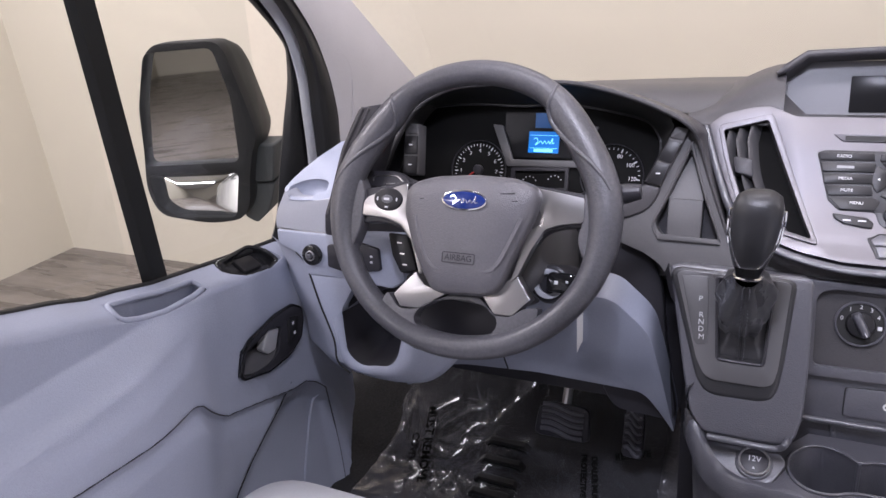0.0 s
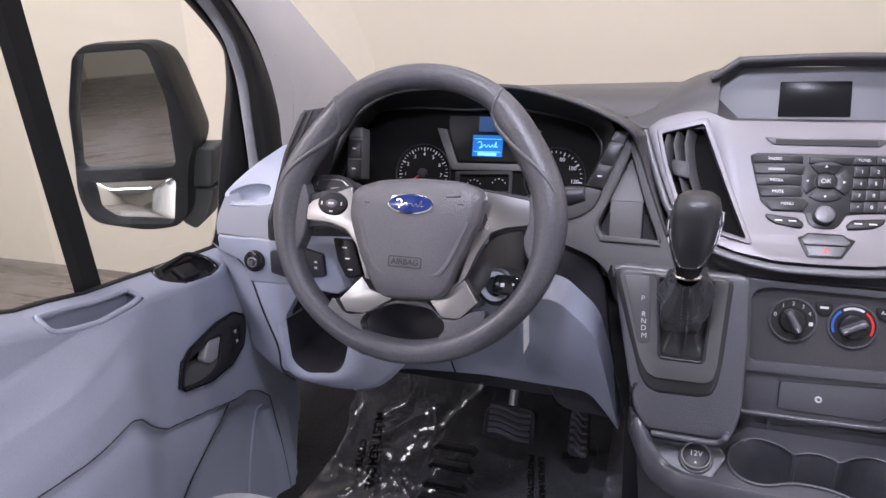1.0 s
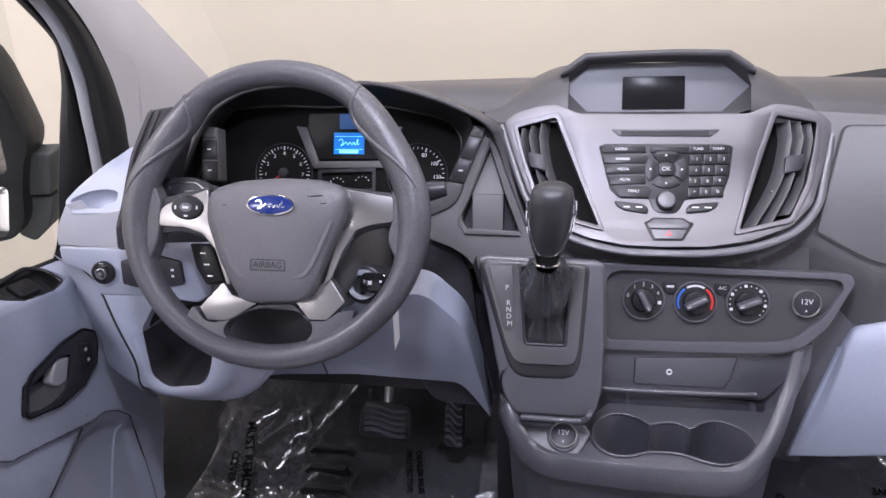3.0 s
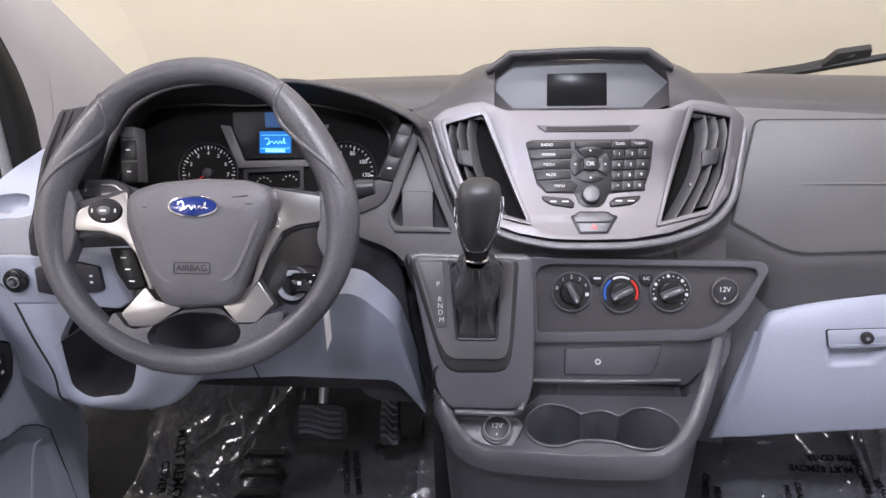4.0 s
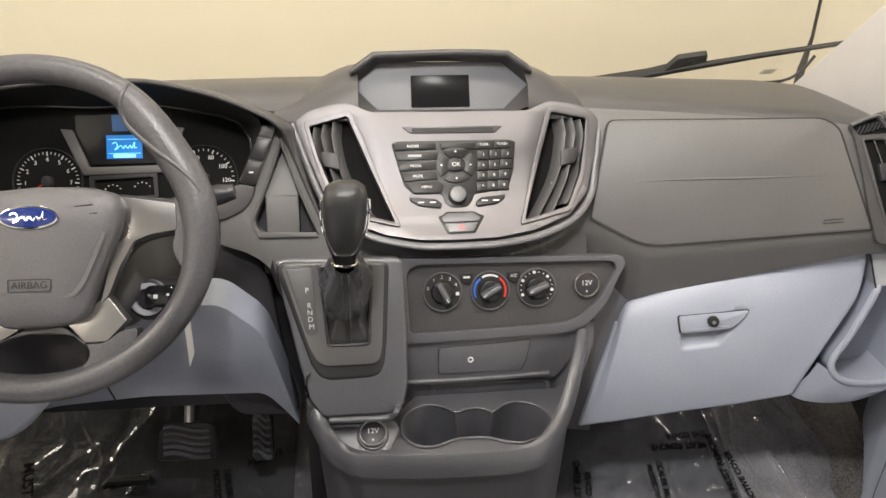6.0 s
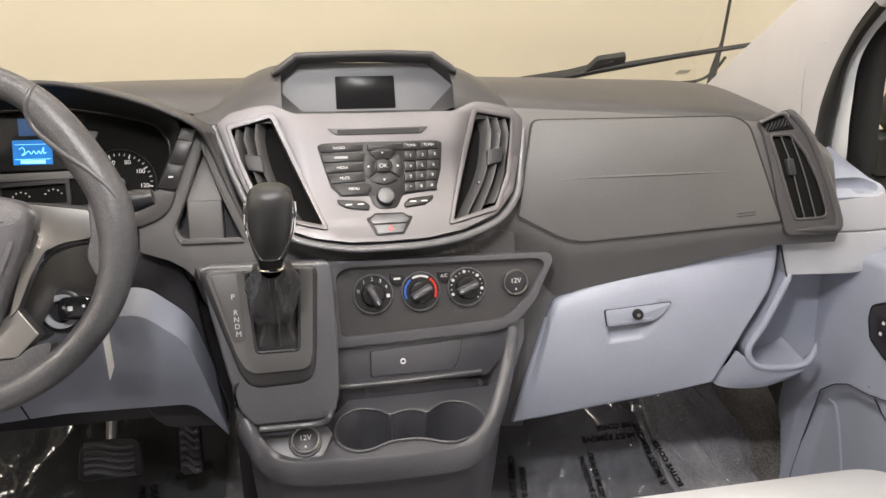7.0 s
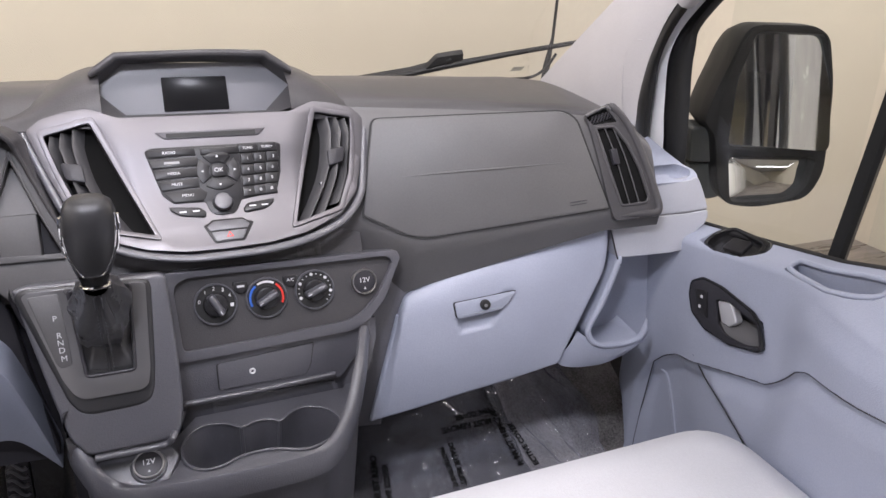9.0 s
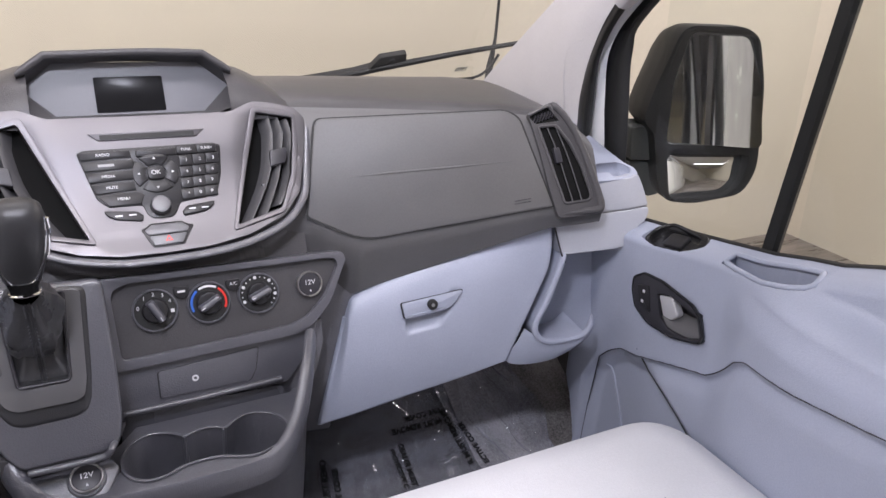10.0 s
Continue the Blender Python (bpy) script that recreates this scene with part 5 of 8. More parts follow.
def draw_in(d):
    """How far the rim is drawn in at its two upper corners."""
    d = d % 360
    return 0.0095 * math.exp(-((d - 145) / 22) ** 2) + 0.0075 * math.exp(-((d - 32) / 20) ** 2)


def swell_at(d):
    """How far the rim is thickened for the thumbs, by the angle round the wheel."""
    d = (d + 180) % 360 - 180
    side = d if abs(d) < 90 else (180 - d if d > 0 else -180 - d)
    up = smooth01((60 - side) / 14)
    return up * smooth01((side + 34) / 40)


rows = []
for k in range(144):
    a = 2 * math.pi * k / 144
    g = swell_at(math.degrees(a))
    di = draw_in(math.degrees(a)) + 0.0045 * g
    c = FW.at(WU + (RU - di) * math.cos(a), WV + (RV - di) * math.sin(a), 0.002 * g)
    out = (FW.u * math.cos(a) * RV + FW.v * math.sin(a) * RU).normalized()
    wide, deep = 0.0158 + 0.0046 * g, 0.0175 + 0.002 * g
    rows.append([c + out * (wide * math.cos(2 * math.pi * j / 24)) + FW.n * (deep * math.sin(2 * math.pi * j / 24)) for j in range(24)])
rows.append(rows[0])
bm = bmesh.new()
loft(bm, rows, wrap=True)
bmesh.ops.remove_doubles(bm, verts=bm.verts, dist=1e-6)
rim = part("rim", bm, RIMSKIN, wheel, "grained dark grey rim", 70)
# seams where the top arc meets the grips
for a0 in [(-0.1235, 0.1452), (0.1, 0.1585)]:
    a = math.atan2((a0[1] - WV) / RV, (a0[0] - WU) / RU)
    bm = bmesh.new()
    c = FW.at(WU + RU * math.cos(a), WV + RV * math.sin(a))
    rd = (FW.u * math.cos(a) + FW.v * math.sin(a)).normalized()
    tn = (FW.v * math.cos(a) - FW.u * math.sin(a)).normalized()
    sgn = 1 if math.cos(a) < 0 else -1
    ridge = []
    for turn, ph in spline([(0, 0.10), (1.5, 0.45), (4, 0.75), (9, 0.86), (17, 0.80), (26, 0.66), (36, 0.48), (46, 0.32)], 4):
        th = a + sgn * radians(turn)
        dg = math.degrees(th)
        di, g = draw_in(dg), swell_at(dg)
        base = FW.at(WU + (RU - di - 0.0045 * g) * math.cos(th), WV + (RV - di - 0.0045 * g) * math.sin(th), 0.002 * g)
        out = (FW.u * math.cos(th) + FW.v * math.sin(th)).normalized()
        ridge.append(base + out * (math.cos(ph * math.pi) * (0.0152 + 0.0046 * g)) + FW.n * (math.sin(ph * math.pi) * (0.0168 + 0.002 * g)))
    n = len(ridge)
    tube(bm, ridge, [0.0010 + 0.0026 * math.sin(math.pi * (0.10 + 0.85 * k / n)) for k in range(n)], 10)
    part("rim_ridge", bm, RIMSKIN, rim)

hub = [(-0.0846, 0.017), (-0.0805, 0.0256), (-0.0694, 0.0329), (-0.0431, 0.0406), (0.0089, 0.0452), (0.06, 0.0435), (0.0817, 0.0379), (0.092, 0.0314), (0.096, 0.022), (0.091, -0.0039), (0.0733, -0.0466), (0.0557, -0.0923), (0.0475, -0.101), (0.0354, -0.1051), (-0.0235, -0.1086), (-0.035, -0.1044), (-0.043, -0.0951), (-0.0666, -0.0557), (-0.0847, -0.0085)]
hub = rnd(hub, 0.008, 3)
hc = (sum(a for a, b in hub) / len(hub), sum(b for a, b in hub) / len(hub))
bm = bmesh.new()
rows = []
for kk, w in ((0.97, -0.035), (1.0, 0.0), (1.0, 0.012), (0.985, 0.021), (0.95, 0.026), (0.8, 0.031), (0.55, 0.034), (0.3, 0.035), (0.02, 0.0355)):
    rows.append([FW.at(hc[0] + (a - hc[0]) * kk, hc[1] + (b - hc[1]) * kk, w) for a, b in hub])
g = loft(bm, rows, wrap=True)
bm.faces.new(g[-1])
pad = part("airbag_cover", bm, HUBSKIN, wheel, "grey grained airbag cover", 50)
# moulded ridge of the lower shield
bm = bmesh.new()
tube(bm, [FW.at(a, b, 0.0312) for a, b in spline([(-0.0634, -0.0113), (-0.0491, -0.0509), (-0.0376, -0.0697), (-0.0201, -0.0771), (0.0381, -0.0741), (0.0526, -0.0652), (0.063, -0.0459), (0.0792, -0.0063)], 5)], 0.0028, 8, flat=0.5, up=tuple(FW.n))
part("cover_ridge", bm, HUBSKIN, pad)
for q in ([(-0.0581, 0.0096), (-0.0357, 0.011)], [(0.0474, 0.0127), (0.0729, 0.0142)], [(0.0498, 0.0216), (0.0681, 0.0234)]):
    a, b = q
    bm = bmesh.new()
    tube(bm, [FW.at(*a, 0.0318), FW.at(*b, 0.0315)], 0.0009, 6)
    part("horn_mark", bm, CHAR2, pad)
# oval badge with a plain script-like stroke
lc = (0.0051, 0.0106)
bm = bmesh.new()
plate(bm, FW, oval(lc[0], lc[1], 0.0305, 0.0128), 0.028, 0.0375, bevel=0.0012)
bd = part("badge", bm, CHROME, wheel, "oval blue badge with silver border")
bm = bmesh.new()
plate(bm, FW, oval(lc[0], lc[1], 0.0283, 0.0108), 0.035, 0.0382, bevel=0.0006)
part("badge_field", bm, BADGE, bd)
bm = bmesh.new()
tube(bm, [FW.at(lc[0] + a * 0.86, lc[1] + b * 0.8, 0.0384) for a, b in spline([(-0.021, 0.004), (-0.015, 0.0065), (-0.012, 0.0), (-0.017, -0.006), (-0.012, -0.004), (-0.006, 0.001), (-0.002, -0.004), (0.002, 0.001), (0.006, -0.004), (0.010, 0.001), (0.013, -0.004), (0.018, 0.0065), (0.0175, -0.003), (0.022, -0.002)], 5)], 0.0005, 6, flat=0.5, up=tuple(FW.n))
part("badge_stroke", bm, CHROME, bd)
# raised word and frame, coloured dark in place of the relief's shading
tx = (0.0037, -0.0609)
bm = bmesh.new()
o = rnd(box2(tx[0], tx[1], 0.044, 0.0135), 0.002)
plate(bm, FW, o, 0.030, 0.0352, holes=[rnd(box2(tx[0], tx[1], 0.042, 0.0115), 0.0015)])
part("embossed_frame", bm, CHAR2, pad)
text("AIRBAG", FW, tx[0], tx[1], 0.0105, 0.0350, CHAR2, pad, "embossed_word")


def wplate(outline, w0, w1, mat, name, label="", r=0.004, bevel=0.002, parent=None):
    bm = bmesh.new()
    plate(bm, FW, rnd(outline, r), w0, w1, bevel=bevel, seg=3)
    return part(name, bm, mat, parent or wheel, label, 50)


wplate([(-0.1856, 0.0102), (-0.167, 0.0166), (-0.0916, 0.0347), (-0.0644, -0.0295), (-0.0796, -0.0373), (-0.0998, -0.0294), (-0.1281, -0.0232), (-0.1765, -0.0302)], -0.018, 0.002, CHAR2, "spoke_core", r=0.01)
wplate([(0.0678, 0.0385), (0.147, 0.0301), (0.1681, 0.0273), (0.1663, -0.0067), (0.1209, -0.0125), (0.0999, -0.0202), (0.0831, -0.0444), (0.066, -0.066)], -0.018, 0.002, CHAR2, "spoke_core", r=0.01)
sl = wplate([(-0.1555, 0.0016), (-0.1479, 0.0098), (-0.0903, 0.0309), (-0.0848, -0.0091), (-0.0711, -0.0443), (-0.0541, -0.0862), (-0.0609, -0.088), (-0.0781, -0.0446), (-0.0956, -0.026), (-0.1198, -0.019), (-0.1559, -0.0174)], -0.004, 0.009, SATIN, "spoke_trim", "satin silver spoke trim", r=0.004)
sr = wplate([(0.0852, 0.0339), (0.1472, 0.0246), (0.1486, -0.0045), (0.1201, -0.0089), (0.1021, -0.0164), (0.0877, -0.0416), (0.0743, -0.0752), (0.0647, -0.0847), (0.0749, -0.0449), (0.086, -0.0101)], -0.004, 0.009, SATIN, "spoke_trim", "satin silver spoke trim", r=0.004)
wplate([(-0.067, -0.0848), (-0.0537, -0.1005), (-0.021, -0.1092), (-0.0597, -0.1315), (-0.0854, -0.1324), (-0.0965, -0.1173)], -0.012, 0.006, SATIN, "lower_spoke", "satin silver lower spoke", r=0.002)
wplate([(0.0291, -0.1062), (0.0553, -0.086), (0.0714, -0.074), (0.0924, -0.1031), (0.0705, -0.1258), (0.0465, -0.1267)], -0.012, 0.006, SATIN, "lower_spoke", "satin silver lower spoke", r=0.002)
bm = bmesh.new()
plate(bm, FW, rnd([(-0.1052, -0.1144), (-0.0899, -0.1315), (-0.0818, -0.1353), (-0.0585, -0.1324), (-0.0197, -0.1115), (0.0276, -0.1079), (0.0457, -0.1277), (0.0692, -0.1269), (0.0846, -0.1149), (0.1045, -0.1109), (0.0988, -0.1401), (0.0713, -0.1662), (0.0426, -0.1788), (-0.0019, -0.1858), (-0.0556, -0.185), (-0.0957, -0.168), (-0.118, -0.1406)], 0.006), -0.012, 0.008, holes=[spline([(-0.0625, -0.1441), (-0.0511, -0.1269), (-0.03, -0.1178), (-0.0058, -0.1142), (0.0205, -0.1147), (0.0417, -0.121), (0.0528, -0.1363), (0.0441, -0.1522), (0.0193, -0.161), (-0.0031, -0.1641), (-0.0274, -0.1644), (-0.0508, -0.159)], 4, closed=True)], bevel=0.006, seg=4)
part("rim_web", bm, RIMSKIN, rim, "", 60)
wplate([(-0.1889, 0.0657), (-0.1690, 0.0420), (-0.1545, 0.0170), (-0.1545, -0.0170), (-0.1560, -0.0340), (-0.1640, -0.0560), (-0.1722, -0.0750), (-0.1853, -0.0491), (-0.1971, 0.0098)], -0.012, 0.009, RIMSKIN, "rim_web", r=0.016, bevel=0.0095, parent=rim)
wplate([(0.159, 0.0714), (0.1467, 0.037), (0.1448, 0.0198), (0.1467, -0.0047), (0.1413, -0.024), (0.1494, -0.0448), (0.1642, -0.0611), (0.175, -0.0267), (0.1764, 0.0275)], -0.012, 0.008, RIMSKIN, "rim_web", r=0.012, bevel=0.008, parent=rim)
# lower column cover, its dark colour standing in for shade behind the opening
bm = bmesh.new()
plate(bm, FW, rnd([(-0.1215, -0.0913), (0.0503, -0.0784), (0.0622, -0.1564), (0.0244, -0.1892), (-0.09, -0.1981), (-0.1255, -0.1697)], 0.01), -0.09, -0.07, bevel=0.004)
part("column_cover", bm, CHAR2, wheel)
# keys on the left spoke
c = (-0.1166, 0.0068)
bm = bmesh.new()
plate(bm, FW, oval(c[0], c[1], 0.0215, 0.0155), 0.004, 0.013, bevel=0.003)
bp = part("key_pad", bm, KEYP, sl, "black oval key pad")
bm = bmesh.new()
plate(bm, FW, oval(c[0], c[1], 0.0085, 0.0055, 20), 0.012, 0.0145, bevel=0.001)
part("ok_key", bm, CHAR, bp)
for da, db, ww, hh in ((0, 0, 0.008, 0.003), (0.0145, 0, 0.002, 0.0045), (-0.0145, 0, 0.002, 0.0045), (0, -0.0105, 0.005, 0.002)):
    bars(FW, c[0] + da, c[1] + db, ww, hh, bp, WHITE, 0.0149 if da == 0 and db == 0 else 0.0134, "key_symbol")

# ---------------------------------------------------------------- column, stalks, ignition
col = thing("steering_column", "dark plastic steering column shroud with stalks and ignition", "steering column")
bm = bmesh.new()
rows = []
for w, k in ((-0.030, 0.8), (-0.045, 1.0), (-0.12, 1.05), (-0.24, 1.0)):
    rows.append([FW.at(0.0 + a * k, -0.045 + b * k, w) for a, b in rnd([(-0.075, 0.05), (0.08, 0.05), (0.09, -0.03), (0.05, -0.075), (-0.04, -0.075), (-0.08, -0.03)], 0.02)])
loft(bm, rows, wrap=True, caps=True)
part("shroud", bm, LIDSKIN, col, "", 50)
bm = bmesh.new()
plate(bm, FW, rnd([(-0.1830, 0.0395), (-0.1760, 0.0475), (-0.1300, 0.0490), (-0.1120, 0.0400), (-0.1000, 0.0280), (-0.1250, 0.0265), (-0.1500, 0.0255), (-0.1690, 0.0270), (-0.1800, 0.0310)], 0.005, 5), -0.048, -0.026, bevel=0.006, seg=4)
ls = part("indicator_stalk", bm, CHAR2, col, "dark flat indicator stalk")
bm = bmesh.new()
tube(bm, [FW.at(a, b, -0.0262) for a, b in spline([(-0.1640, 0.0335), (-0.1600, 0.0400), (-0.1300, 0.0420), (-0.1180, 0.0360), (-0.1080, 0.0300)], 4)], 0.0011, 6)
part("chrome_line", bm, SATIN, ls, "thin satin outline")
bm = bmesh.new()
tube(bm, [FW.at(-0.125, 0.036, -0.04), FW.at(-0.06, 0.015, -0.07)], 0.009, 10)
part("stalk_stem", bm, CHAR2, ls)
bm = bmesh.new()
sa = [(0.2037, 0.041), (0.1861, 0.0377), (0.1542, 0.0313)]
tube(bm, [FW.at(*q, -0.035) for q in sa] + [FW.at(0.05, 0.0, -0.06)], [0.009, 0.0125, 0.011, 0.010], 12, up=tuple(FW.n))
part("wiper_stalk", bm, CHAR2, col, "dark wiper stalk")
bm = bmesh.new()
tube(bm, [FW.at(-0.1420, 0.0300, -0.0258), FW.at(-0.1290, 0.0310, -0.0258)], 0.0012, 6)
part("stalk_mark", bm, SATIN, ls)
# left column switches
bm = bmesh.new()
sp2 = [(-0.146, -0.0367), (-0.114, -0.0369), (-0.0946, -0.0857), (-0.1192, -0.0923), (-0.1357, -0.0686)]
plate(bm, FW, rnd(sp2, 0.004), -0.075, -0.05, bevel=0.003)
cs = part("audio_stalk", bm, KEYP, col, "black control pod behind the wheel")
for q in [(-0.1256, -0.0498), (-0.1197, -0.0648), (-0.1138, -0.0798)]:
    bars(FW, q[0], q[1], 0.0075, 0.0018, cs, SATIN, -0.0495, "switch_mark")
# ignition lock and key
ic = (0.0941, -0.0833)
bm = bmesh.new()
cyl(bm, FW, ic[0], ic[1], 0.026, -0.16, -0.062, 28, bevel=0.004)
ig = part("ignition_boss", bm, CHAR2, col)
bm = bmesh.new()
ring(bm, FW, ic[0], ic[1], 0.013, 0.0195, -0.066, -0.056, 32)
part("ignition_ring", bm, GREYL, ig, "pale grey ignition ring")
key = thing("ignition_key", "black key in the ignition with a white paper tag", "key")
bm = bmesh.new()
kc = (0.112, -0.0799)
plate(bm, FW, rnd(box2(kc[0], kc[1], 0.036, 0.026), 0.009), -0.06, -0.044, bevel=0.004)
kh = part("key_head", bm, GLOSS, key)
bars(FW, kc[0] - 0.004, kc[1], 0.005, 0.005, kh, WHITE, -0.0437, "key_mark")
bars(FW, kc[0] + 0.010, kc[1] + 0.002, 0.003, 0.003, kh, WHITE, -0.0437, "key_mark")
bm = bmesh.new()
tube(bm, [FW.at(kc[0] + 0.018, kc[1] - 0.008, -0.05), FW.at(kc[0] + 0.026, kc[1] - 0.03, -0.05), V(-0.335, 1.30, 0.86)], 0.0008, 6)
part("tag_string", bm, STEEL, key)
bm = bmesh.new()
tg = [(-0.303, 1.3, 0.881), (-0.295, 1.3, 0.882), (-0.296, 1.3, 0.832), (-0.304, 1.3, 0.812)]
plate(bm, Plane((0, 1.30, 0), (1, 0, 0), (0, 0, 1)), [(p[0], p[2]) for p in tg], -0.0006, 0.0006)
part("paper_tag", bm, PAPER, key, "white paper tag")

# ---------------------------------------------------------------- instrument cluster
clu = thing("instrument_cluster", "black instrument cluster with round dials and lit blue display", "instrument cluster")
LENS = [(-0.2766, -0.0947), (-0.2496, -0.0259), (-0.2246, 0.03), (-0.1859, 0.0457), (-0.1122, 0.0502), (-0.0356, 0.0475), (0.0385, 0.0501), (0.1021, 0.0415), (0.1556, 0.0287), (0.1754, 0.0117), (0.1832, -0.0113), (0.1777, -0.0483), (0.1565, -0.0875)]
EDGE = [(-0.2555, -0.0973), (-0.2252, -0.0309), (-0.1933, 0.0257), (-0.138, 0.0591), (-0.0742, 0.0681), (-0.0119, 0.0693), (0.0574, 0.0696), (0.1169, 0.0579), (0.1669, 0.0425), (0.2040, 0.0180), (0.2010, 0.0020), (0.1868, -0.0330), (0.1700, -0.0700)]
EDGE_W = [0.071] * 9 + [0.062, 0.050, 0.047, 0.046]
RIDGE = [(a, b, 0.071) for a, b in EDGE[:9]] + [(0.2122, 0.0220, 0.071), (0.2325, 0.0070, 0.068), (0.2400, -0.0065, 0.056), (0.2482, -0.0290, 0.047), (0.2562, -0.0517, 0.043), (0.2735, -0.0966, 0.041), (0.2862, -0.1293, 0.040)]
lens, edge = spline(LENS, 5), spline([(a, b, w) for (a, b), w in zip(EDGE, EDGE_W)], 5)
ridge = spline(RIDGE, 5)
ce = (-0.02, -0.06)
grow = lambda L, k: [(ce[0] + (a - ce[0]) * k, ce[1] + (b - ce[1]) * k) for a, b, *w in L]
widen = lambda L, k: [(ce[0] + (a - ce[0]) * (1 + k * (w - 0.035) / 0.036), ce[1] + (b - ce[1]) * (1 + k * (w - 0.035) / 0.036), w) for a, b, w in L]
bm = bmesh.new()
loft(bm, [[FC.at(a, b, -0.01) for a, b in grow(lens, 0.995)], [FC.at(a, b, 0.0) for a, b in lens], [FC.at((p[0] + q[0]) / 2, (p[1] + q[1]) / 2, q[2] * 0.5) for p, q in zip(lens, edge)],
          [FC.at(a, b, q[2] - 0.005) for (a, b), q in zip(grow(edge, 0.985), edge)], [FC.at(*q) for q in edge]])
part("hood_lining", bm, BLACK, clu, "black inside of the hood", 50)
bm = bmesh.new()
loft(bm, [[FC.at(a, b, w) for a, b, w in widen(ridge, k)] for k in (-0.012, 0.0)] + [[FC.at(a, b + db, w * kw + dw) for a, b, w in widen(ridge, k)] for k, db, kw, dw in ((0.02, 0, 0.93, 0), (0.05, 0.004, 0.42, 0), (0.06, 0.006, 0, -0.04), (0.06, -0.01, 0, -0.12))])
part("hood", bm, PAD, clu, "charcoal hood over the dials", 50)
bm = bmesh.new()
tube(bm, [FC.at(a, b, w + 0.0005) for a, b, w in widen(ridge, 0.004)], [0.0035] * (len(ridge) - 30) + [0.0035 - 0.0014 * k / 29 for k in range(30)], 8)
part("hood_edge", bm, PAD, clu)
bm = bmesh.new()
plate(bm, FC, lens + [(0.10, -0.12), (-0.22, -0.12)], -0.03, -0.012)
face = part("dial_face", bm, VOID, clu, "black dial face")
bm = bmesh.new()
tube(bm, [FC.at(a, b, 0.001) for a, b in lens], 0.0022, 8)
part("lens_edge", bm, CHAR2, clu)


def dial(c, r, a0, a1, big, small, numbers, parent):
    bm = bmesh.new()
    ring(bm, FC, c[0], c[1], r * 1.10, r * 1.13, -0.012, -0.0085, 48)
    d = part("dial_ring", bm, CHAR2, parent)
    for k in range(big * small + 1):
        a = radians(a0 + (a1 - a0) * k / (big * small))
        major = k % small == 0
        L = 0.006 if major else 0.0035
        bm = bmesh.new()
        p = Plane(FC.at(c[0] + math.cos(a) * r, c[1] + math.sin(a) * r, -0.0115), FC.u * math.cos(a) + FC.v * math.sin(a), FC.v * math.cos(a) - FC.u * math.sin(a))
        plate(bm, p, box2(-L / 2, 0, L, 0.0016 if major else 0.0009), 0, 0.0004)
        part("tick", bm, WHITE, d)
    for k, word in enumerate(numbers):
        a = radians(a0 + (a1 - a0) * k / (len(numbers) - 1))
        text(word, FC, c[0] + math.cos(a) * (r - 0.0115), c[1] + math.sin(a) * (r - 0.0115), 0.0085, -0.0112, WHITE, d, "dial_number")
    bm = bmesh.new()
    cyl(bm, FC, c[0], c[1], 0.008, -0.012, -0.004, 20, bevel=0.002)
    part("dial_hub", bm, CHAR2, d)
    a = radians(a0)
    bm = bmesh.new()
    tube(bm, [FC.at(c[0], c[1], -0.007), FC.at(c[0] + math.cos(a) * r * 0.7, c[1] + math.sin(a) * r * 0.7, -0.007)], [0.0018, 0.0007], 6)
    part("needle", bm, RED, d, "thin red needle")
    return d


c = (-0.1071, -0.0556)
dial(c, 0.043, 215, -35, 8, 4, ("0", "1", "2", "3", "4", "5", "6", "7", "8"), clu)
c2 = (0.112, -0.0548)
dial(c2, 0.043, 225, -45, 7, 4, ("0", "20", "40", "60", "80", "100", "120", "140"), clu)
# middle pod and small gauges
bm = bmesh.new()
po = rnd([(-0.0862, 0.0192), (-0.0688, 0.0175), (-0.0478, -0.0365), (0.0535, -0.0348), (0.0753, 0.0202), (0.0872, 0.0185), (0.0612, -0.0453), (-0.057, -0.0475)], 0.002)
plate(bm, FC, po, -0.012, -0.007, bevel=0.001)
part("pod_frame", bm, LIDSKIN, clu)
bm = bmesh.new()
plate(bm, FC, rnd([(-0.0656, 0.0383), (0.0709, 0.0404), (0.07, 0.0148), (0.0506, -0.0313), (-0.0441, -0.0328), (-0.0648, 0.0139)], 0.003), -0.012, -0.0085)
part("display_glass", bm, DISPLAY, clu)
bm = bmesh.new()
fo = rnd([(-0.0493, -0.0492), (0.0456, -0.0456), (0.0468, -0.0812), (-0.0481, -0.0854)], 0.003)
fi = rnd([(-0.0424, -0.0545), (0.0402, -0.0511), (0.0412, -0.0778), (-0.0415, -0.0816)], 0.002)
plate(bm, FC, fo, -0.012, -0.0075, holes=[fi])
sg = part("small_gauge_frame", bm, CHAR2, clu)
for q0 in [(-0.018, -0.0738), (0.0233, -0.071)]:
    for k in range(5):
        a = radians(150 - 30 * k)
        bm = bmesh.new()
        cyl(bm, FC, q0[0] + 0.012 * math.cos(a), q0[1] + 0.012 * math.sin(a), 0.001, -0.012, -0.0108, 8)
        part("gauge_mark", bm, WHITE, sg)
d0 = [(-0.0232, 0.0092), (0.0266, 0.0092), (0.0264, -0.0245), (-0.0232, -0.0245)]
bm = bmesh.new()
plate(bm, FC, d0, -0.009, -0.0075)
dsp = part("display", bm, SCREEN_BLUE, clu, "lit blue display")
w0, h0 = d0[1][0] - d0[0][0], d0[0][1] - d0[3][1]
mc = ((d0[0][0] + d0[1][0]) / 2, (d0[0][1] + d0[3][1]) / 2)
bars(FC, mc[0], mc[1] + h0 * 0.32, w0 * 0.9, 0.0007, dsp, SCREEN_CYAN, -0.0073, "display_line")
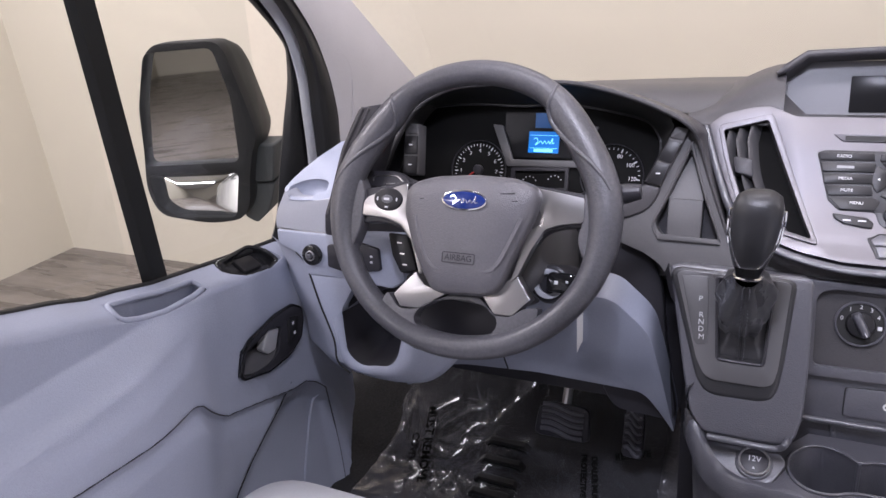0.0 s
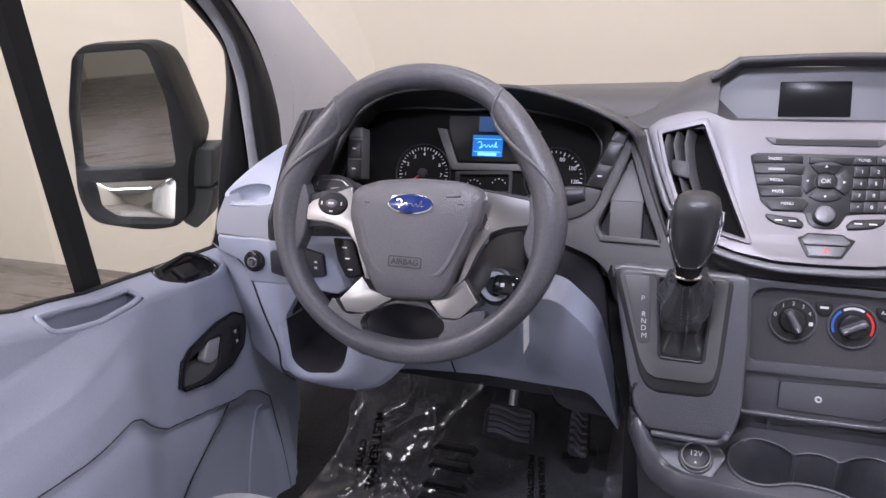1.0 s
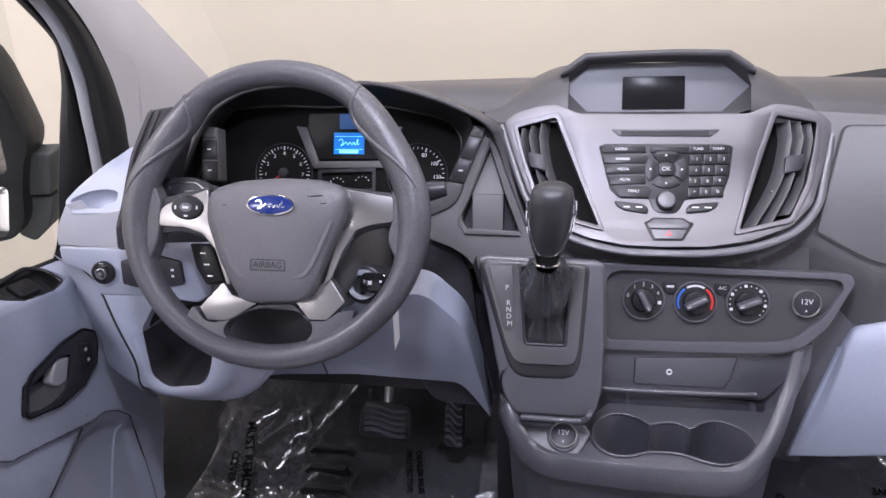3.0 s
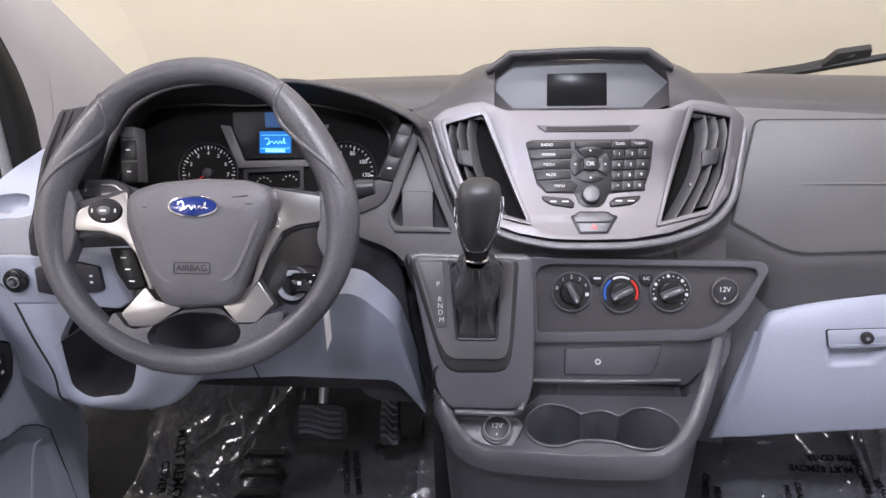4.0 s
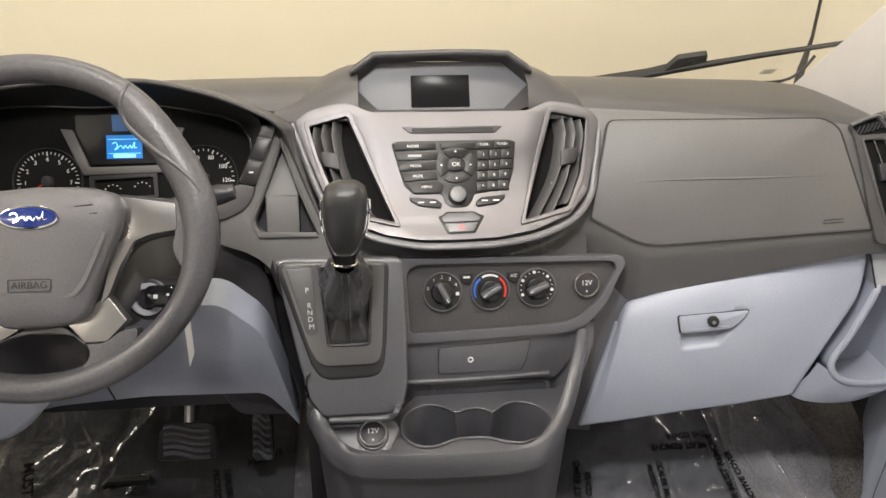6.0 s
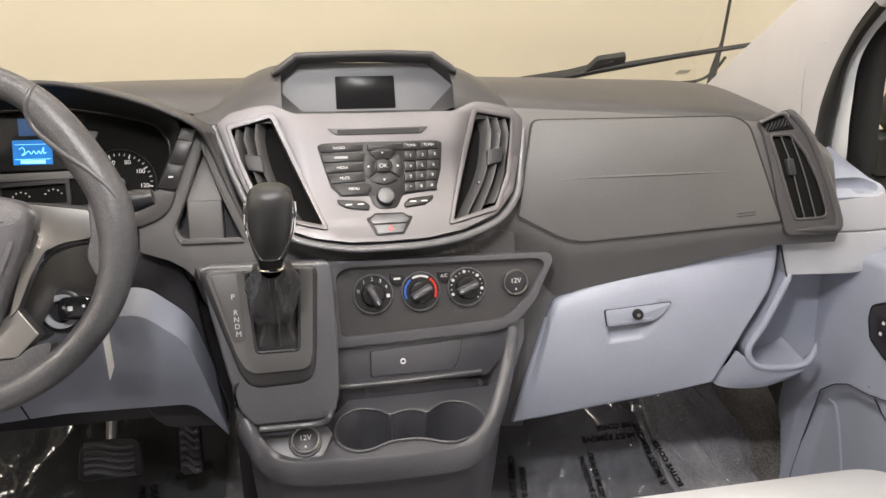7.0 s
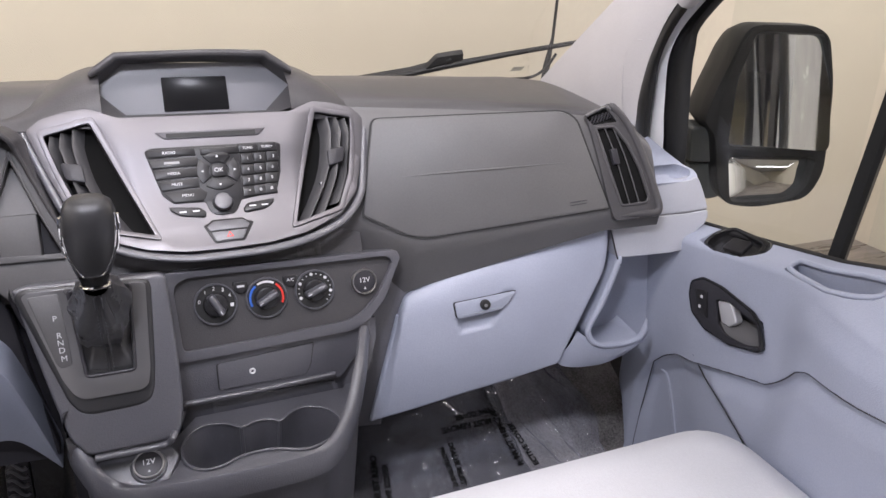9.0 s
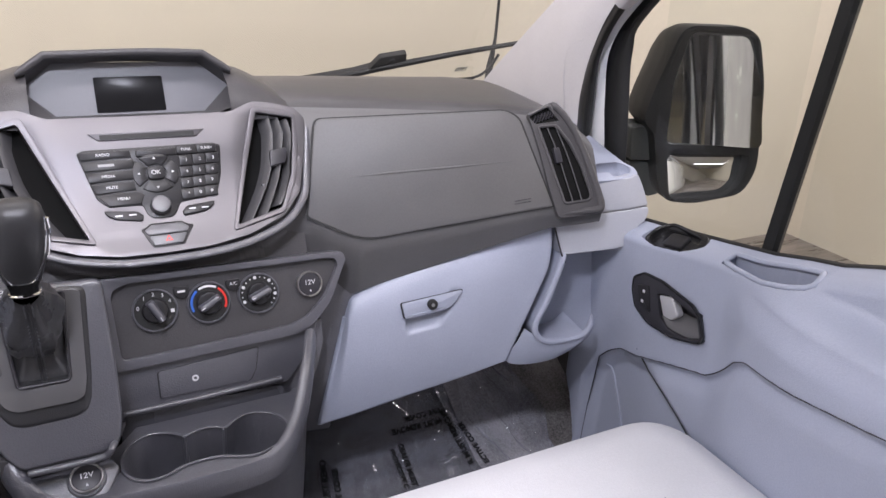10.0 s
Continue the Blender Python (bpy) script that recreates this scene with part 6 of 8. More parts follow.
bars(FC, mc[0], mc[1] - h0 * 0.28, w0 * 0.9, 0.0007, dsp, SCREEN_CYAN, -0.0073, "display_line")
bars(FC, mc[0], mc[1] - h0 * 0.39, w0 * 0.62, 0.0045, dsp, SCREEN_CYAN, -0.0073, "display_mileage")
bm = bmesh.new()
tube(bm, [FC.at(mc[0] + a * 0.8, mc[1] + 0.001 + b * 0.85, -0.0072) for a, b in spline([(-0.021, 0.004), (-0.015, 0.0065), (-0.012, 0.0), (-0.017, -0.006), (-0.012, -0.004), (-0.006, 0.001), (-0.002, -0.004), (0.002, 0.001), (0.006, -0.004), (0.010, 0.001), (0.013, -0.004), (0.018, 0.0065), (0.0175, -0.003), (0.022, -0.002)], 5)], 0.0006, 6, flat=0.3, up=tuple(FC.n))
part("display_stroke", bm, SCREEN_CYAN, dsp)
# glowing strip that paints the display's blue reflection on the glass
bm = bmesh.new()
plate(bm, FC, [(-0.0148, 0.0385), (0.0236, 0.0385), (0.0250, 0.0150), (-0.0140, 0.0150)], -0.009, -0.0078)
part("display_reflection_strip", bm, glow("display_dim", (0.0, 0.05, 0.16), 0.35), clu, "dim blue glowing strip painted as the display's reflection")
# button strips on both sides of the dials
for nm, st in (("right", [(0.2072, 0.0149), (0.2265, 0.0107), (0.1937, -0.0702), (0.1720, -0.0659)]), ("left", [(-0.2191, 0.0102), (-0.1939, 0.0103), (-0.1896, -0.0725), (-0.2168, -0.0731)])):
    bm = bmesh.new()
    plate(bm, FC, rnd(st, 0.003), 0.02, 0.047, bevel=0.001)
    b0 = part("button_strip", bm, LIDSKIN, clu)
    for k in range(3):
        f0, f1 = (0.0, 0.2) if k == 0 else ((0.23, 0.60) if k == 1 else (0.62, 0.99))
        L = lambda a, b, t: (a[0] + (b[0] - a[0]) * t, a[1] + (b[1] - a[1]) * t)
        o = [L(st[0], st[3], f0), L(st[1], st[2], f0), L(st[1], st[2], f1), L(st[0], st[3], f1)]
        oc = (sum(p[0] for p in o) / 4, sum(p[1] for p in o) / 4)
        o = [(oc[0] + (a - oc[0]) * 0.93, oc[1] + (b - oc[1]) * 0.96) for a, b in o]
        bm = bmesh.new()
        plate(bm, FC, rnd(o, 0.0015), 0.045, 0.0495, bevel=0.0012)
        bt = part("push_button", bm, LIDSKIN if k == 0 else KEYP, b0)
        if k == 2 or (k == 1 and nm == "left"):
            bars(FC, oc[0], oc[1], 0.0062, 0.0020, b0, WHITE, 0.0497, "button_symbol")

# ---------------------------------------------------------------- centre stack
st = thing("centre_stack", "silver centre stack with radio keys, vents and hazard switch", "centre stack")
half = [(0.0, 0.0265), (0.118, 0.0272), (0.138, 0.036), (0.152, 0.0415), (0.178, 0.0385), (0.21, 0.030), (0.2265, 0.0135), (0.221, -0.022), (0.212, -0.058), (0.199, -0.102), (0.168, -0.1365), (0.115, -0.1585), (0.06, -0.1685), (0.0, -0.1705)]
left = [(0.118, 0.0272), (0.138, 0.036), (0.152, 0.0415), (0.178, 0.0385), (0.21, 0.029), (0.228, 0.0134), (0.2196, -0.0126), (0.207, -0.0471), (0.197, -0.0728), (0.187, -0.0965), (0.165, -0.127), (0.1327, -0.1477), (0.0998, -0.1606), (0.05, -0.1695)]
body = half + [(-a, b) for a, b in reversed(left)]
vin = [(0.1535, 0.0235), (0.2065, 0.0130), (0.2005, -0.030), (0.1913, -0.0726), (0.1673, -0.1236), (0.1010, -0.1430)]
vin_left = [(0.1522, 0.0205), (0.2078, 0.0050), (0.1945, -0.0430), (0.1820, -0.0755), (0.1640, -0.1200), (0.0870, -0.1420)]
vR, vL = rnd(vin, 0.004), rnd([(-a, b) for a, b in vin_left], 0.004)
bm = bmesh.new()
plate(bm, FS, rnd(body, 0.006, 3), -0.03, 0.004, holes=[vR, vL], bevel=0.0025)
part("silver_panel", bm, SILVER, st, "satin silver panel", 40)
# dark border below
bm = bmesh.new()
ring_l = [(0.2330, 0.012), (0.2243, -0.0126), (0.2118, -0.0485), (0.2018, -0.075), (0.1910, -0.100), (0.168, -0.133), (0.1345, -0.155), (0.1005, -0.168), (0.05, -0.178)]
ring_o = [(0.2315, 0.012), (0.218, -0.06), (0.205, -0.107), (0.172, -0.144), (0.118, -0.167), (0.06, -0.177), (0.0, -0.179)]
tube(bm, [FS.at(a, b, -0.002) for a, b in spline(ring_o + [(-a, b) for a, b in reversed(ring_l)], 5)], 0.0058, 10, up=tuple(FS.n), flat=0.9)
part("panel_border", bm, CHAR, st, "charcoal border moulding")


def stack_vent(sg):
    o = [(sg * a, b) for a, b in (vin if sg > 0 else vin_left)]
    big = [(sg * a, b) for a, b in ([(0.148, 0.033), (0.212, 0.020), (0.2085, -0.03), (0.1985, -0.0755), (0.172, -0.130), (0.093, -0.151)] if sg > 0 else
                                    [(0.147, 0.030), (0.2160, 0.0120), (0.2005, -0.0440), (0.1885, -0.0775), (0.1690, -0.1265), (0.078, -0.150)])]
    bm = bmesh.new()
    plate(bm, FS, rnd(big, 0.007), 0.0, 0.0075, holes=[rnd(o, 0.004)], bevel=0.0028, seg=3)
    v = part("vent_surround", bm, SILVER, st, "raised silver vent frame", 40)
    # the duct's shade is put into the throat's near-black colour
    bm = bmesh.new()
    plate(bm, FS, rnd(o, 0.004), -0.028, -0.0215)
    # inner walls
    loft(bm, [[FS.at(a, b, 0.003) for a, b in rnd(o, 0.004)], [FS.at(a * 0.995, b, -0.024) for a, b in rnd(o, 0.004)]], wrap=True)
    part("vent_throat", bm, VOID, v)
    for line in ([(0.1716, 0.0202), (0.174, -0), (0.1743, -0.0106), (0.1671, -0.0497), (0.1514, -0.0884), (0.1199, -0.1408)], [(0.1854, 0.0183), (0.1894, -0.0037), (0.1889, -0.0134), (0.1767, -0.0628), (0.1668, -0.0886), (0.1442, -0.131)], [(0.1991, 0.0147), (0.2022, -0.0074), (0.2032, -0.0197), (0.1987, -0.0545), (0.1904, -0.0803), (0.167, -0.1178)]):
        bm = bmesh.new()
        loft(bm, [[FS.at(sg * (p - 0.0014), q, -0.002), FS.at(sg * (p + 0.0012), q, -0.001), FS.at(sg * (p - 0.0105), q, -0.0205), FS.at(sg * (p - 0.0125), q, -0.0205)] for p, q in spline(line, 3)], wrap=True, caps=True)
        part("slat", bm, SLAT, v, "", 60)
    bm = bmesh.new()
    plate(bm, FS, rnd([(sg * a, b) for a, b in [(0.1668, -0.0342), (0.1911, -0.0302), (0.1915, -0.038), (0.1872, -0.0536), (0.1638, -0.0593)]], 0.003), -0.02, 0.002, bevel=0.003)
    part("vent_tab", bm, CHAR2, v)
    bm = bmesh.new()
    plate(bm, FS, [(sg * a, b) for a, b in [(0.147, -0.083), (0.154, -0.082), (0.152, -0.092)]], -0.03, -0.004)
    part("vent_wheel", bm, CHAR, v)


stack_vent(1)
stack_vent(-1)

# disc slot
bm = bmesh.new()
plate(bm, FS, rnd([(-0.072, 0.0035), (0.078, 0.0035), (0.066, -0.0065), (-0.060, -0.0065)], 0.002), 0.002, 0.0062, bevel=0.001)
cd = part("disc_slot_trim", bm, SILVER, st)
bm = bmesh.new()
plate(bm, FS, rnd([(-0.058, 0.0008), (0.063, 0.0008), (0.063, -0.0055), (-0.058, -0.0055)], 0.001), 0.005, 0.0066)
part("disc_slot", bm, BLACK, cd)

# radio keys: one dark field, each key its own piece
field = [(-0.0888, -0.0226), (-0.0803, -0.0185), (0.0865, -0.0179), (0.0965, -0.0215), (0.0913, -0.0635), (0.0835, -0.0873), (0.0664, -0.0956), (0.0309, -0.1009), (0.0237, -0.1152), (0.0169, -0.1209), (-0.0056, -0.1206), (-0.0129, -0.1146), (-0.0175, -0.1002), (-0.059, -0.0995), (-0.0719, -0.0866)]
bm = bmesh.new()
plate(bm, FS, rnd(field, 0.003), 0.002, 0.0055, bevel=0.001)
kf = part("key_field", bm, KEYP, st, "black radio key field")


def key_cap(outline, name="radio_key", w=0.0078, r=0.0015, mat=None):
    bm = bmesh.new()
    plate(bm, FS, rnd(outline, r), 0.004, w, bevel=0.0012)
    return part(name, bm, mat or KEYP, kf)


L5 = [(-0.0871, -0.0218), (-0.0237, -0.0217), (-0.0223, -0.032), (-0.0841, -0.0329), (-0.0841, -0.0355), (-0.0207, -0.0346), (-0.0219, -0.0474), (-0.0811, -0.0483), (-0.0803, -0.0508), (-0.022, -0.0499), (-0.0232, -0.0626), (-0.0782, -0.0644), (-0.0766, -0.067), (-0.0233, -0.0652), (-0.022, -0.0779), (-0.0719, -0.0805), (-0.0703, -0.0831), (-0.0213, -0.0805), (-0.0132, -0.0865), (-0.0193, -0.0982), (-0.0575, -0.0984), (-0.0672, -0.0916)]
rowsL = [L5[0:4], L5[4:8], L5[8:12], L5[12:16], L5[16:21]]
WORDS = ("RADIO", "", "MEDIA", "MUTE", "MENU")
for o, word in zip(rowsL, WORDS):
    kc = key_cap(o)
    ca, cb = sum(p[0] for p in o) / len(o), sum(p[1] for p in o) / len(o)
    if word:
        text(word, FS, ca - 0.003, cb, 0.0056, 0.0081, WHITE, kc, "key_word")
    else:
        bars(FS, ca - 0.003, cb, 0.020, 0.0034, kc, PRINT, 0.0081, "key_mark")
# navigation cluster
nav = (0.0054, -0.0562)
for a0, a1 in ((50, 130), (140, 220), (-40, 40), (230, 310)):
    pts = []
    for k in range(7):
        a = radians(a0 + (a1 - a0) * k / 6)
        rr = 0.028
        pts.append((nav[0] + rr * 1.06 * math.cos(a), nav[1] + rr * math.sin(a)))
    for k in range(7):
        a = radians(a1 + (a0 - a1) * k / 6)
        pts.append((nav[0] + 0.0135 * math.cos(a), nav[1] + 0.0125 * math.sin(a)))
    bm = bmesh.new()
    plate(bm, FS, pts, 0.004, 0.0078, bevel=0.0008)
    nk = part("arrow_key", bm, KEYP, kf)
    am = radians((a0 + a1) / 2)
    bm = bmesh.new()
    pa, pb = nav[0] + 0.0215 * math.cos(am), nav[1] + 0.0205 * math.sin(am)
    tri = [(pa + 0.0022 * math.cos(am + q), pb + 0.0022 * math.sin(am + q)) for q in (0, 2.1, 4.2)]
    plate(bm, FS, tri, 0.0076, 0.0081)
    part("arrow_mark", bm, WHITE, nk)
bm = bmesh.new()
plate(bm, FS, rnd(box2(nav[0], nav[1], 0.021, 0.0185), 0.005), 0.004, 0.0098, bevel=0.0015)
ok = part("ok_key", bm, KEYP, kf, "raised square key")
text("OK", FS, nav[0], nav[1], 0.0085, 0.0100, WHITE, ok, "key_word")
# number keys
n0 = [(0.0462, -0.0414), (0.0824, -0.0402), (0.0737, -0.0878), (0.0426, -0.0899)]
NUM = (("1", "2", "3"), ("4", "5", "6"), ("7", "8", "9"), ("*", "0", "#"))
for r in range(4):
    for cI in range(3):
        t, s2 = r / 3, cI / 2
        a = (n0[0][0] * (1 - t) + n0[3][0] * t) * (1 - s2) + (n0[1][0] * (1 - t) + n0[2][0] * t) * s2
        b = (n0[0][1] * (1 - t) + n0[3][1] * t) * (1 - s2) + (n0[1][1] * (1 - t) + n0[2][1] * t) * s2
        kc = key_cap(box2(a, b, 0.0172, 0.0150), "number_key")
        text(NUM[r][cI], FS, a + 0.001, b, 0.0064, 0.0081, WHITE, kc, "key_word")
for q, word in zip([(0.0493, -0.026), (0.0763, -0.0255)], ("TUNE-", "TUNE+")):
    kc = key_cap(box2(q[0], q[1], 0.0265, 0.0125), "tune_key")
    text(word, FS, q[0], q[1], 0.0052, 0.0081, WHITE, kc, "key_word")
q = (0.0097, -0.0273)
key_cap(box2(q[0], q[1], 0.052, 0.010), "blank_key")
# volume knob
vk = (0.0049, -0.103)
bm = bmesh.new()
cyl(bm, FS, vk[0], vk[1], 0.0125, 0.005, 0.018, 32, bevel=0.003)
part("volume_knob", bm, CHAR, kf, "round rubber volume knob")
bm = bmesh.new()
ring(bm, FS, vk[0], vk[1], 0.0128, 0.0142, 0.005, 0.0085, 32)
part("knob_collar", bm, CHAR2, kf)
# call keys
for o in ([(-0.0658, -0.104), (-0.0262, -0.108), (-0.0181, -0.1148), (-0.02, -0.1224), (-0.0513, -0.1176), (-0.0627, -0.1108)], [(0.0758, -0.1029), (0.0388, -0.1065), (0.031, -0.114), (0.0324, -0.1207), (0.0618, -0.117), (0.0738, -0.1096)]):
    bm = bmesh.new()
    plate(bm, FS, rnd(o, 0.003), 0.002, 0.0075, bevel=0.002)
    ckey = part("call_key", bm, KEYP, st, "black call key")
    ca, cb = sum(p[0] for p in o) / len(o), sum(p[1] for p in o) / len(o)
    bars(FS, ca - 0.008, cb, 0.009, 0.0018, ckey, WHITE, 0.0077, "key_mark")
    bars(FS, ca + 0.009, cb, 0.009, 0.0018, ckey, WHITE, 0.0077, "key_mark")
# hazard and lock switches
ho = [(-0.0253, -0.1348), (-0.017, -0.1316), (-0.0135, -0.1275), (0.0289, -0.1274), (0.0329, -0.1317), (0.0428, -0.1343), (0.0268, -0.1608), (-0.0129, -0.1617)]
bm = bmesh.new()
plate(bm, FS, rnd(ho, 0.003), 0.002, 0.0055, bevel=0.001)
hz = part("hazard_surround", bm, KEYP, st)
bm = bmesh.new()
plate(bm, FS, rnd([(-0.0205, -0.1374), (-0.0119, -0.13), (0.0271, -0.1299), (0.036, -0.1376), (0.0324, -0.1434), (-0.0174, -0.1441)], 0.002), 0.004, 0.008, bevel=0.001)
part("lock_key", bm, CHAR, hz, "grey door lock key")
bm = bmesh.new()
plate(bm, FS, rnd([(-0.0158, -0.1458), (0.0315, -0.145), (0.0244, -0.1582), (-0.0112, -0.1592)], 0.002), 0.004, 0.008, bevel=0.001)
part("hazard_key", bm, CHAR, hz, "grey hazard light key")
hq = (0.0078, -0.1516)
bm = bmesh.new()
tri = lambda r: [(hq[0] + r * math.cos(a), hq[1] + r * math.sin(a)) for a in (math.pi / 2, math.pi * 7 / 6, math.pi * 11 / 6)]
plate(bm, FS, tri(0.0055), 0.0078, 0.0084, holes=[tri(0.0036)])
part("hazard_triangle", bm, RED, hz, "red warning triangle")

# the whole stack swells towards the cab at its foot
for ob in st.children_recursive:
    bm = bmesh.new()
    bm.from_mesh(ob.data)
    for k in range(9):
        bmesh.ops.bisect_plane(bm, geom=list(bm.verts) + list(bm.edges) + list(bm.faces), dist=1e-6, plane_co=FS.at(0, -0.035 - 0.016 * k), plane_no=FS.v)
    for v in bm.verts:
        b = (v.co - FS.o).dot(FS.v)
        if b < -0.03:
            v.co += FS.n * (0.026 * ((-0.03 - b) / 0.14) ** 2)
    bm.to_mesh(ob.data)
    bm.free()

# ---------------------------------------------------------------- the small screen in its hood
sc = thing("dash_screen", "small dark screen under a hood on the dashboard", "screen")
CX = -0.007
bez = [(CX + a, b) for a, b in both([(0.0, 0.070), (0.096, 0.070), (0.139, 0.034), (0.100, -0.004), (0.0, -0.004)])]
bm = bmesh.new()
plate(bm, FSC, rnd(bez, 0.006), -0.01, 0.0)
part("bezel", bm, BEZEL, sc, "grey-blue flat bezel")
bm = bmesh.new()
scr = [(-0.054, 0.049), (0.0373, 0.0497), (0.0386, 0.0001), (-0.0539, -0.0007)]
plate(bm, FSC, rnd(scr, 0.002), -0.002, 0.0018, bevel=0.0008)
part("display", bm, DISPLAY, sc, "dark switched-off display")
# hood: from the bezel out to a lip and back over the dash
lp = [(CX + a, b) for a, b in [(-0.139, 0.033), (-0.096, 0.069), (0.0, 0.0705), (0.096, 0.069), (0.139, 0.033)]]
inr = [FSC.at(a, b, 0.0) for a, b in spline([lp[0], lp[1]], 4) [:-1] + spline([lp[1], lp[2], lp[3]], 6)[:-1] + spline([lp[3], lp[4]], 4)]
lo = [(-0.1464, 0.0484), (-0.111, 0.0741), (0.0157, 0.0776), (0.0934, 0.0755), (0.1307, 0.0499)]
lip = [FSC.at(a, b, 0.035) for a, b in spline([lo[0], lo[1]], 4)[:-1] + spline([lo[1], lo[2], lo[3]], 6)[:-1] + spline([lo[3], lo[4]], 4)]
n = len(inr)
cen = FSC.at(CX, -0.02, 0)
def swell(L, k, back, down):
    return [cen + (p - cen) * k + V(0, back, -down) for p in L]
bm = bmesh.new()
loft(bm, [inr, [(a * 0.35 + b * 0.65) for a, b in zip(inr, lip)], lip, swell(lip, 1.01, 0.002, -0.001), swell(lip, 1.02, 0.012, 0.002), swell(lip, 1.03, 0.06, 0.012), swell(lip, 1.04, 0.14, 0.035)])
part("hood", bm, PAD, sc, "charcoal hood", 50)
bm = bmesh.new()
tube(bm, [p + V(0, 0.003, -0.001) for p in lip], [0.003] + [0.0055] * (len(lip) - 2) + [0.003], 10)
part("hood_lip", bm, PAD, sc, "rounded front lip of the hood", 70)
bm = bmesh.new()
plate(bm, FSC, rnd([(CX - 0.172, -0.03), (CX + 0.172, -0.03), (CX + 0.165, 0.02), (CX + 0.10, 0.062), (CX - 0.10, 0.062), (CX - 0.165, 0.02)], 0.01), -0.03, -0.011)
part("hood_back", bm, PAD, sc)
# shoulders that run down to the dash on both sides
for sg in (-1, 1):
    bm = bmesh.new()
    rows = []
    for k in range(9):
        t = k / 8
        x = 0.055 + CX + sg * (0.128 + 0.125 * t)
        h = 0.040 * (1 - smooth01(t)) + 0.006 * (1 - t)
        rows.append([V(x, 1.535 + 0.005, 1.072), V(x, 1.548, 1.079 + h * 0.35), V(x, 1.565, 1.083 + h * 0.8), V(x, 1.60, 1.088 + h), V(x, 1.66, 1.09 + h), V(x, 1.76, 1.075 + h * 0.7), V(x, 1.83, 1.04)])
    loft(bm, rows)
    part("shoulder", bm, PAD, sc, "", 60)
# sill under the screen
bm = bmesh.new()
sill = [(CX + a, b) for a, b in [(-0.138, 0.0345), (-0.099, -0.0035), (0.099, -0.0035), (0.138, 0.0345)]]
loft(bm, [[FSC.at(a, b, 0.0) for a, b in sill], [FS.at(a * 0.98 - 0.0, 0.024 + (0.012 if abs(a) > 0.12 else 0), 0.002) for a, b in sill]])
part("sill", bm, PAD, sc)

# ---------------------------------------------------------------- climate panel
cl = thing("climate_panel", "charcoal heater panel with three round knobs and a socket", "control panel")
inner = [(-0.073, -0.0115), (-0.0679, -0.0025), (-0.0529, 0.003), (0.2238, 0.0006), (0.2375, -0.0022), (0.241, -0.0124), (0.2157, -0.0558), (0.186, -0.0823), (0.1648, -0.0902), (0.0294, -0.097), (-0.0694, -0.0995)]
outer = [(-0.1006, 0.0114), (-0.0858, 0.0128), (0.2493, 0.0077), (0.2545, -0.0042), (0.2495, -0.0142), (0.2243, -0.0645), (0.1972, -0.0928), (0.1691, -0.1057), (0.0293, -0.1105), (-0.0729, -0.1129), (-0.1004, -0.1122)]
bm = bmesh.new()
plate(bm, FH, rnd(outer, 0.008), -0.05, 0.006, holes=[rnd(inner, 0.008)], bevel=0.004, seg=3)
part("surround", bm, CHAR, cl, "", 50)
bm = bmesh.new()
plate(bm, FH, rnd(inner, 0.008), -0.03, -0.004)
pn = part("face", bm, PAD, cl, "dark recessed face")


def knob(c, name, fins, label):
    bm = bmesh.new()
    ring(bm, FH, c[0], c[1], 0.0268, 0.0296, -0.004, 0.0012, 48, bevel=0.001)
    kb = part(name, bm, CHAR, cl, label)
    bm = bmesh.new()
    cyl(bm, FH, c[0], c[1], 0.0270, -0.006, -0.0012, 48)
    part("knob_plate", bm, BLACK, kb)
    bm = bmesh.new()
    cyl(bm, FH, c[0], c[1], 0.0178, -0.003, 0.008, 40, bevel=0.003, r2=0.0160)
    part("knob_body", bm, KEYP, kb)
    p = Plane(FH.at(c[0], c[1], 0.007), FH.u * math.cos(fins) + FH.v * math.sin(fins), FH.v * math.cos(fins) - FH.u * math.sin(fins))
    bm = bmesh.new()
    # the grip tapers to a rounded ridge
    loft(bm, [[p.at(a * k, b * q, w) for a, b in rnd(box2(0, 0, 0.033, 0.0125), 0.0045)] for k, q, w in ((1.0, 1.0, -0.003), (0.99, 0.86, 0.005), (0.96, 0.66, 0.0095), (0.92, 0.42, 0.0112), (0.5, 0.1, 0.0116))], wrap=True, caps=True)
    part("knob_grip", bm, CHAR, kb, "", 60)
    bm = bmesh.new()
    plate(bm, p, box2(-0.0115, 0, 0.0055, 0.0011), 0.0100, 0.0120)
    part("pointer", bm, WHITE, kb)
    return kb


kc = [(-0.0201, -0.0392), (0.0504, -0.0396), (0.1203, -0.0374), (0.196, -0.035)]
k1 = knob(kc[0], "fan_knob", radians(118), "black fan speed knob")
for word, ang in (("0", 165), ("1", 125), ("2", 92), ("3", 60), ("4", 28)):
    text(word, FH, kc[0][0] + 0.0222 * math.cos(radians(ang)), kc[0][1] + 0.0222 * math.sin(radians(ang)), 0.0075, 0.0004, WHITE, k1, "dial_number")
bars(FH, kc[0][0] + 0.022, kc[0][1] - 0.003, 0.005, 0.005, k1, WHITE, 0.0004, "fan_symbol")
k2 = knob(kc[1], "temperature_knob", radians(28), "black temperature knob")
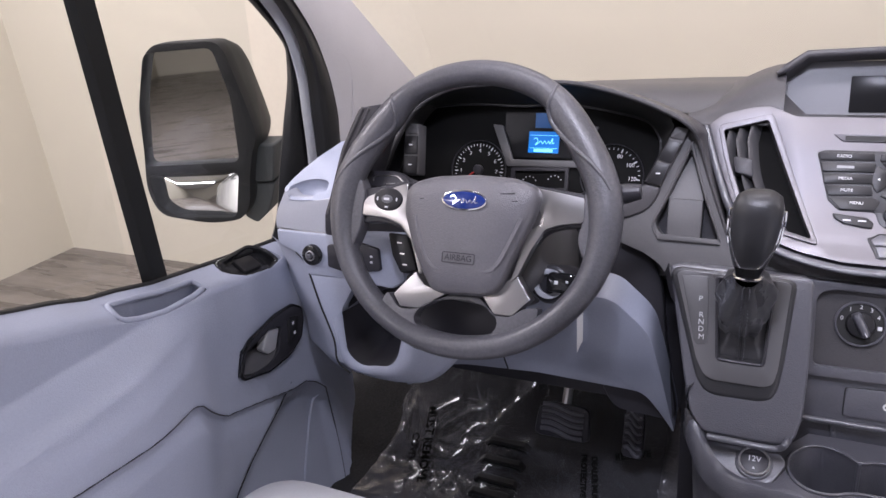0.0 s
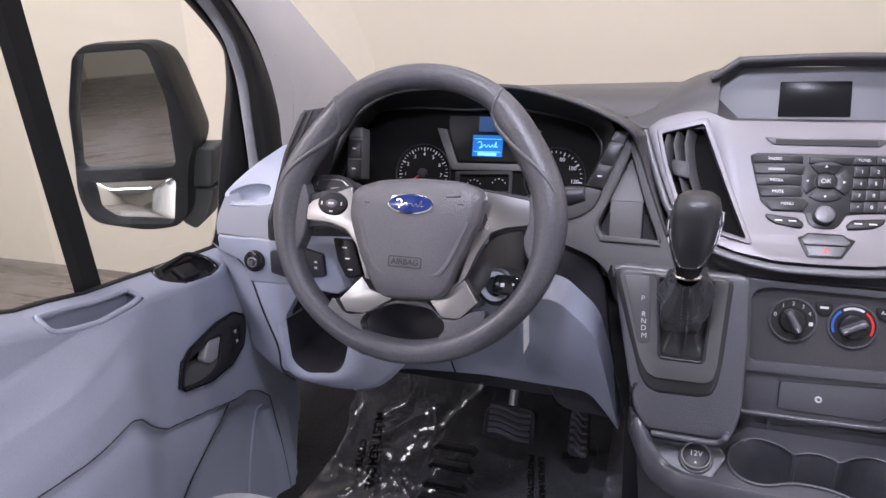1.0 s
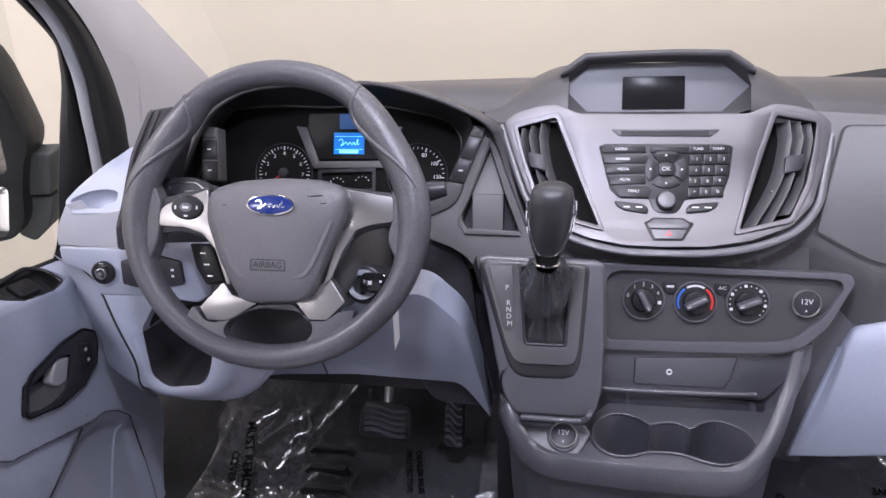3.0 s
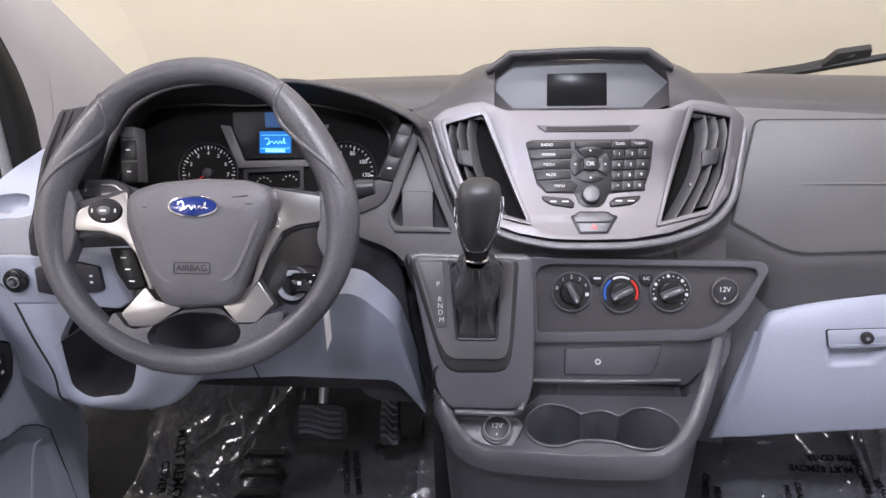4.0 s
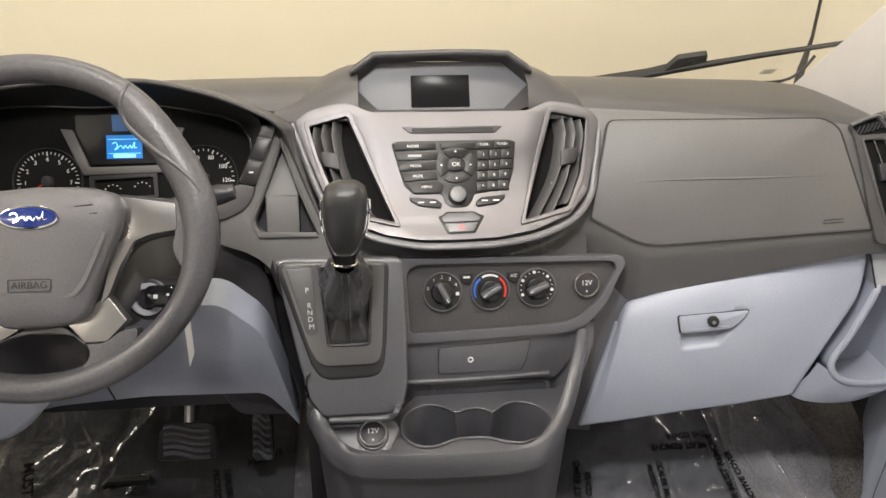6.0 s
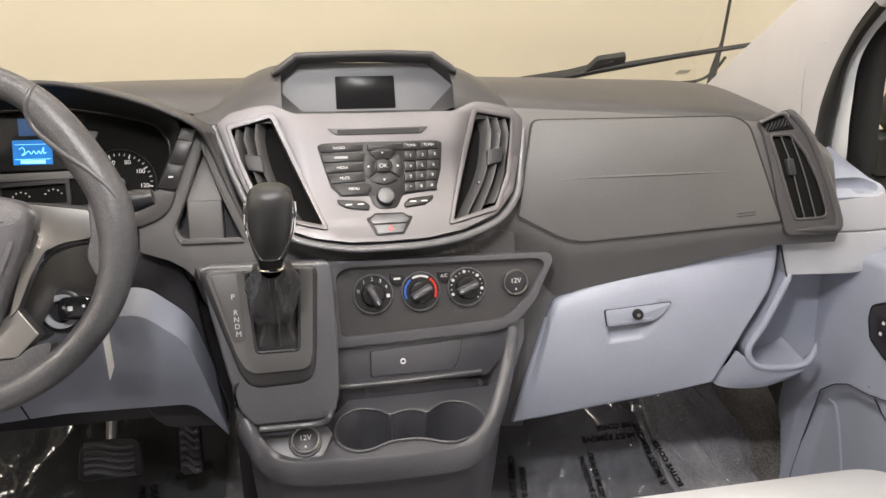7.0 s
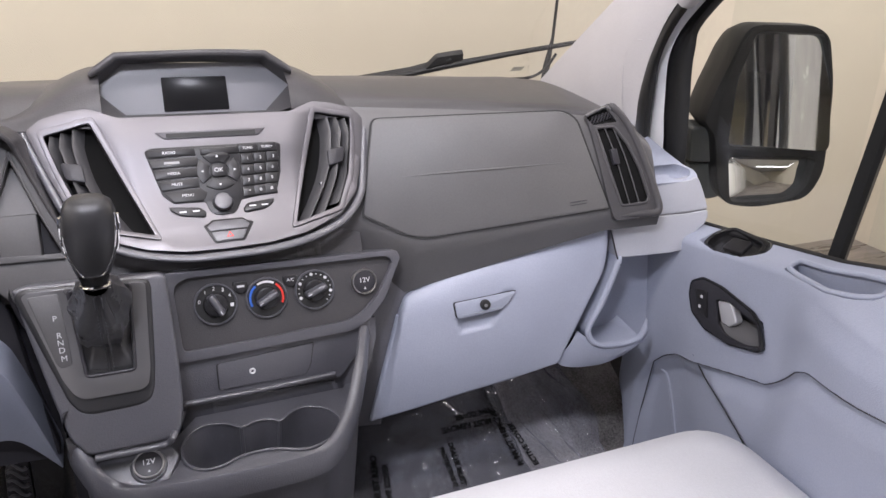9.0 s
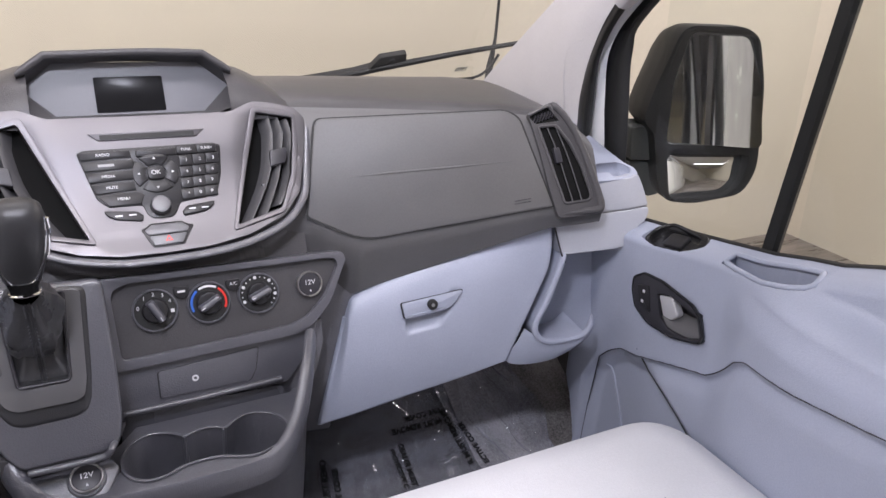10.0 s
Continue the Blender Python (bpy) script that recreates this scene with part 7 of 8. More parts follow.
for a0, a1, mt in ((60, 120, WHITE), (128, 205, BLUEP), (-25, 52, RED)):
    bm = bmesh.new()
    A = [radians(a0 + (a1 - a0) * k / 10) for k in range(11)]
    o = [(kc[1][0] + 0.0248 * math.cos(a), kc[1][1] + 0.0248 * math.sin(a)) for a in A] + [(kc[1][0] + 0.0218 * math.cos(a), kc[1][1] + 0.0218 * math.sin(a)) for a in reversed(A)]
    plate(bm, FH, o, -0.001, 0.0004)
    part("temperature_arc", bm, mt, k2, "coloured arc")
k3 = knob(kc[2], "airflow_knob", radians(22), "black airflow knob")
for k in range(15):
    a = radians(205 - 17.8 * k)
    bm = bmesh.new()
    cyl(bm, FH, kc[2][0] + 0.0235 * math.cos(a), kc[2][1] + 0.0235 * math.sin(a), 0.0010 if k % 3 else 0.0024, -0.001, 0.0004, 10)
    part("airflow_mark", bm, WHITE, k3)
for q in [(0.0158, -0.0193), (0.0861, -0.0191)]:
    bm = bmesh.new()
    o = [(q[0] - 0.0105, q[1] + 0.007), (q[0] + 0.0105, q[1] + 0.007), (q[0] + 0.0095, q[1] - 0.004), (q[0], q[1] - 0.0105), (q[0] - 0.0095, q[1] - 0.004)]
    plate(bm, FH, rnd(o, 0.003), -0.004, 0.001, bevel=0.0012)
    bk = part("small_key", bm, KEYP, cl)
    if q[0] > 0.05:
        text("A/C", FH, q[0], q[1] + 0.001, 0.0065, 0.0013, WHITE, bk, "key_word")
    else:
        bars(FH, q[0], q[1] + 0.001, 0.010, 0.003, bk, WHITE, 0.0012, "key_mark")


def socket(pl, c, r, parent):
    bm = bmesh.new()
    ring(bm, pl, c[0], c[1], r * 0.86, r, -0.004, 0.0035, 40, bevel=0.001)
    s = part("power_socket", bm, SATIN, parent, "round power socket with chrome ring")
    bm = bmesh.new()
    cyl(bm, pl, c[0], c[1], r * 0.86, -0.004, 0.0022, 40, bevel=0.001)
    cp = part("socket_cap", bm, CHAR2, s)
    text("12V", pl, c[0], c[1] + r * 0.12, r * 0.54, 0.0024, WHITE, s, "socket_word")
    bm = bmesh.new()
    plate(bm, pl, [(c[0] - r * 0.09, c[1] - r * 0.58), (c[0] + r * 0.09, c[1] - r * 0.58), (c[0], c[1] - r * 0.40)], 0.002, 0.0027)
    part("socket_mark", bm, WHITE, s)


socket(FH, kc[3], 0.0195, cl)

# ---------------------------------------------------------------- gear selector
SILVERD = material("dark_silver_paint", (0.175, 0.172, 0.177), 0.32, metal=0.6, mottle=0.05, scale=2500)
gs = thing("gear_selector", "automatic gear lever with black leather boot in a dark bezel", "gear lever")
bo = [(-0.0426, 0.047), (-0.0388, 0.0544), (-0.0313, 0.058), (0.0961, 0.0547), (0.1043, 0.0515), (0.1064, 0.0439), (0.1008, -0.0509), (0.0972, -0.081), (0.0909, -0.096), (0.0773, -0.1009), (0.0233, -0.1023), (0.01, -0.0967), (-0.0002, -0.0813)]
bi = [(-0.0318, 0.047), (-0.025, 0.0513), (0.0937, 0.0496), (0.0981, 0.0458), (0.0933, -0.0501), (0.0893, -0.0635), (0.0131, -0.066), (-0.0023, -0.0611)]
bot = [(0.0148, 0.0487), (0.0822, 0.0500), (0.0772, -0.0545), (0.0237, -0.0545)]
bm = bmesh.new()
plate(bm, FSel, rnd(bo, 0.006), -0.10, 0.0, bevel=0.006, seg=3)
part("bezel", bm, KNOBSKIN, gs, "charcoal outer bezel", 50)
bm = bmesh.new()
pl_i = [(-0.0339, 0.0485), (-0.0272, 0.0529), (0.0937, 0.0504), (0.0996, 0.0473), (0.0939, -0.0576), (0.0898, -0.0756), (0.0807, -0.0806), (0.0195, -0.0811), (0.0092, -0.0749), (-0.0008, -0.0566)]
plate(bm, FSel, rnd(pl_i, 0.006), -0.02, 0.004, holes=[rnd(bot, 0.005)], bevel=0.003, seg=3)
part("inner_plate", bm, SILVERD, gs, "dark silver plate", 50)
bm = bmesh.new()
stp = [(-0.0279, 0.047), (0.0045, 0.0485), (0.0082, 0.012), (0.0109, -0.0373), (-0.0018, -0.04), (-0.0061, -0.0339), (-0.0184, 0.0126)]
plate(bm, FSel, rnd(stp, 0.004), 0.003, 0.0055, bevel=0.001)
gp = part("gear_strip", bm, LIDSKIN, gs, "grey strip with gear letters")
for word, q in zip("PRNDM", [(-0.0019, 0.019), (0.0006, -0.0012), (0.0012, -0.0101), (0.0017, -0.0191), (0.003, -0.0288)]):
    text(word, FSel, q[0], q[1], 0.0095, 0.0058, WHITE, gp, "gear_letter")
bm = bmesh.new()
plate(bm, FSel, rnd(bot, 0.005), -0.03, -0.012)
part("boot_well", bm, BLACK, gs)
# boot: folded leather from the frame up to the collar
A = V(-0.098, 1.262, 0.971)
B = V(-0.092, 1.245, 1.075)
axis = (B - A).normalized()
base = []
for i in range(4):
    (a0, b0), (a1, b1) = bot[i], bot[(i + 1) % 4]
    base += [(a0 + (a1 - a0) * j / 12, b0 + (b1 - b0) * j / 12) for j in range(12)]
bc = FSel.at(sum(a for a, b in base) / len(base), sum(b for a, b in base) / len(base), 0)
bm = bmesh.new()
rows = []
nb = len(base)
SLIM = [(0, 1.0), (0.04, 0.93), (0.10, 0.72), (0.18, 0.58), (0.26, 0.56), (0.36, 0.68), (0.48, 0.80), (0.60, 0.76), (0.75, 0.55), (0.9, 0.36), (1.0, 0.29)]
for k in range(41):
    t = k / 40
    r = []
    for j, (a, b) in enumerate(base):
        p = FSel.at(a, b, -0.003)
        d = p - bc
        ang = math.atan2(d.dot(FSel.v), d.dot(FSel.u))
        fold = math.sin(math.pi * min(1, t * 1.04)) ** 0.6
        # rounder section towards the collar
        rr = d.length * (1 - t) + t * 0.047
        q = bc * (1 - t ** 1.1) + A * t ** 1.1 + d.normalized() * (rr * lerp(t, SLIM))
        crease = abs(math.sin(ang * 2 + 0.8 + 1.2 * math.sin(5 * t))) ** 0.5
        deep = noise.noise((math.cos(ang) * 2.2, math.sin(ang) * 2.2, t * 2.5 + 4.0))
        fine = noise.noise((math.cos(ang) * 6.0 + 3, math.sin(ang) * 6.0, t * 4.0))
        q += d.normalized() * ((0.006 * (crease - 0.8) + 0.011 * deep + 0.003 * fine) * fold)
        r.append(q + axis * (0.004 * math.sin(ang * 3 + 9 * t) * fold * (1 - t)))
    rows.append(r)
loft(bm, rows, wrap=True)
boot = part("boot", bm, LEATHER, gs, "creased black leather boot", 75)
front_i = 30
for sx in (-0.0022, 0.0022):
    bm = bmesh.new()
    tube(bm, [rows[2 * k][front_i] + V(sx, -0.0006, 0.0006) for k in range(21)], 0.0011, 6)
    part("boot_seam", bm, LEATHER, boot)
for k in range(1, 39):
    p = (rows[k][front_i] + rows[k + 1][front_i]) / 2
    for sx in (-0.0042, 0.0042):
        bm = bmesh.new()
        tube(bm, [p + V(sx, -0.0012, 0.0008), p + V(sx * 0.75, -0.0016, 0.0030)], 0.0006, 5)
        part("stitch", bm, CHAR, boot)
# raised rim of the boot's opening
bm = bmesh.new()
tube(bm, [FSel.at(a, b, 0.0042) for a, b in rnd(bot, 0.005)], 0.0021, 8, closed=True, up=tuple(FSel.n))
part("boot_rim", bm, CHAR2, gs, "dark rim round the boot")
bm = bmesh.new()
tube(bm, [A + V(0.0145 * math.cos(a), 0.011 * math.sin(a), 0) for a in [2 * math.pi * k / 24 for k in range(24)]], 0.0022, 8, closed=True)
part("collar", bm, CHROME, gs, "thin chrome collar")
# knob
bm = bmesh.new()
rows = []
side = V(1, 0, 0)
dep = axis.cross(side).normalized()
for t, hw, hd in ((0.0, 0.0135, 0.010), (0.08, 0.0145, 0.011), (0.25, 0.0195, 0.015), (0.45, 0.0245, 0.019), (0.65, 0.0260, 0.021), (0.82, 0.0255, 0.021), (0.93, 0.0225, 0.018), (0.985, 0.016, 0.012), (1.0, 0.006, 0.005)):
    p = A + (B - A) * t + dep * (-0.004 * math.sin(math.pi * t))
    rows.append([p + side * (hw * abs(math.cos(a)) ** 0.75 * (1 if math.cos(a) > 0 else -1)) + dep * (hd * abs(math.sin(a)) ** 0.8 * (1 if math.sin(a) > 0 else -1)) for a in [2 * math.pi * k / 32 for k in range(32)]])
loft(bm, rows, wrap=True, caps=True)
kn = part("knob", bm, KNOBSKIN, gs, "black gear knob", 60)
vis = -1 if (dep.dot(V(-0.06, 0.49, 1.33) - A) < 0) else 1
KNOB = ((0.0, 0.0135, 0.010), (0.08, 0.0145, 0.011), (0.25, 0.0195, 0.015), (0.45, 0.0245, 0.019), (0.65, 0.0260, 0.021), (0.82, 0.0255, 0.021), (0.93, 0.0225, 0.018))


def knob_at(t, f, lift=0.0):
    """A point on the knob's front skin: t up the axis, f across it (-1 to 1)."""
    hw, hd = lerp(t, [(a, b) for a, b, c in KNOB]), lerp(t, [(a, c) for a, b, c in KNOB])
    c = abs(f) ** (1 / 0.75)
    p = A + (B - A) * t + dep * (-0.004 * math.sin(math.pi * t))
    return p + side * (hw * f) + dep * (vis * (hd * max(0.0, 1 - c * c) ** 0.4 + lift))


bm = bmesh.new()
tube(bm, spline([knob_at(t, f, 0.0004) for t, f in ((0.86, -0.97), (0.7, -0.95), (0.5, -0.88), (0.32, -0.75), (0.22, -0.6), (0.195, -0.4), (0.19, 0.0), (0.195, 0.4), (0.22, 0.6), (0.32, 0.75), (0.5, 0.88), (0.7, 0.95), (0.86, 0.97))], 4), 0.0011, 8)
part("knob_trim", bm, CHROME, kn, "thin chrome line round the knob face")
for sg in (-1, 1):
    bm = bmesh.new()
    tube(bm, spline([A + (B - A) * t + side * (sg * hw) for t, hw in ((0.40, 0.0242), (0.52, 0.0262), (0.68, 0.0272), (0.80, 0.0266))], 4), 0.0018, 8)
    part("knob_trim", bm, CHROME, kn, "chrome side strip")
bm = bmesh.new()
loft(bm, [[knob_at(t, f, 0.0006) for f in (-0.85, -0.6, -0.3, 0, 0.3, 0.6, 0.85)] for t in (0.01, 0.06, 0.12, 0.18)])
part("knob_front", bm, GLOSS, kn, "glossy black lower knob face")

# ---------------------------------------------------------------- lower console with tray and cup holders
co = thing("centre_console", "charcoal lower console with cup holders and storage drawer", "console")
bm = bmesh.new()
plate(bm, Plane((0.03, 1.56, 0.6), (1, 0, 0), (0, 0, 1)), [(-0.21, -0.24), (0.20, -0.24), (0.20, 0.26), (-0.21, 0.26)], -0.12, 0.12)
part("core", bm, CHAR2, co)
bm = bmesh.new()
plate(bm, FG, rnd([(-0.1003, -0.0091), (-0.0744, -0.0098), (0.0299, -0.0074), (0.1694, -0.0042), (0.2, 0.0089), (0.1988, -0.0136), (0.1549, -0.0683), (0.1464, -0.0742), (-0.0752, -0.0711), (-0.1011, -0.0573)], 0.004), -0.08, 0.0, bevel=0.004, seg=3)
part("drawer_fascia", bm, CHAR, co, "", 50)
bm = bmesh.new()
plate(bm, FG, [(0.1433, -0.0021), (0.2124, 0.0075), (0.2114, -0.0258), (0.1965, -0.0697), (0.1708, -0.1046), (0.1446, -0.1038)], -0.08, -0.012)
part("side_filler", bm, CHAR, co)
dr = seamed(FG, [(-0.0275, -0.0222), (0.1106, -0.013), (0.1032, -0.0458), (0.0947, -0.0595), (-0.0278, -0.0603)], 0.0012, CHAR, co, "drawer", "small storage drawer", r=0.004, rise=0.0015, gap=0.0012, bevel=0.001)
lk = (0.0197, -0.0399)
bm = bmesh.new()
ring(bm, FG, lk[0], lk[1], 0.0022, 0.0045, 0.002, 0.0045, 20, bevel=0.0004)
part("drawer_lock", bm, WHITE, dr, "small pale ring lock")
# wall behind the tray with the card slot
bm = bmesh.new()
back = [(-0.0798, -0.0739), (0.1582, -0.0748), (0.1533, -0.1041), (0.1488, -0.158), (-0.0854, -0.1635), (-0.0821, -0.1145)]
plate(bm, FG, back, -0.06, -0.012)
part("tray_back", bm, CHAR, co)
bm = bmesh.new()
lipl = [FSel.at(0.0214, -0.1541, 0.0), FSel.at(0.06, -0.1545, 0.0), FSel.at(0.1008, -0.1536, 0.0), FSel.at(0.1123, -0.142, 0.0), FG.at(-0.0806, -0.0856, 0.002), FG.at(-0.0746, -0.0712, 0.003), FG.at(-0.06, -0.0708, 0.003), FG.at(0.0334, -0.0696, 0.003), FG.at(0.1391, -0.0660, 0.003)]
tube(bm, [Vector(p) for p in spline(lipl, 6)], 0.0042, 10)
part("tray_lip", bm, CHAR, co, "rounded lip over the storage tray", 60)
bm = bmesh.new()
plate(bm, FG, rnd([(-0.040, -0.0775), (0.140, -0.0785), (0.1475, -0.1085), (-0.036, -0.106)], 0.004), -0.02, -0.0072, holes=[rnd([(-0.0341, -0.0815), (0.1335, -0.0818), (0.1415, -0.1030), (-0.0307, -0.1010)], 0.003)], bevel=0.0022, seg=3)
part("slot_frame", bm, CHAR, co, "", 50)
# face under the gear lever
bm = bmesh.new()
plate(bm, FSel, rnd([(-0.0443, 0.0574), (-0.0331, 0.0609), (0.118, 0.0579), (0.124, 0.0525), (0.1273, -0.052), (0.1262, -0.1128), (0.1204, -0.1392), (0.1141, -0.1474), (0.1012, -0.1508), (0.0146, -0.1511), (-0.0029, -0.1286), (-0.0153, -0.0784)], 0.008), -0.13, -0.003, bevel=0.007, seg=4)
plate(bm, FSel, [(-0.0114, -0.1222), (0.1077, -0.1258), (0.0991, -0.1646), (0.0664, -0.1683), (0.0123, -0.1681)], -0.13, -0.03)
part("lower_face", bm, CHAR, co, "", 50)
# tray floor with the cup opening
cup = spline([(-0.0886, -0.0015), (-0.0828, 0.0236), (-0.0671, 0.0426), (-0.0468, 0.0497), (-0.0226, 0.0417), (-0.0075, 0.0289), (0.008, 0.0348), (0.0248, 0.0366), (0.0387, 0.0305), (0.0463, 0.0262), (0.0627, 0.0401), (0.0848, 0.0471), (0.1116, 0.0349), (0.125, 0.0104), (0.1229, -0.0122), (0.1072, -0.0321), (0.0788, -0.0448), (0.0561, -0.0425), (0.0308, -0.0318), (0.0062, -0.0294), (-0.0173, -0.0317), (-0.0399, -0.0422), (-0.0628, -0.0422), (-0.0811, -0.0273)], 3, closed=True)
tray = [(-0.215, 0.0514), (-0.1874, 0.0237), (-0.1029, 0.0246), (-0.0834, 0.0475), (-0.0636, 0.0742), (0.1512, 0.0778), (0.2019, 0.153), (0.1732, 0.0623), (0.1203, -0.0364), (0.0798, -0.0586), (-0.0114, -0.0607), (-0.1387, -0.052), (-0.1692, -0.0357), (-0.1922, -0.0049)]
bm = bmesh.new()
plate(bm, FT, tray, -0.01, 0.0, holes=[cup], bevel=0.0)
part("tray_floor", bm, CHAR, co, "", 50)
bm = bmesh.new()
cc = (sum(a for a, b in cup) / len(cup), sum(b for a, b in cup) / len(cup))
loft(bm, [[FT.at(cc[0] + (a - cc[0]) * k, cc[1] + (b - cc[1]) * k, w) for a, b in cup] for k, w in ((1.012, 0.0015), (1.0, 0.003), (0.985, 0.0), (0.96, -0.04), (0.93, -0.085), (0.7, -0.087), (0.02, -0.088))], wrap=True)
part("cup_well", bm, CHAR, co, "dark double cup holder", 50)
bm = bmesh.new()
tube(bm, [FT.at(a, b, 0.0015) for a, b in cup], 0.0022, 8, closed=True)
part("cup_rim", bm, CHAR, co, "", 60)
q = [(-0.0075, 0.0289), (-0.0173, -0.0317), (0.0438, 0.0263), (0.0323, -0.0319)]
for a, b in ((q[0], q[1]), (q[2], q[3])):
    for e, dirr in ((a, -1), (b, 1)):
        bm = bmesh.new()
        tube(bm, [FT.at(e[0], e[1], 0.001), FT.at(cc[0] + (e[0] - cc[0]) * 0.95, cc[1] + (e[1] - cc[1]) * 0.93, -0.08)], 0.003, 8)
        part("cup_rib", bm, CHAR, co)
# rim round the tray and the wall down to the floor
path = [(-0.158, 1.304, 0.745), (-0.151, 1.284, 0.745)] + [(-0.134, 1.264, 0.72)] + [(-0.114, 1.256, 0.702), (-0.083, 1.239, 0.702), (-0.024, 1.233, 0.702), (0.042, 1.23, 0.702), (0.129, 1.233, 0.702)] + [(0.165, 1.246, 0.712)] + [(0.196, 1.28, 0.735)] + [(0.221, 1.322, 0.772)] + [(0.245, 1.381, 0.795)]
path = [Vector(p) for p in spline(path, 5)]
cen = V(0.05, 1.36, 0.7)
bm = bmesh.new()
rows = []
for p in path:
    d = (cen - p)
    d.z = 0
    d.normalize()
    o = -d
    r = [p + d * 0.014 + V(0, 0, -0.03), p + d * 0.013 + V(0, 0, -0.002), p + d * 0.010 + V(0, 0, 0.001), p + d * 0.003 + V(0, 0, 0.001), p + V(0, 0, -0.002), p + o * 0.004 + V(0, 0, -0.018), p + o * 0.003 + V(0, 0, -0.034), p + d * 0.004 + V(0, 0, -0.037), p + d * 0.008 + V(0, 0, -0.05)]
    low = p + d * 0.03
    low.z = FLOORZ
    mid = p + d * 0.018
    mid.z = 0.55
    r += [mid, low]
    rows.append(r)
loft(bm, rows)
part("tray_rim", bm, CHAR, co, "charcoal rim wrapping the tray", 45)
bm = bmesh.new()
tp = [(-0.161, 1.305, 0.748), (-0.149, 1.305, 0.748), (-0.148, 1.287, 0.748), (-0.157, 1.287, 0.748)]
plate(bm, Plane((0, 0, 0.748), (1, 0, 0), (0, 1, 0)), [(p[0], p[1]) for p in tp], -0.02, 0.003, bevel=0.002)
part("rim_tab", bm, PAD, co)
skt = Plane(V(-0.072, 1.272, 0.712), (1, 0, 0), (0, 0.88, 0.48))
bm = bmesh.new()
cyl(bm, skt, 0, 0, 0.027, -0.035, -0.003, 36, bevel=0.003, r2=0.0215)
part("socket_boss", bm, CHAR, co)
bm = bmesh.new()
plate(bm, skt, rnd([(-0.0640, 0.0225), (0.0290, 0.0215), (0.0370, 0.0080), (0.0220, -0.0220), (-0.0231, -0.031), (-0.058, -0.006)], 0.004), -0.04, -0.0075, bevel=0.003, seg=3)
part("socket_ledge", bm, CHAR, co, "", 50)
socket(skt, (0, 0), 0.0188, co)
# left flank, running back from the bezel to the bulkhead
bm = bmesh.new()
le = [FSel.at(a, b, -0.004) for a, b in [(-0.0444, 0.0559), (-0.0432, 0.0469), (-0.0238, -0.0181), (-0.0006, -0.0836)]] + [Vector(p) for p in [(-0.157, 1.302, 0.745)]] + [Vector(p) + V(0.01, 0, 0) for p in [(-0.123, 1.497, 0.36)]]
le = [Vector(p) for p in spline(le, 4)]
loft(bm, [le, [p + V(-0.004, 0.02, -0.004) for p in le], [p + V(-0.012, 0.05 + 0.20 * smooth01((0.90 - p.z) / 0.06), -0.03 * smooth01((p.z - 0.84) / 0.06)) for p in le]])
part("left_flank", bm, CHAR2, co, "", 50)

# ---------------------------------------------------------------- pedals
def pedal(name, label, c, w, h, tilt, ribs, arm_to):
    t = thing(name, label, "pedal", "pedals")
    pl = Plane(c, (1, 0, 0), (0, tilt, 1))
    bm = bmesh.new()
    o = [(-w * 0.5, -h * 0.42), (-w * 0.40, -h * 0.5), (w * 0.40, -h * 0.5), (w * 0.5, -h * 0.42), (w * 0.46, h * 0.38), (w * 0.34, h * 0.5), (-w * 0.30, h * 0.5), (-w * 0.46, h * 0.30)]
    plate(bm, pl, rnd(o, 0.008), -0.012, 0.0, bevel=0.003)
    part("pad", bm, CHAR2, t)
    for k in range(ribs):
        b = -h * 0.36 + h * 0.72 * k / (ribs - 1)
        bm = bmesh.new()
        tube(bm, [pl.at(w * f, b + h * 0.08 * math.sin(2 * math.pi * (f + 0.5)), 0.0015) for f in [-0.38 + 0.076 * j for j in range(11)]], 0.0036, 8)
        part("tread_rib", bm, CHAR, t)
    bm = bmesh.new()
    tube(bm, [pl.at(0, 0, -0.012), (pl.at(0, 0, -0.04) + Vector(arm_to)) / 2, Vector(arm_to)], 0.009, 10)
    part("arm", bm, STEEL, t)
    return t


pedal("brake_pedal", "black ribbed brake pedal on a steel arm", (-0.389, 1.50, 0.535), 0.100, 0.062, 0.55, 5, (-0.385, 1.66, 0.80))
pedal("accelerator_pedal", "slim black ribbed accelerator pedal", (-0.263, 1.50, 0.541), 0.036, 0.092, 0.35, 6, (-0.262, 1.72, 0.62))

# ---------------------------------------------------------------- mats, film and floor print
def floor_z(y):
    return lerp(y, [(-1.6, FLOORZ), (1.30, FLOORZ), (1.46, FLOORZ + 0.015), (1.60, 0.45), (1.74, 0.56), (1.84, 0.70), (1.88, 0.95)])


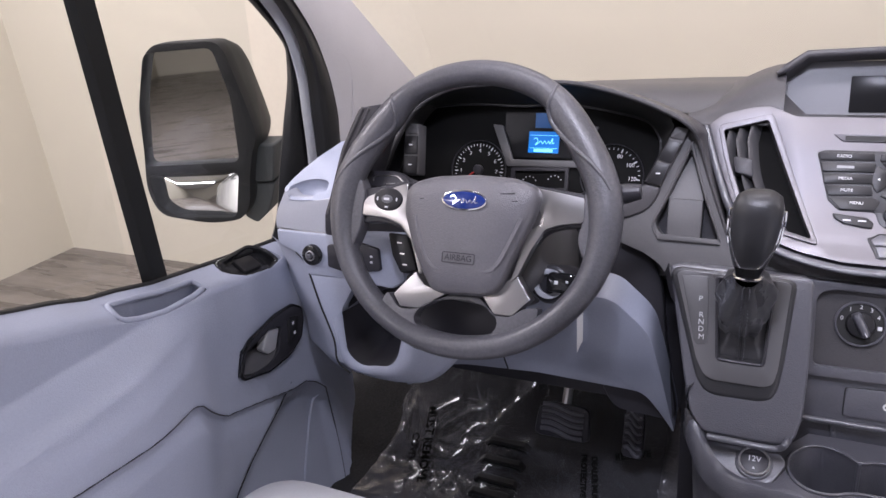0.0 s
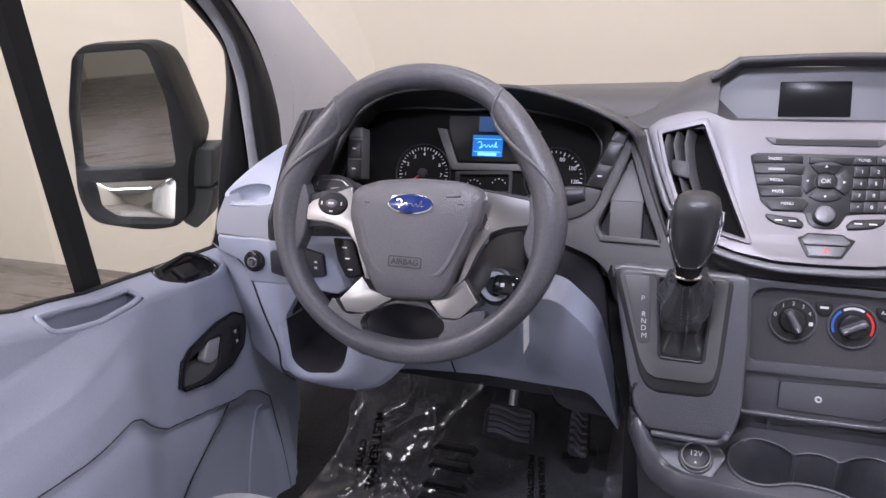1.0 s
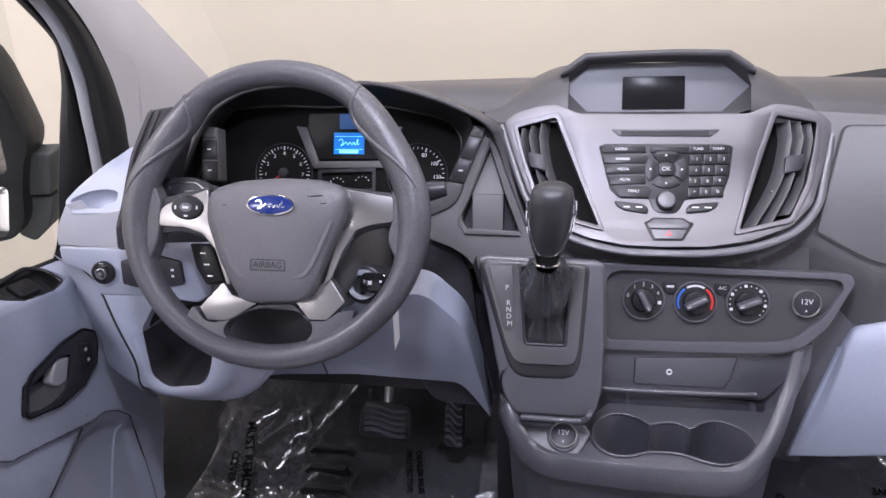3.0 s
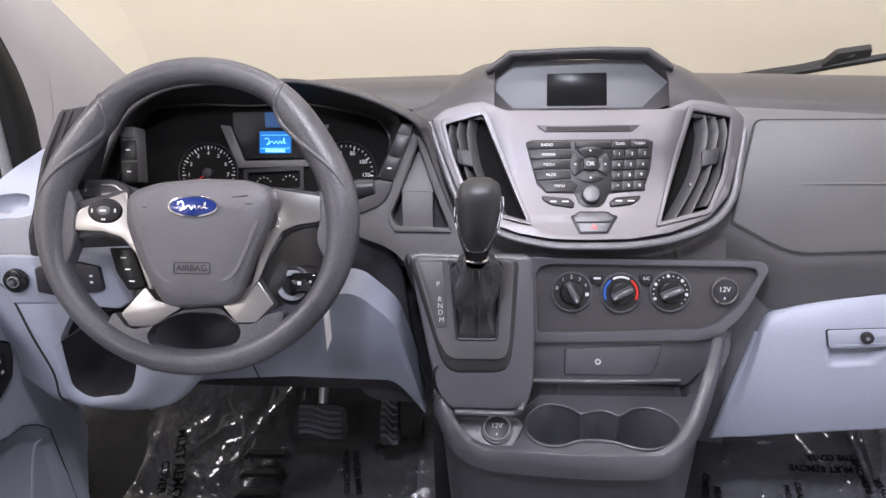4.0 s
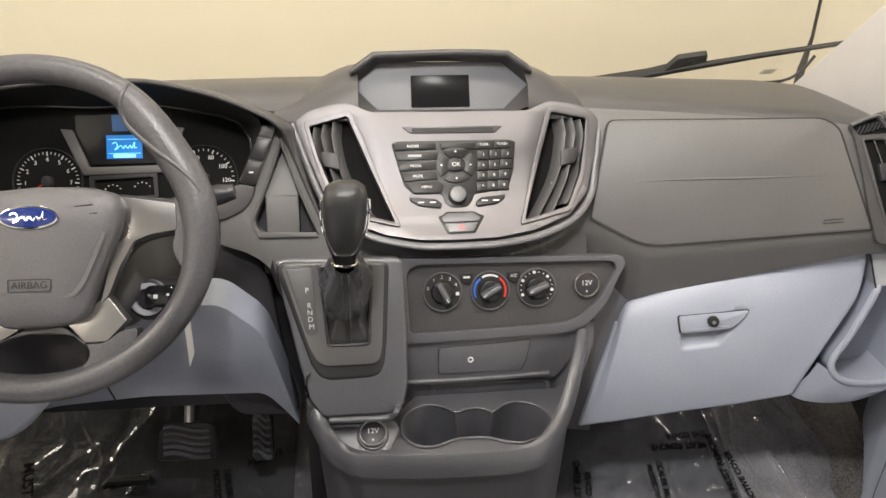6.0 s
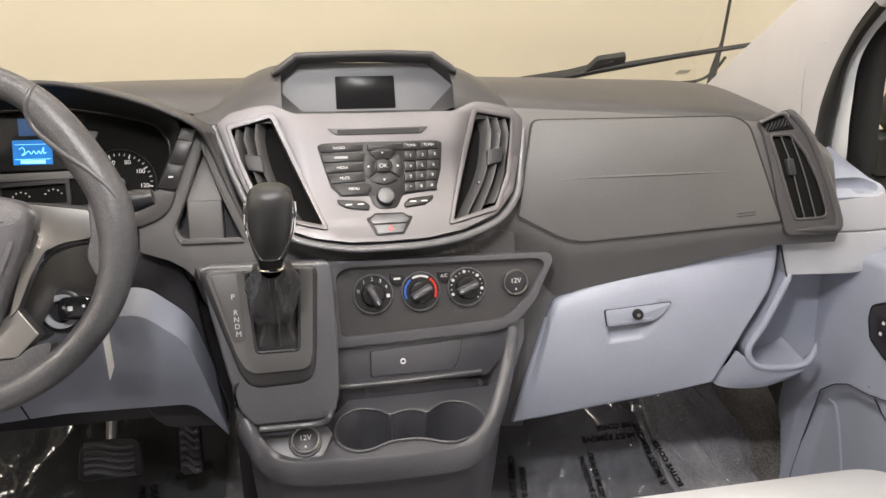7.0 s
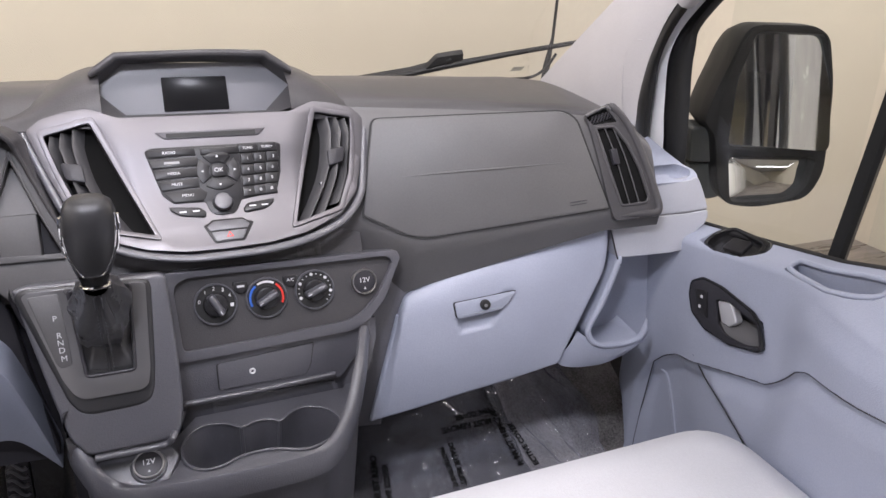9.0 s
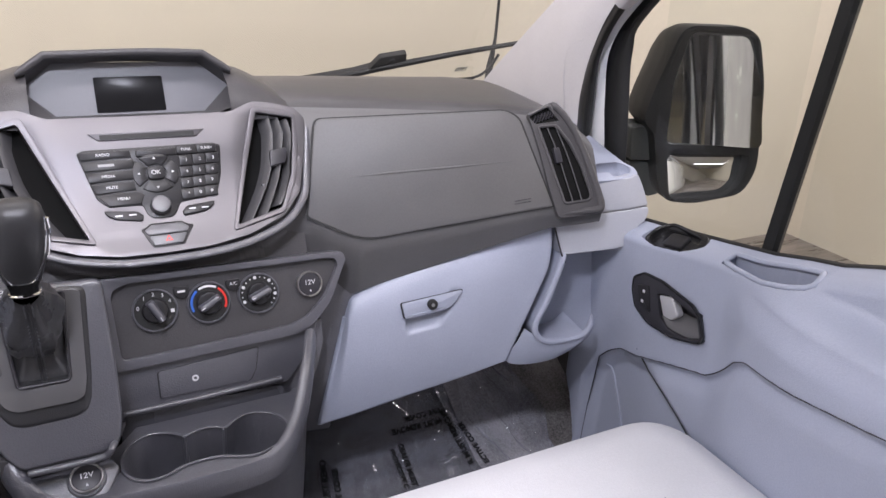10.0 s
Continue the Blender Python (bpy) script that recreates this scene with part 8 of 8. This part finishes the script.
def sheet(name, x0, x1, y0, y1, lift, mat, label, category, nx, ny, crease, edge=0.0, thick=0.0, streak=0.0):
    bm = bmesh.new()
    rows = []
    for i in range(nx + 1):
        r = []
        for j in range(ny + 1):
            u, v = i / nx, j / ny
            x, y = x0 + (x1 - x0) * u, y0 + (y1 - y0) * v
            wob = edge * (noise.noise((x * 9, y * 9, 3.0)))
            n1 = noise.noise((x * 7.0, y * 5.0, 1.0)) + 0.6 * noise.noise((x * 19 + y * 8, y * 13, 2.0))
            ridge = (1 - abs(noise.noise((x * 10 + 3 * y, y * 8 - 4 * x, 7.0)))) ** 6
            ridge2 = (1 - abs(noise.noise((x * 23, y * 21 + 5 * x, 11.0)))) ** 5
            ridge3 = (1 - abs(noise.noise((x * 41 + 9 * y, y * 37, 5.0)))) ** 7
            h = lift + crease * max(0.0, 0.35 * n1 + 0.3 + 0.8 * ridge + 0.5 * ridge2 + (0.2 * ridge3 if thick == 0 else 0))
            if streak and x > 0.56:
                # long pulled folds beside the door
                fold = (1 - abs(noise.noise((x * 26 + 5 * y, y * 4.5, 21.0)))) ** 7
                h += streak * fold * smooth01((x - 0.56) / 0.06)
            r.append(V(x + wob * (1 if 0 < i < nx else 2), y + wob, floor_z(y) + h))
        rows.append(r)
    loft(bm, rows)
    return solo(name, bm, mat, label, category, angle=80)


sheet("floor_mat", -0.92, -0.22, 0.95, 1.78, 0.003, CARPET, "dark rubber floor mat in the driver's footwell", "floor mat", 30, 40, 0.002)
sheet("floor_mat", 0.24, 0.60, 0.95, 1.62, 0.003, CARPET, "dark rubber floor mat in the passenger's footwell", "floor mat", 30, 40, 0.002)
sheet("carpet", 0.602, 0.92, 0.95, 1.86, 0.002, CARPET_LIT, "worn grey carpet beside the passenger's floor mat, lightened to look lit", "carpet", 40, 60, 0.003)
f1 = sheet("protective_film", -0.76, -0.18, 0.95, 1.70, 0.010, FILM, "creased clear plastic film over the driver's floor mat", "plastic film", 200, 260, 0.006, 0.02)
f2 = sheet("protective_film", 0.20, 0.77, 0.95, 1.70, 0.010, HAZY, "creased clear plastic film over the passenger's floor mat", "plastic film", 300, 260, 0.0060, 0.03, streak=0.016)
for f in (f1, f2):
    f.visible_shadow = False


def floor_line(words, p0, p1, parent, film=0.033):
    """One printed line on the film, from p0 to p1."""
    a, b = Vector(p0), Vector(p1)
    d = b - a
    m = (a + b) / 2
    y = m.y
    pl = Plane((m.x, y, floor_z(y) + film), (1, 0, 0), (0, 1, (floor_z(y + 0.03) - floor_z(y - 0.03)) / 0.06))
    return text(words, pl, 0, 0, d.length / len(words) * 1.55, 0.0, VOID, parent, "printed_line", math.atan2(d.y, d.x), bold=0.0007)


for words, p0, p1 in (("MUST REMOVE", (0.558, 1.525), (0.442, 1.526)), ("TIVE COVER", (0.569, 1.545), (0.473, 1.543)), ("DEALER MUST", (0.456, 1.516), (0.449, 1.412)), ("PROTECTIVE C", (0.435, 1.512), (0.4325, 1.412)),
                      ("MUST REMO", (0.284, 1.425), (0.300, 1.52)), ("VE COVER", (0.305, 1.425), (0.318, 1.502)), ("R MUST REMOVE", (0.580, 1.419), (0.563, 1.558)), ("ECTIVE COVER", (0.610, 1.412), (0.592, 1.528))):
    floor_line(words, p0, p1, f2)
for words, p0, p1 in (("MUST REMOVE", (-0.686, 1.574), (-0.651, 1.403)), ("COVER", (-0.700, 1.508), (-0.688, 1.443)), ("DEALER MUS", (-0.340, 1.540), (-0.320, 1.450)), ("PROTECTIVE", (-0.359, 1.540), (-0.342, 1.450)), ("REMOVE", (-0.302, 1.535), (-0.241, 1.556))):
    floor_line(words, p0, p1, f1)

# ribs of the heel pad under the film
hp = thing("heel_pad", "black ribbed rubber heel pad on the floor mat", "heel pad")
for k in range(9):
    y = 1.26 + 0.034 * k
    bm = bmesh.new()
    tube(bm, [V(-0.552, y, floor_z(y) + 0.010), V(-0.545, y, floor_z(y) + 0.018), V(-0.475, y, floor_z(y) + 0.018), V(-0.468, y, floor_z(y) + 0.010)], 0.010, 8, flat=0.7)
    part("rib", bm, RUBBER, hp)


# ---------------------------------------------------------------- seats
def seat(x0, x1, yf, name, label, tall):
    t = thing(name, label, "seat", "seats")
    o = rnd([(x0, yf - 0.50), (x1, yf - 0.50), (x1, yf), (x0, yf)], [0.05, 0.05, 0.09, 0.09], 8)
    c = ((x0 + x1) / 2, yf - 0.25)
    bm = bmesh.new()
    rows = []
    for k, z in ((0.90, 0.47), (0.985, 0.50), (1.0, 0.56), (0.995, 0.61), (0.97, 0.642), (0.92, 0.658), (0.75, 0.668), (0.4, 0.670), (0.02, 0.668)):
        rows.append([V(c[0] + (a - c[0]) * (1 - (1 - k) * 0.8), c[1] + (b - c[1]) * k, z) for a, b in o])
    g = loft(bm, rows, wrap=True)
    bm.faces.new(g[-1])
    bm.faces.new(g[0])
    cu = part("cushion", bm, SEATSKIN, t, "pale grey vinyl cushion", 60)
    bm = bmesh.new()
    xs = x1 - 0.165
    tube(bm, [V(xs, yf - 0.46, 0.670), V(xs, yf - 0.25, 0.671), V(xs, yf - 0.08, 0.664), V(xs + 0.005, yf - 0.035, 0.65), V(xs + 0.008, yf - 0.012, 0.62), V(xs + 0.008, yf - 0.004, 0.56)], 0.0022, 6)
    part("seam", bm, GREY, cu)
    bm = bmesh.new()
    tube(bm, [V(x0 + 0.10, yf - 0.46, 0.670), V(x0 + 0.10, yf - 0.25, 0.671), V(x0 + 0.10, yf - 0.08, 0.664), V(x0 + 0.095, yf - 0.035, 0.65), V(x0 + 0.092, yf - 0.012, 0.62)], 0.0022, 6)
    part("seam", bm, GREY, cu)
    bm = bmesh.new()
    plate(bm, Plane((c[0], c[1], FLOORZ), (1, 0, 0), (0, 1, 0)), rnd(box2(0, -0.02, (x1 - x0) * 0.8, 0.40), 0.03), 0.0, 0.12, bevel=0.01)
    part("seat_base", bm, CHAR2, t)
    bm = bmesh.new()
    rows = []
    for k in range(9):
        q = k / 8
        z = 0.60 + tall * q
        y = yf - 0.56 - 0.22 * q
        w = (x1 - x0) / 2 * (1 - 0.12 * q - (0.25 if k == 8 else 0))
        dpt = 0.075 * (1 - 0.5 * (k in (0, 8)))
        rows.append([V(c[0] + w * math.copysign(abs(math.cos(a)) ** 0.5, math.cos(a)), y + dpt * math.copysign(abs(math.sin(a)) ** 0.6, math.sin(a)), z) for a in [2 * math.pi * j / 28 for j in range(28)]])
    loft(bm, rows, wrap=True, caps=True)
    part("backrest", bm, SEATSKIN, t, "", 60)
    # unseen headrest, added to shade the driver's footwell
    if tall > 0.7:
        bm = bmesh.new()
        rows = []
        for z, w, dpt in ((1.40, 0.08, 0.03), (1.42, 0.12, 0.05), (1.50, 0.13, 0.055), (1.57, 0.12, 0.05), (1.60, 0.07, 0.03)):
            rows.append([V(c[0] + w * math.copysign(abs(math.cos(a)) ** 0.6, math.cos(a)), yf - 0.79 + dpt * math.copysign(abs(math.sin(a)) ** 0.7, math.sin(a)), z) for a in [2 * math.pi * j / 24 for j in range(24)]])
        loft(bm, rows, wrap=True, caps=True)
        part("headrest", bm, SEATSKIN, t, "", 60)
    return t


# backrest heights, out of view, are set to shade the driver's side only
seat(-0.725, -0.26, 1.118, "driver_seat", "pale grey vinyl driver seat on a dark base", 0.80)
seat(0.12, 0.768, 1.172, "passenger_seat", "pale grey vinyl passenger seat on a dark base", 0.62)
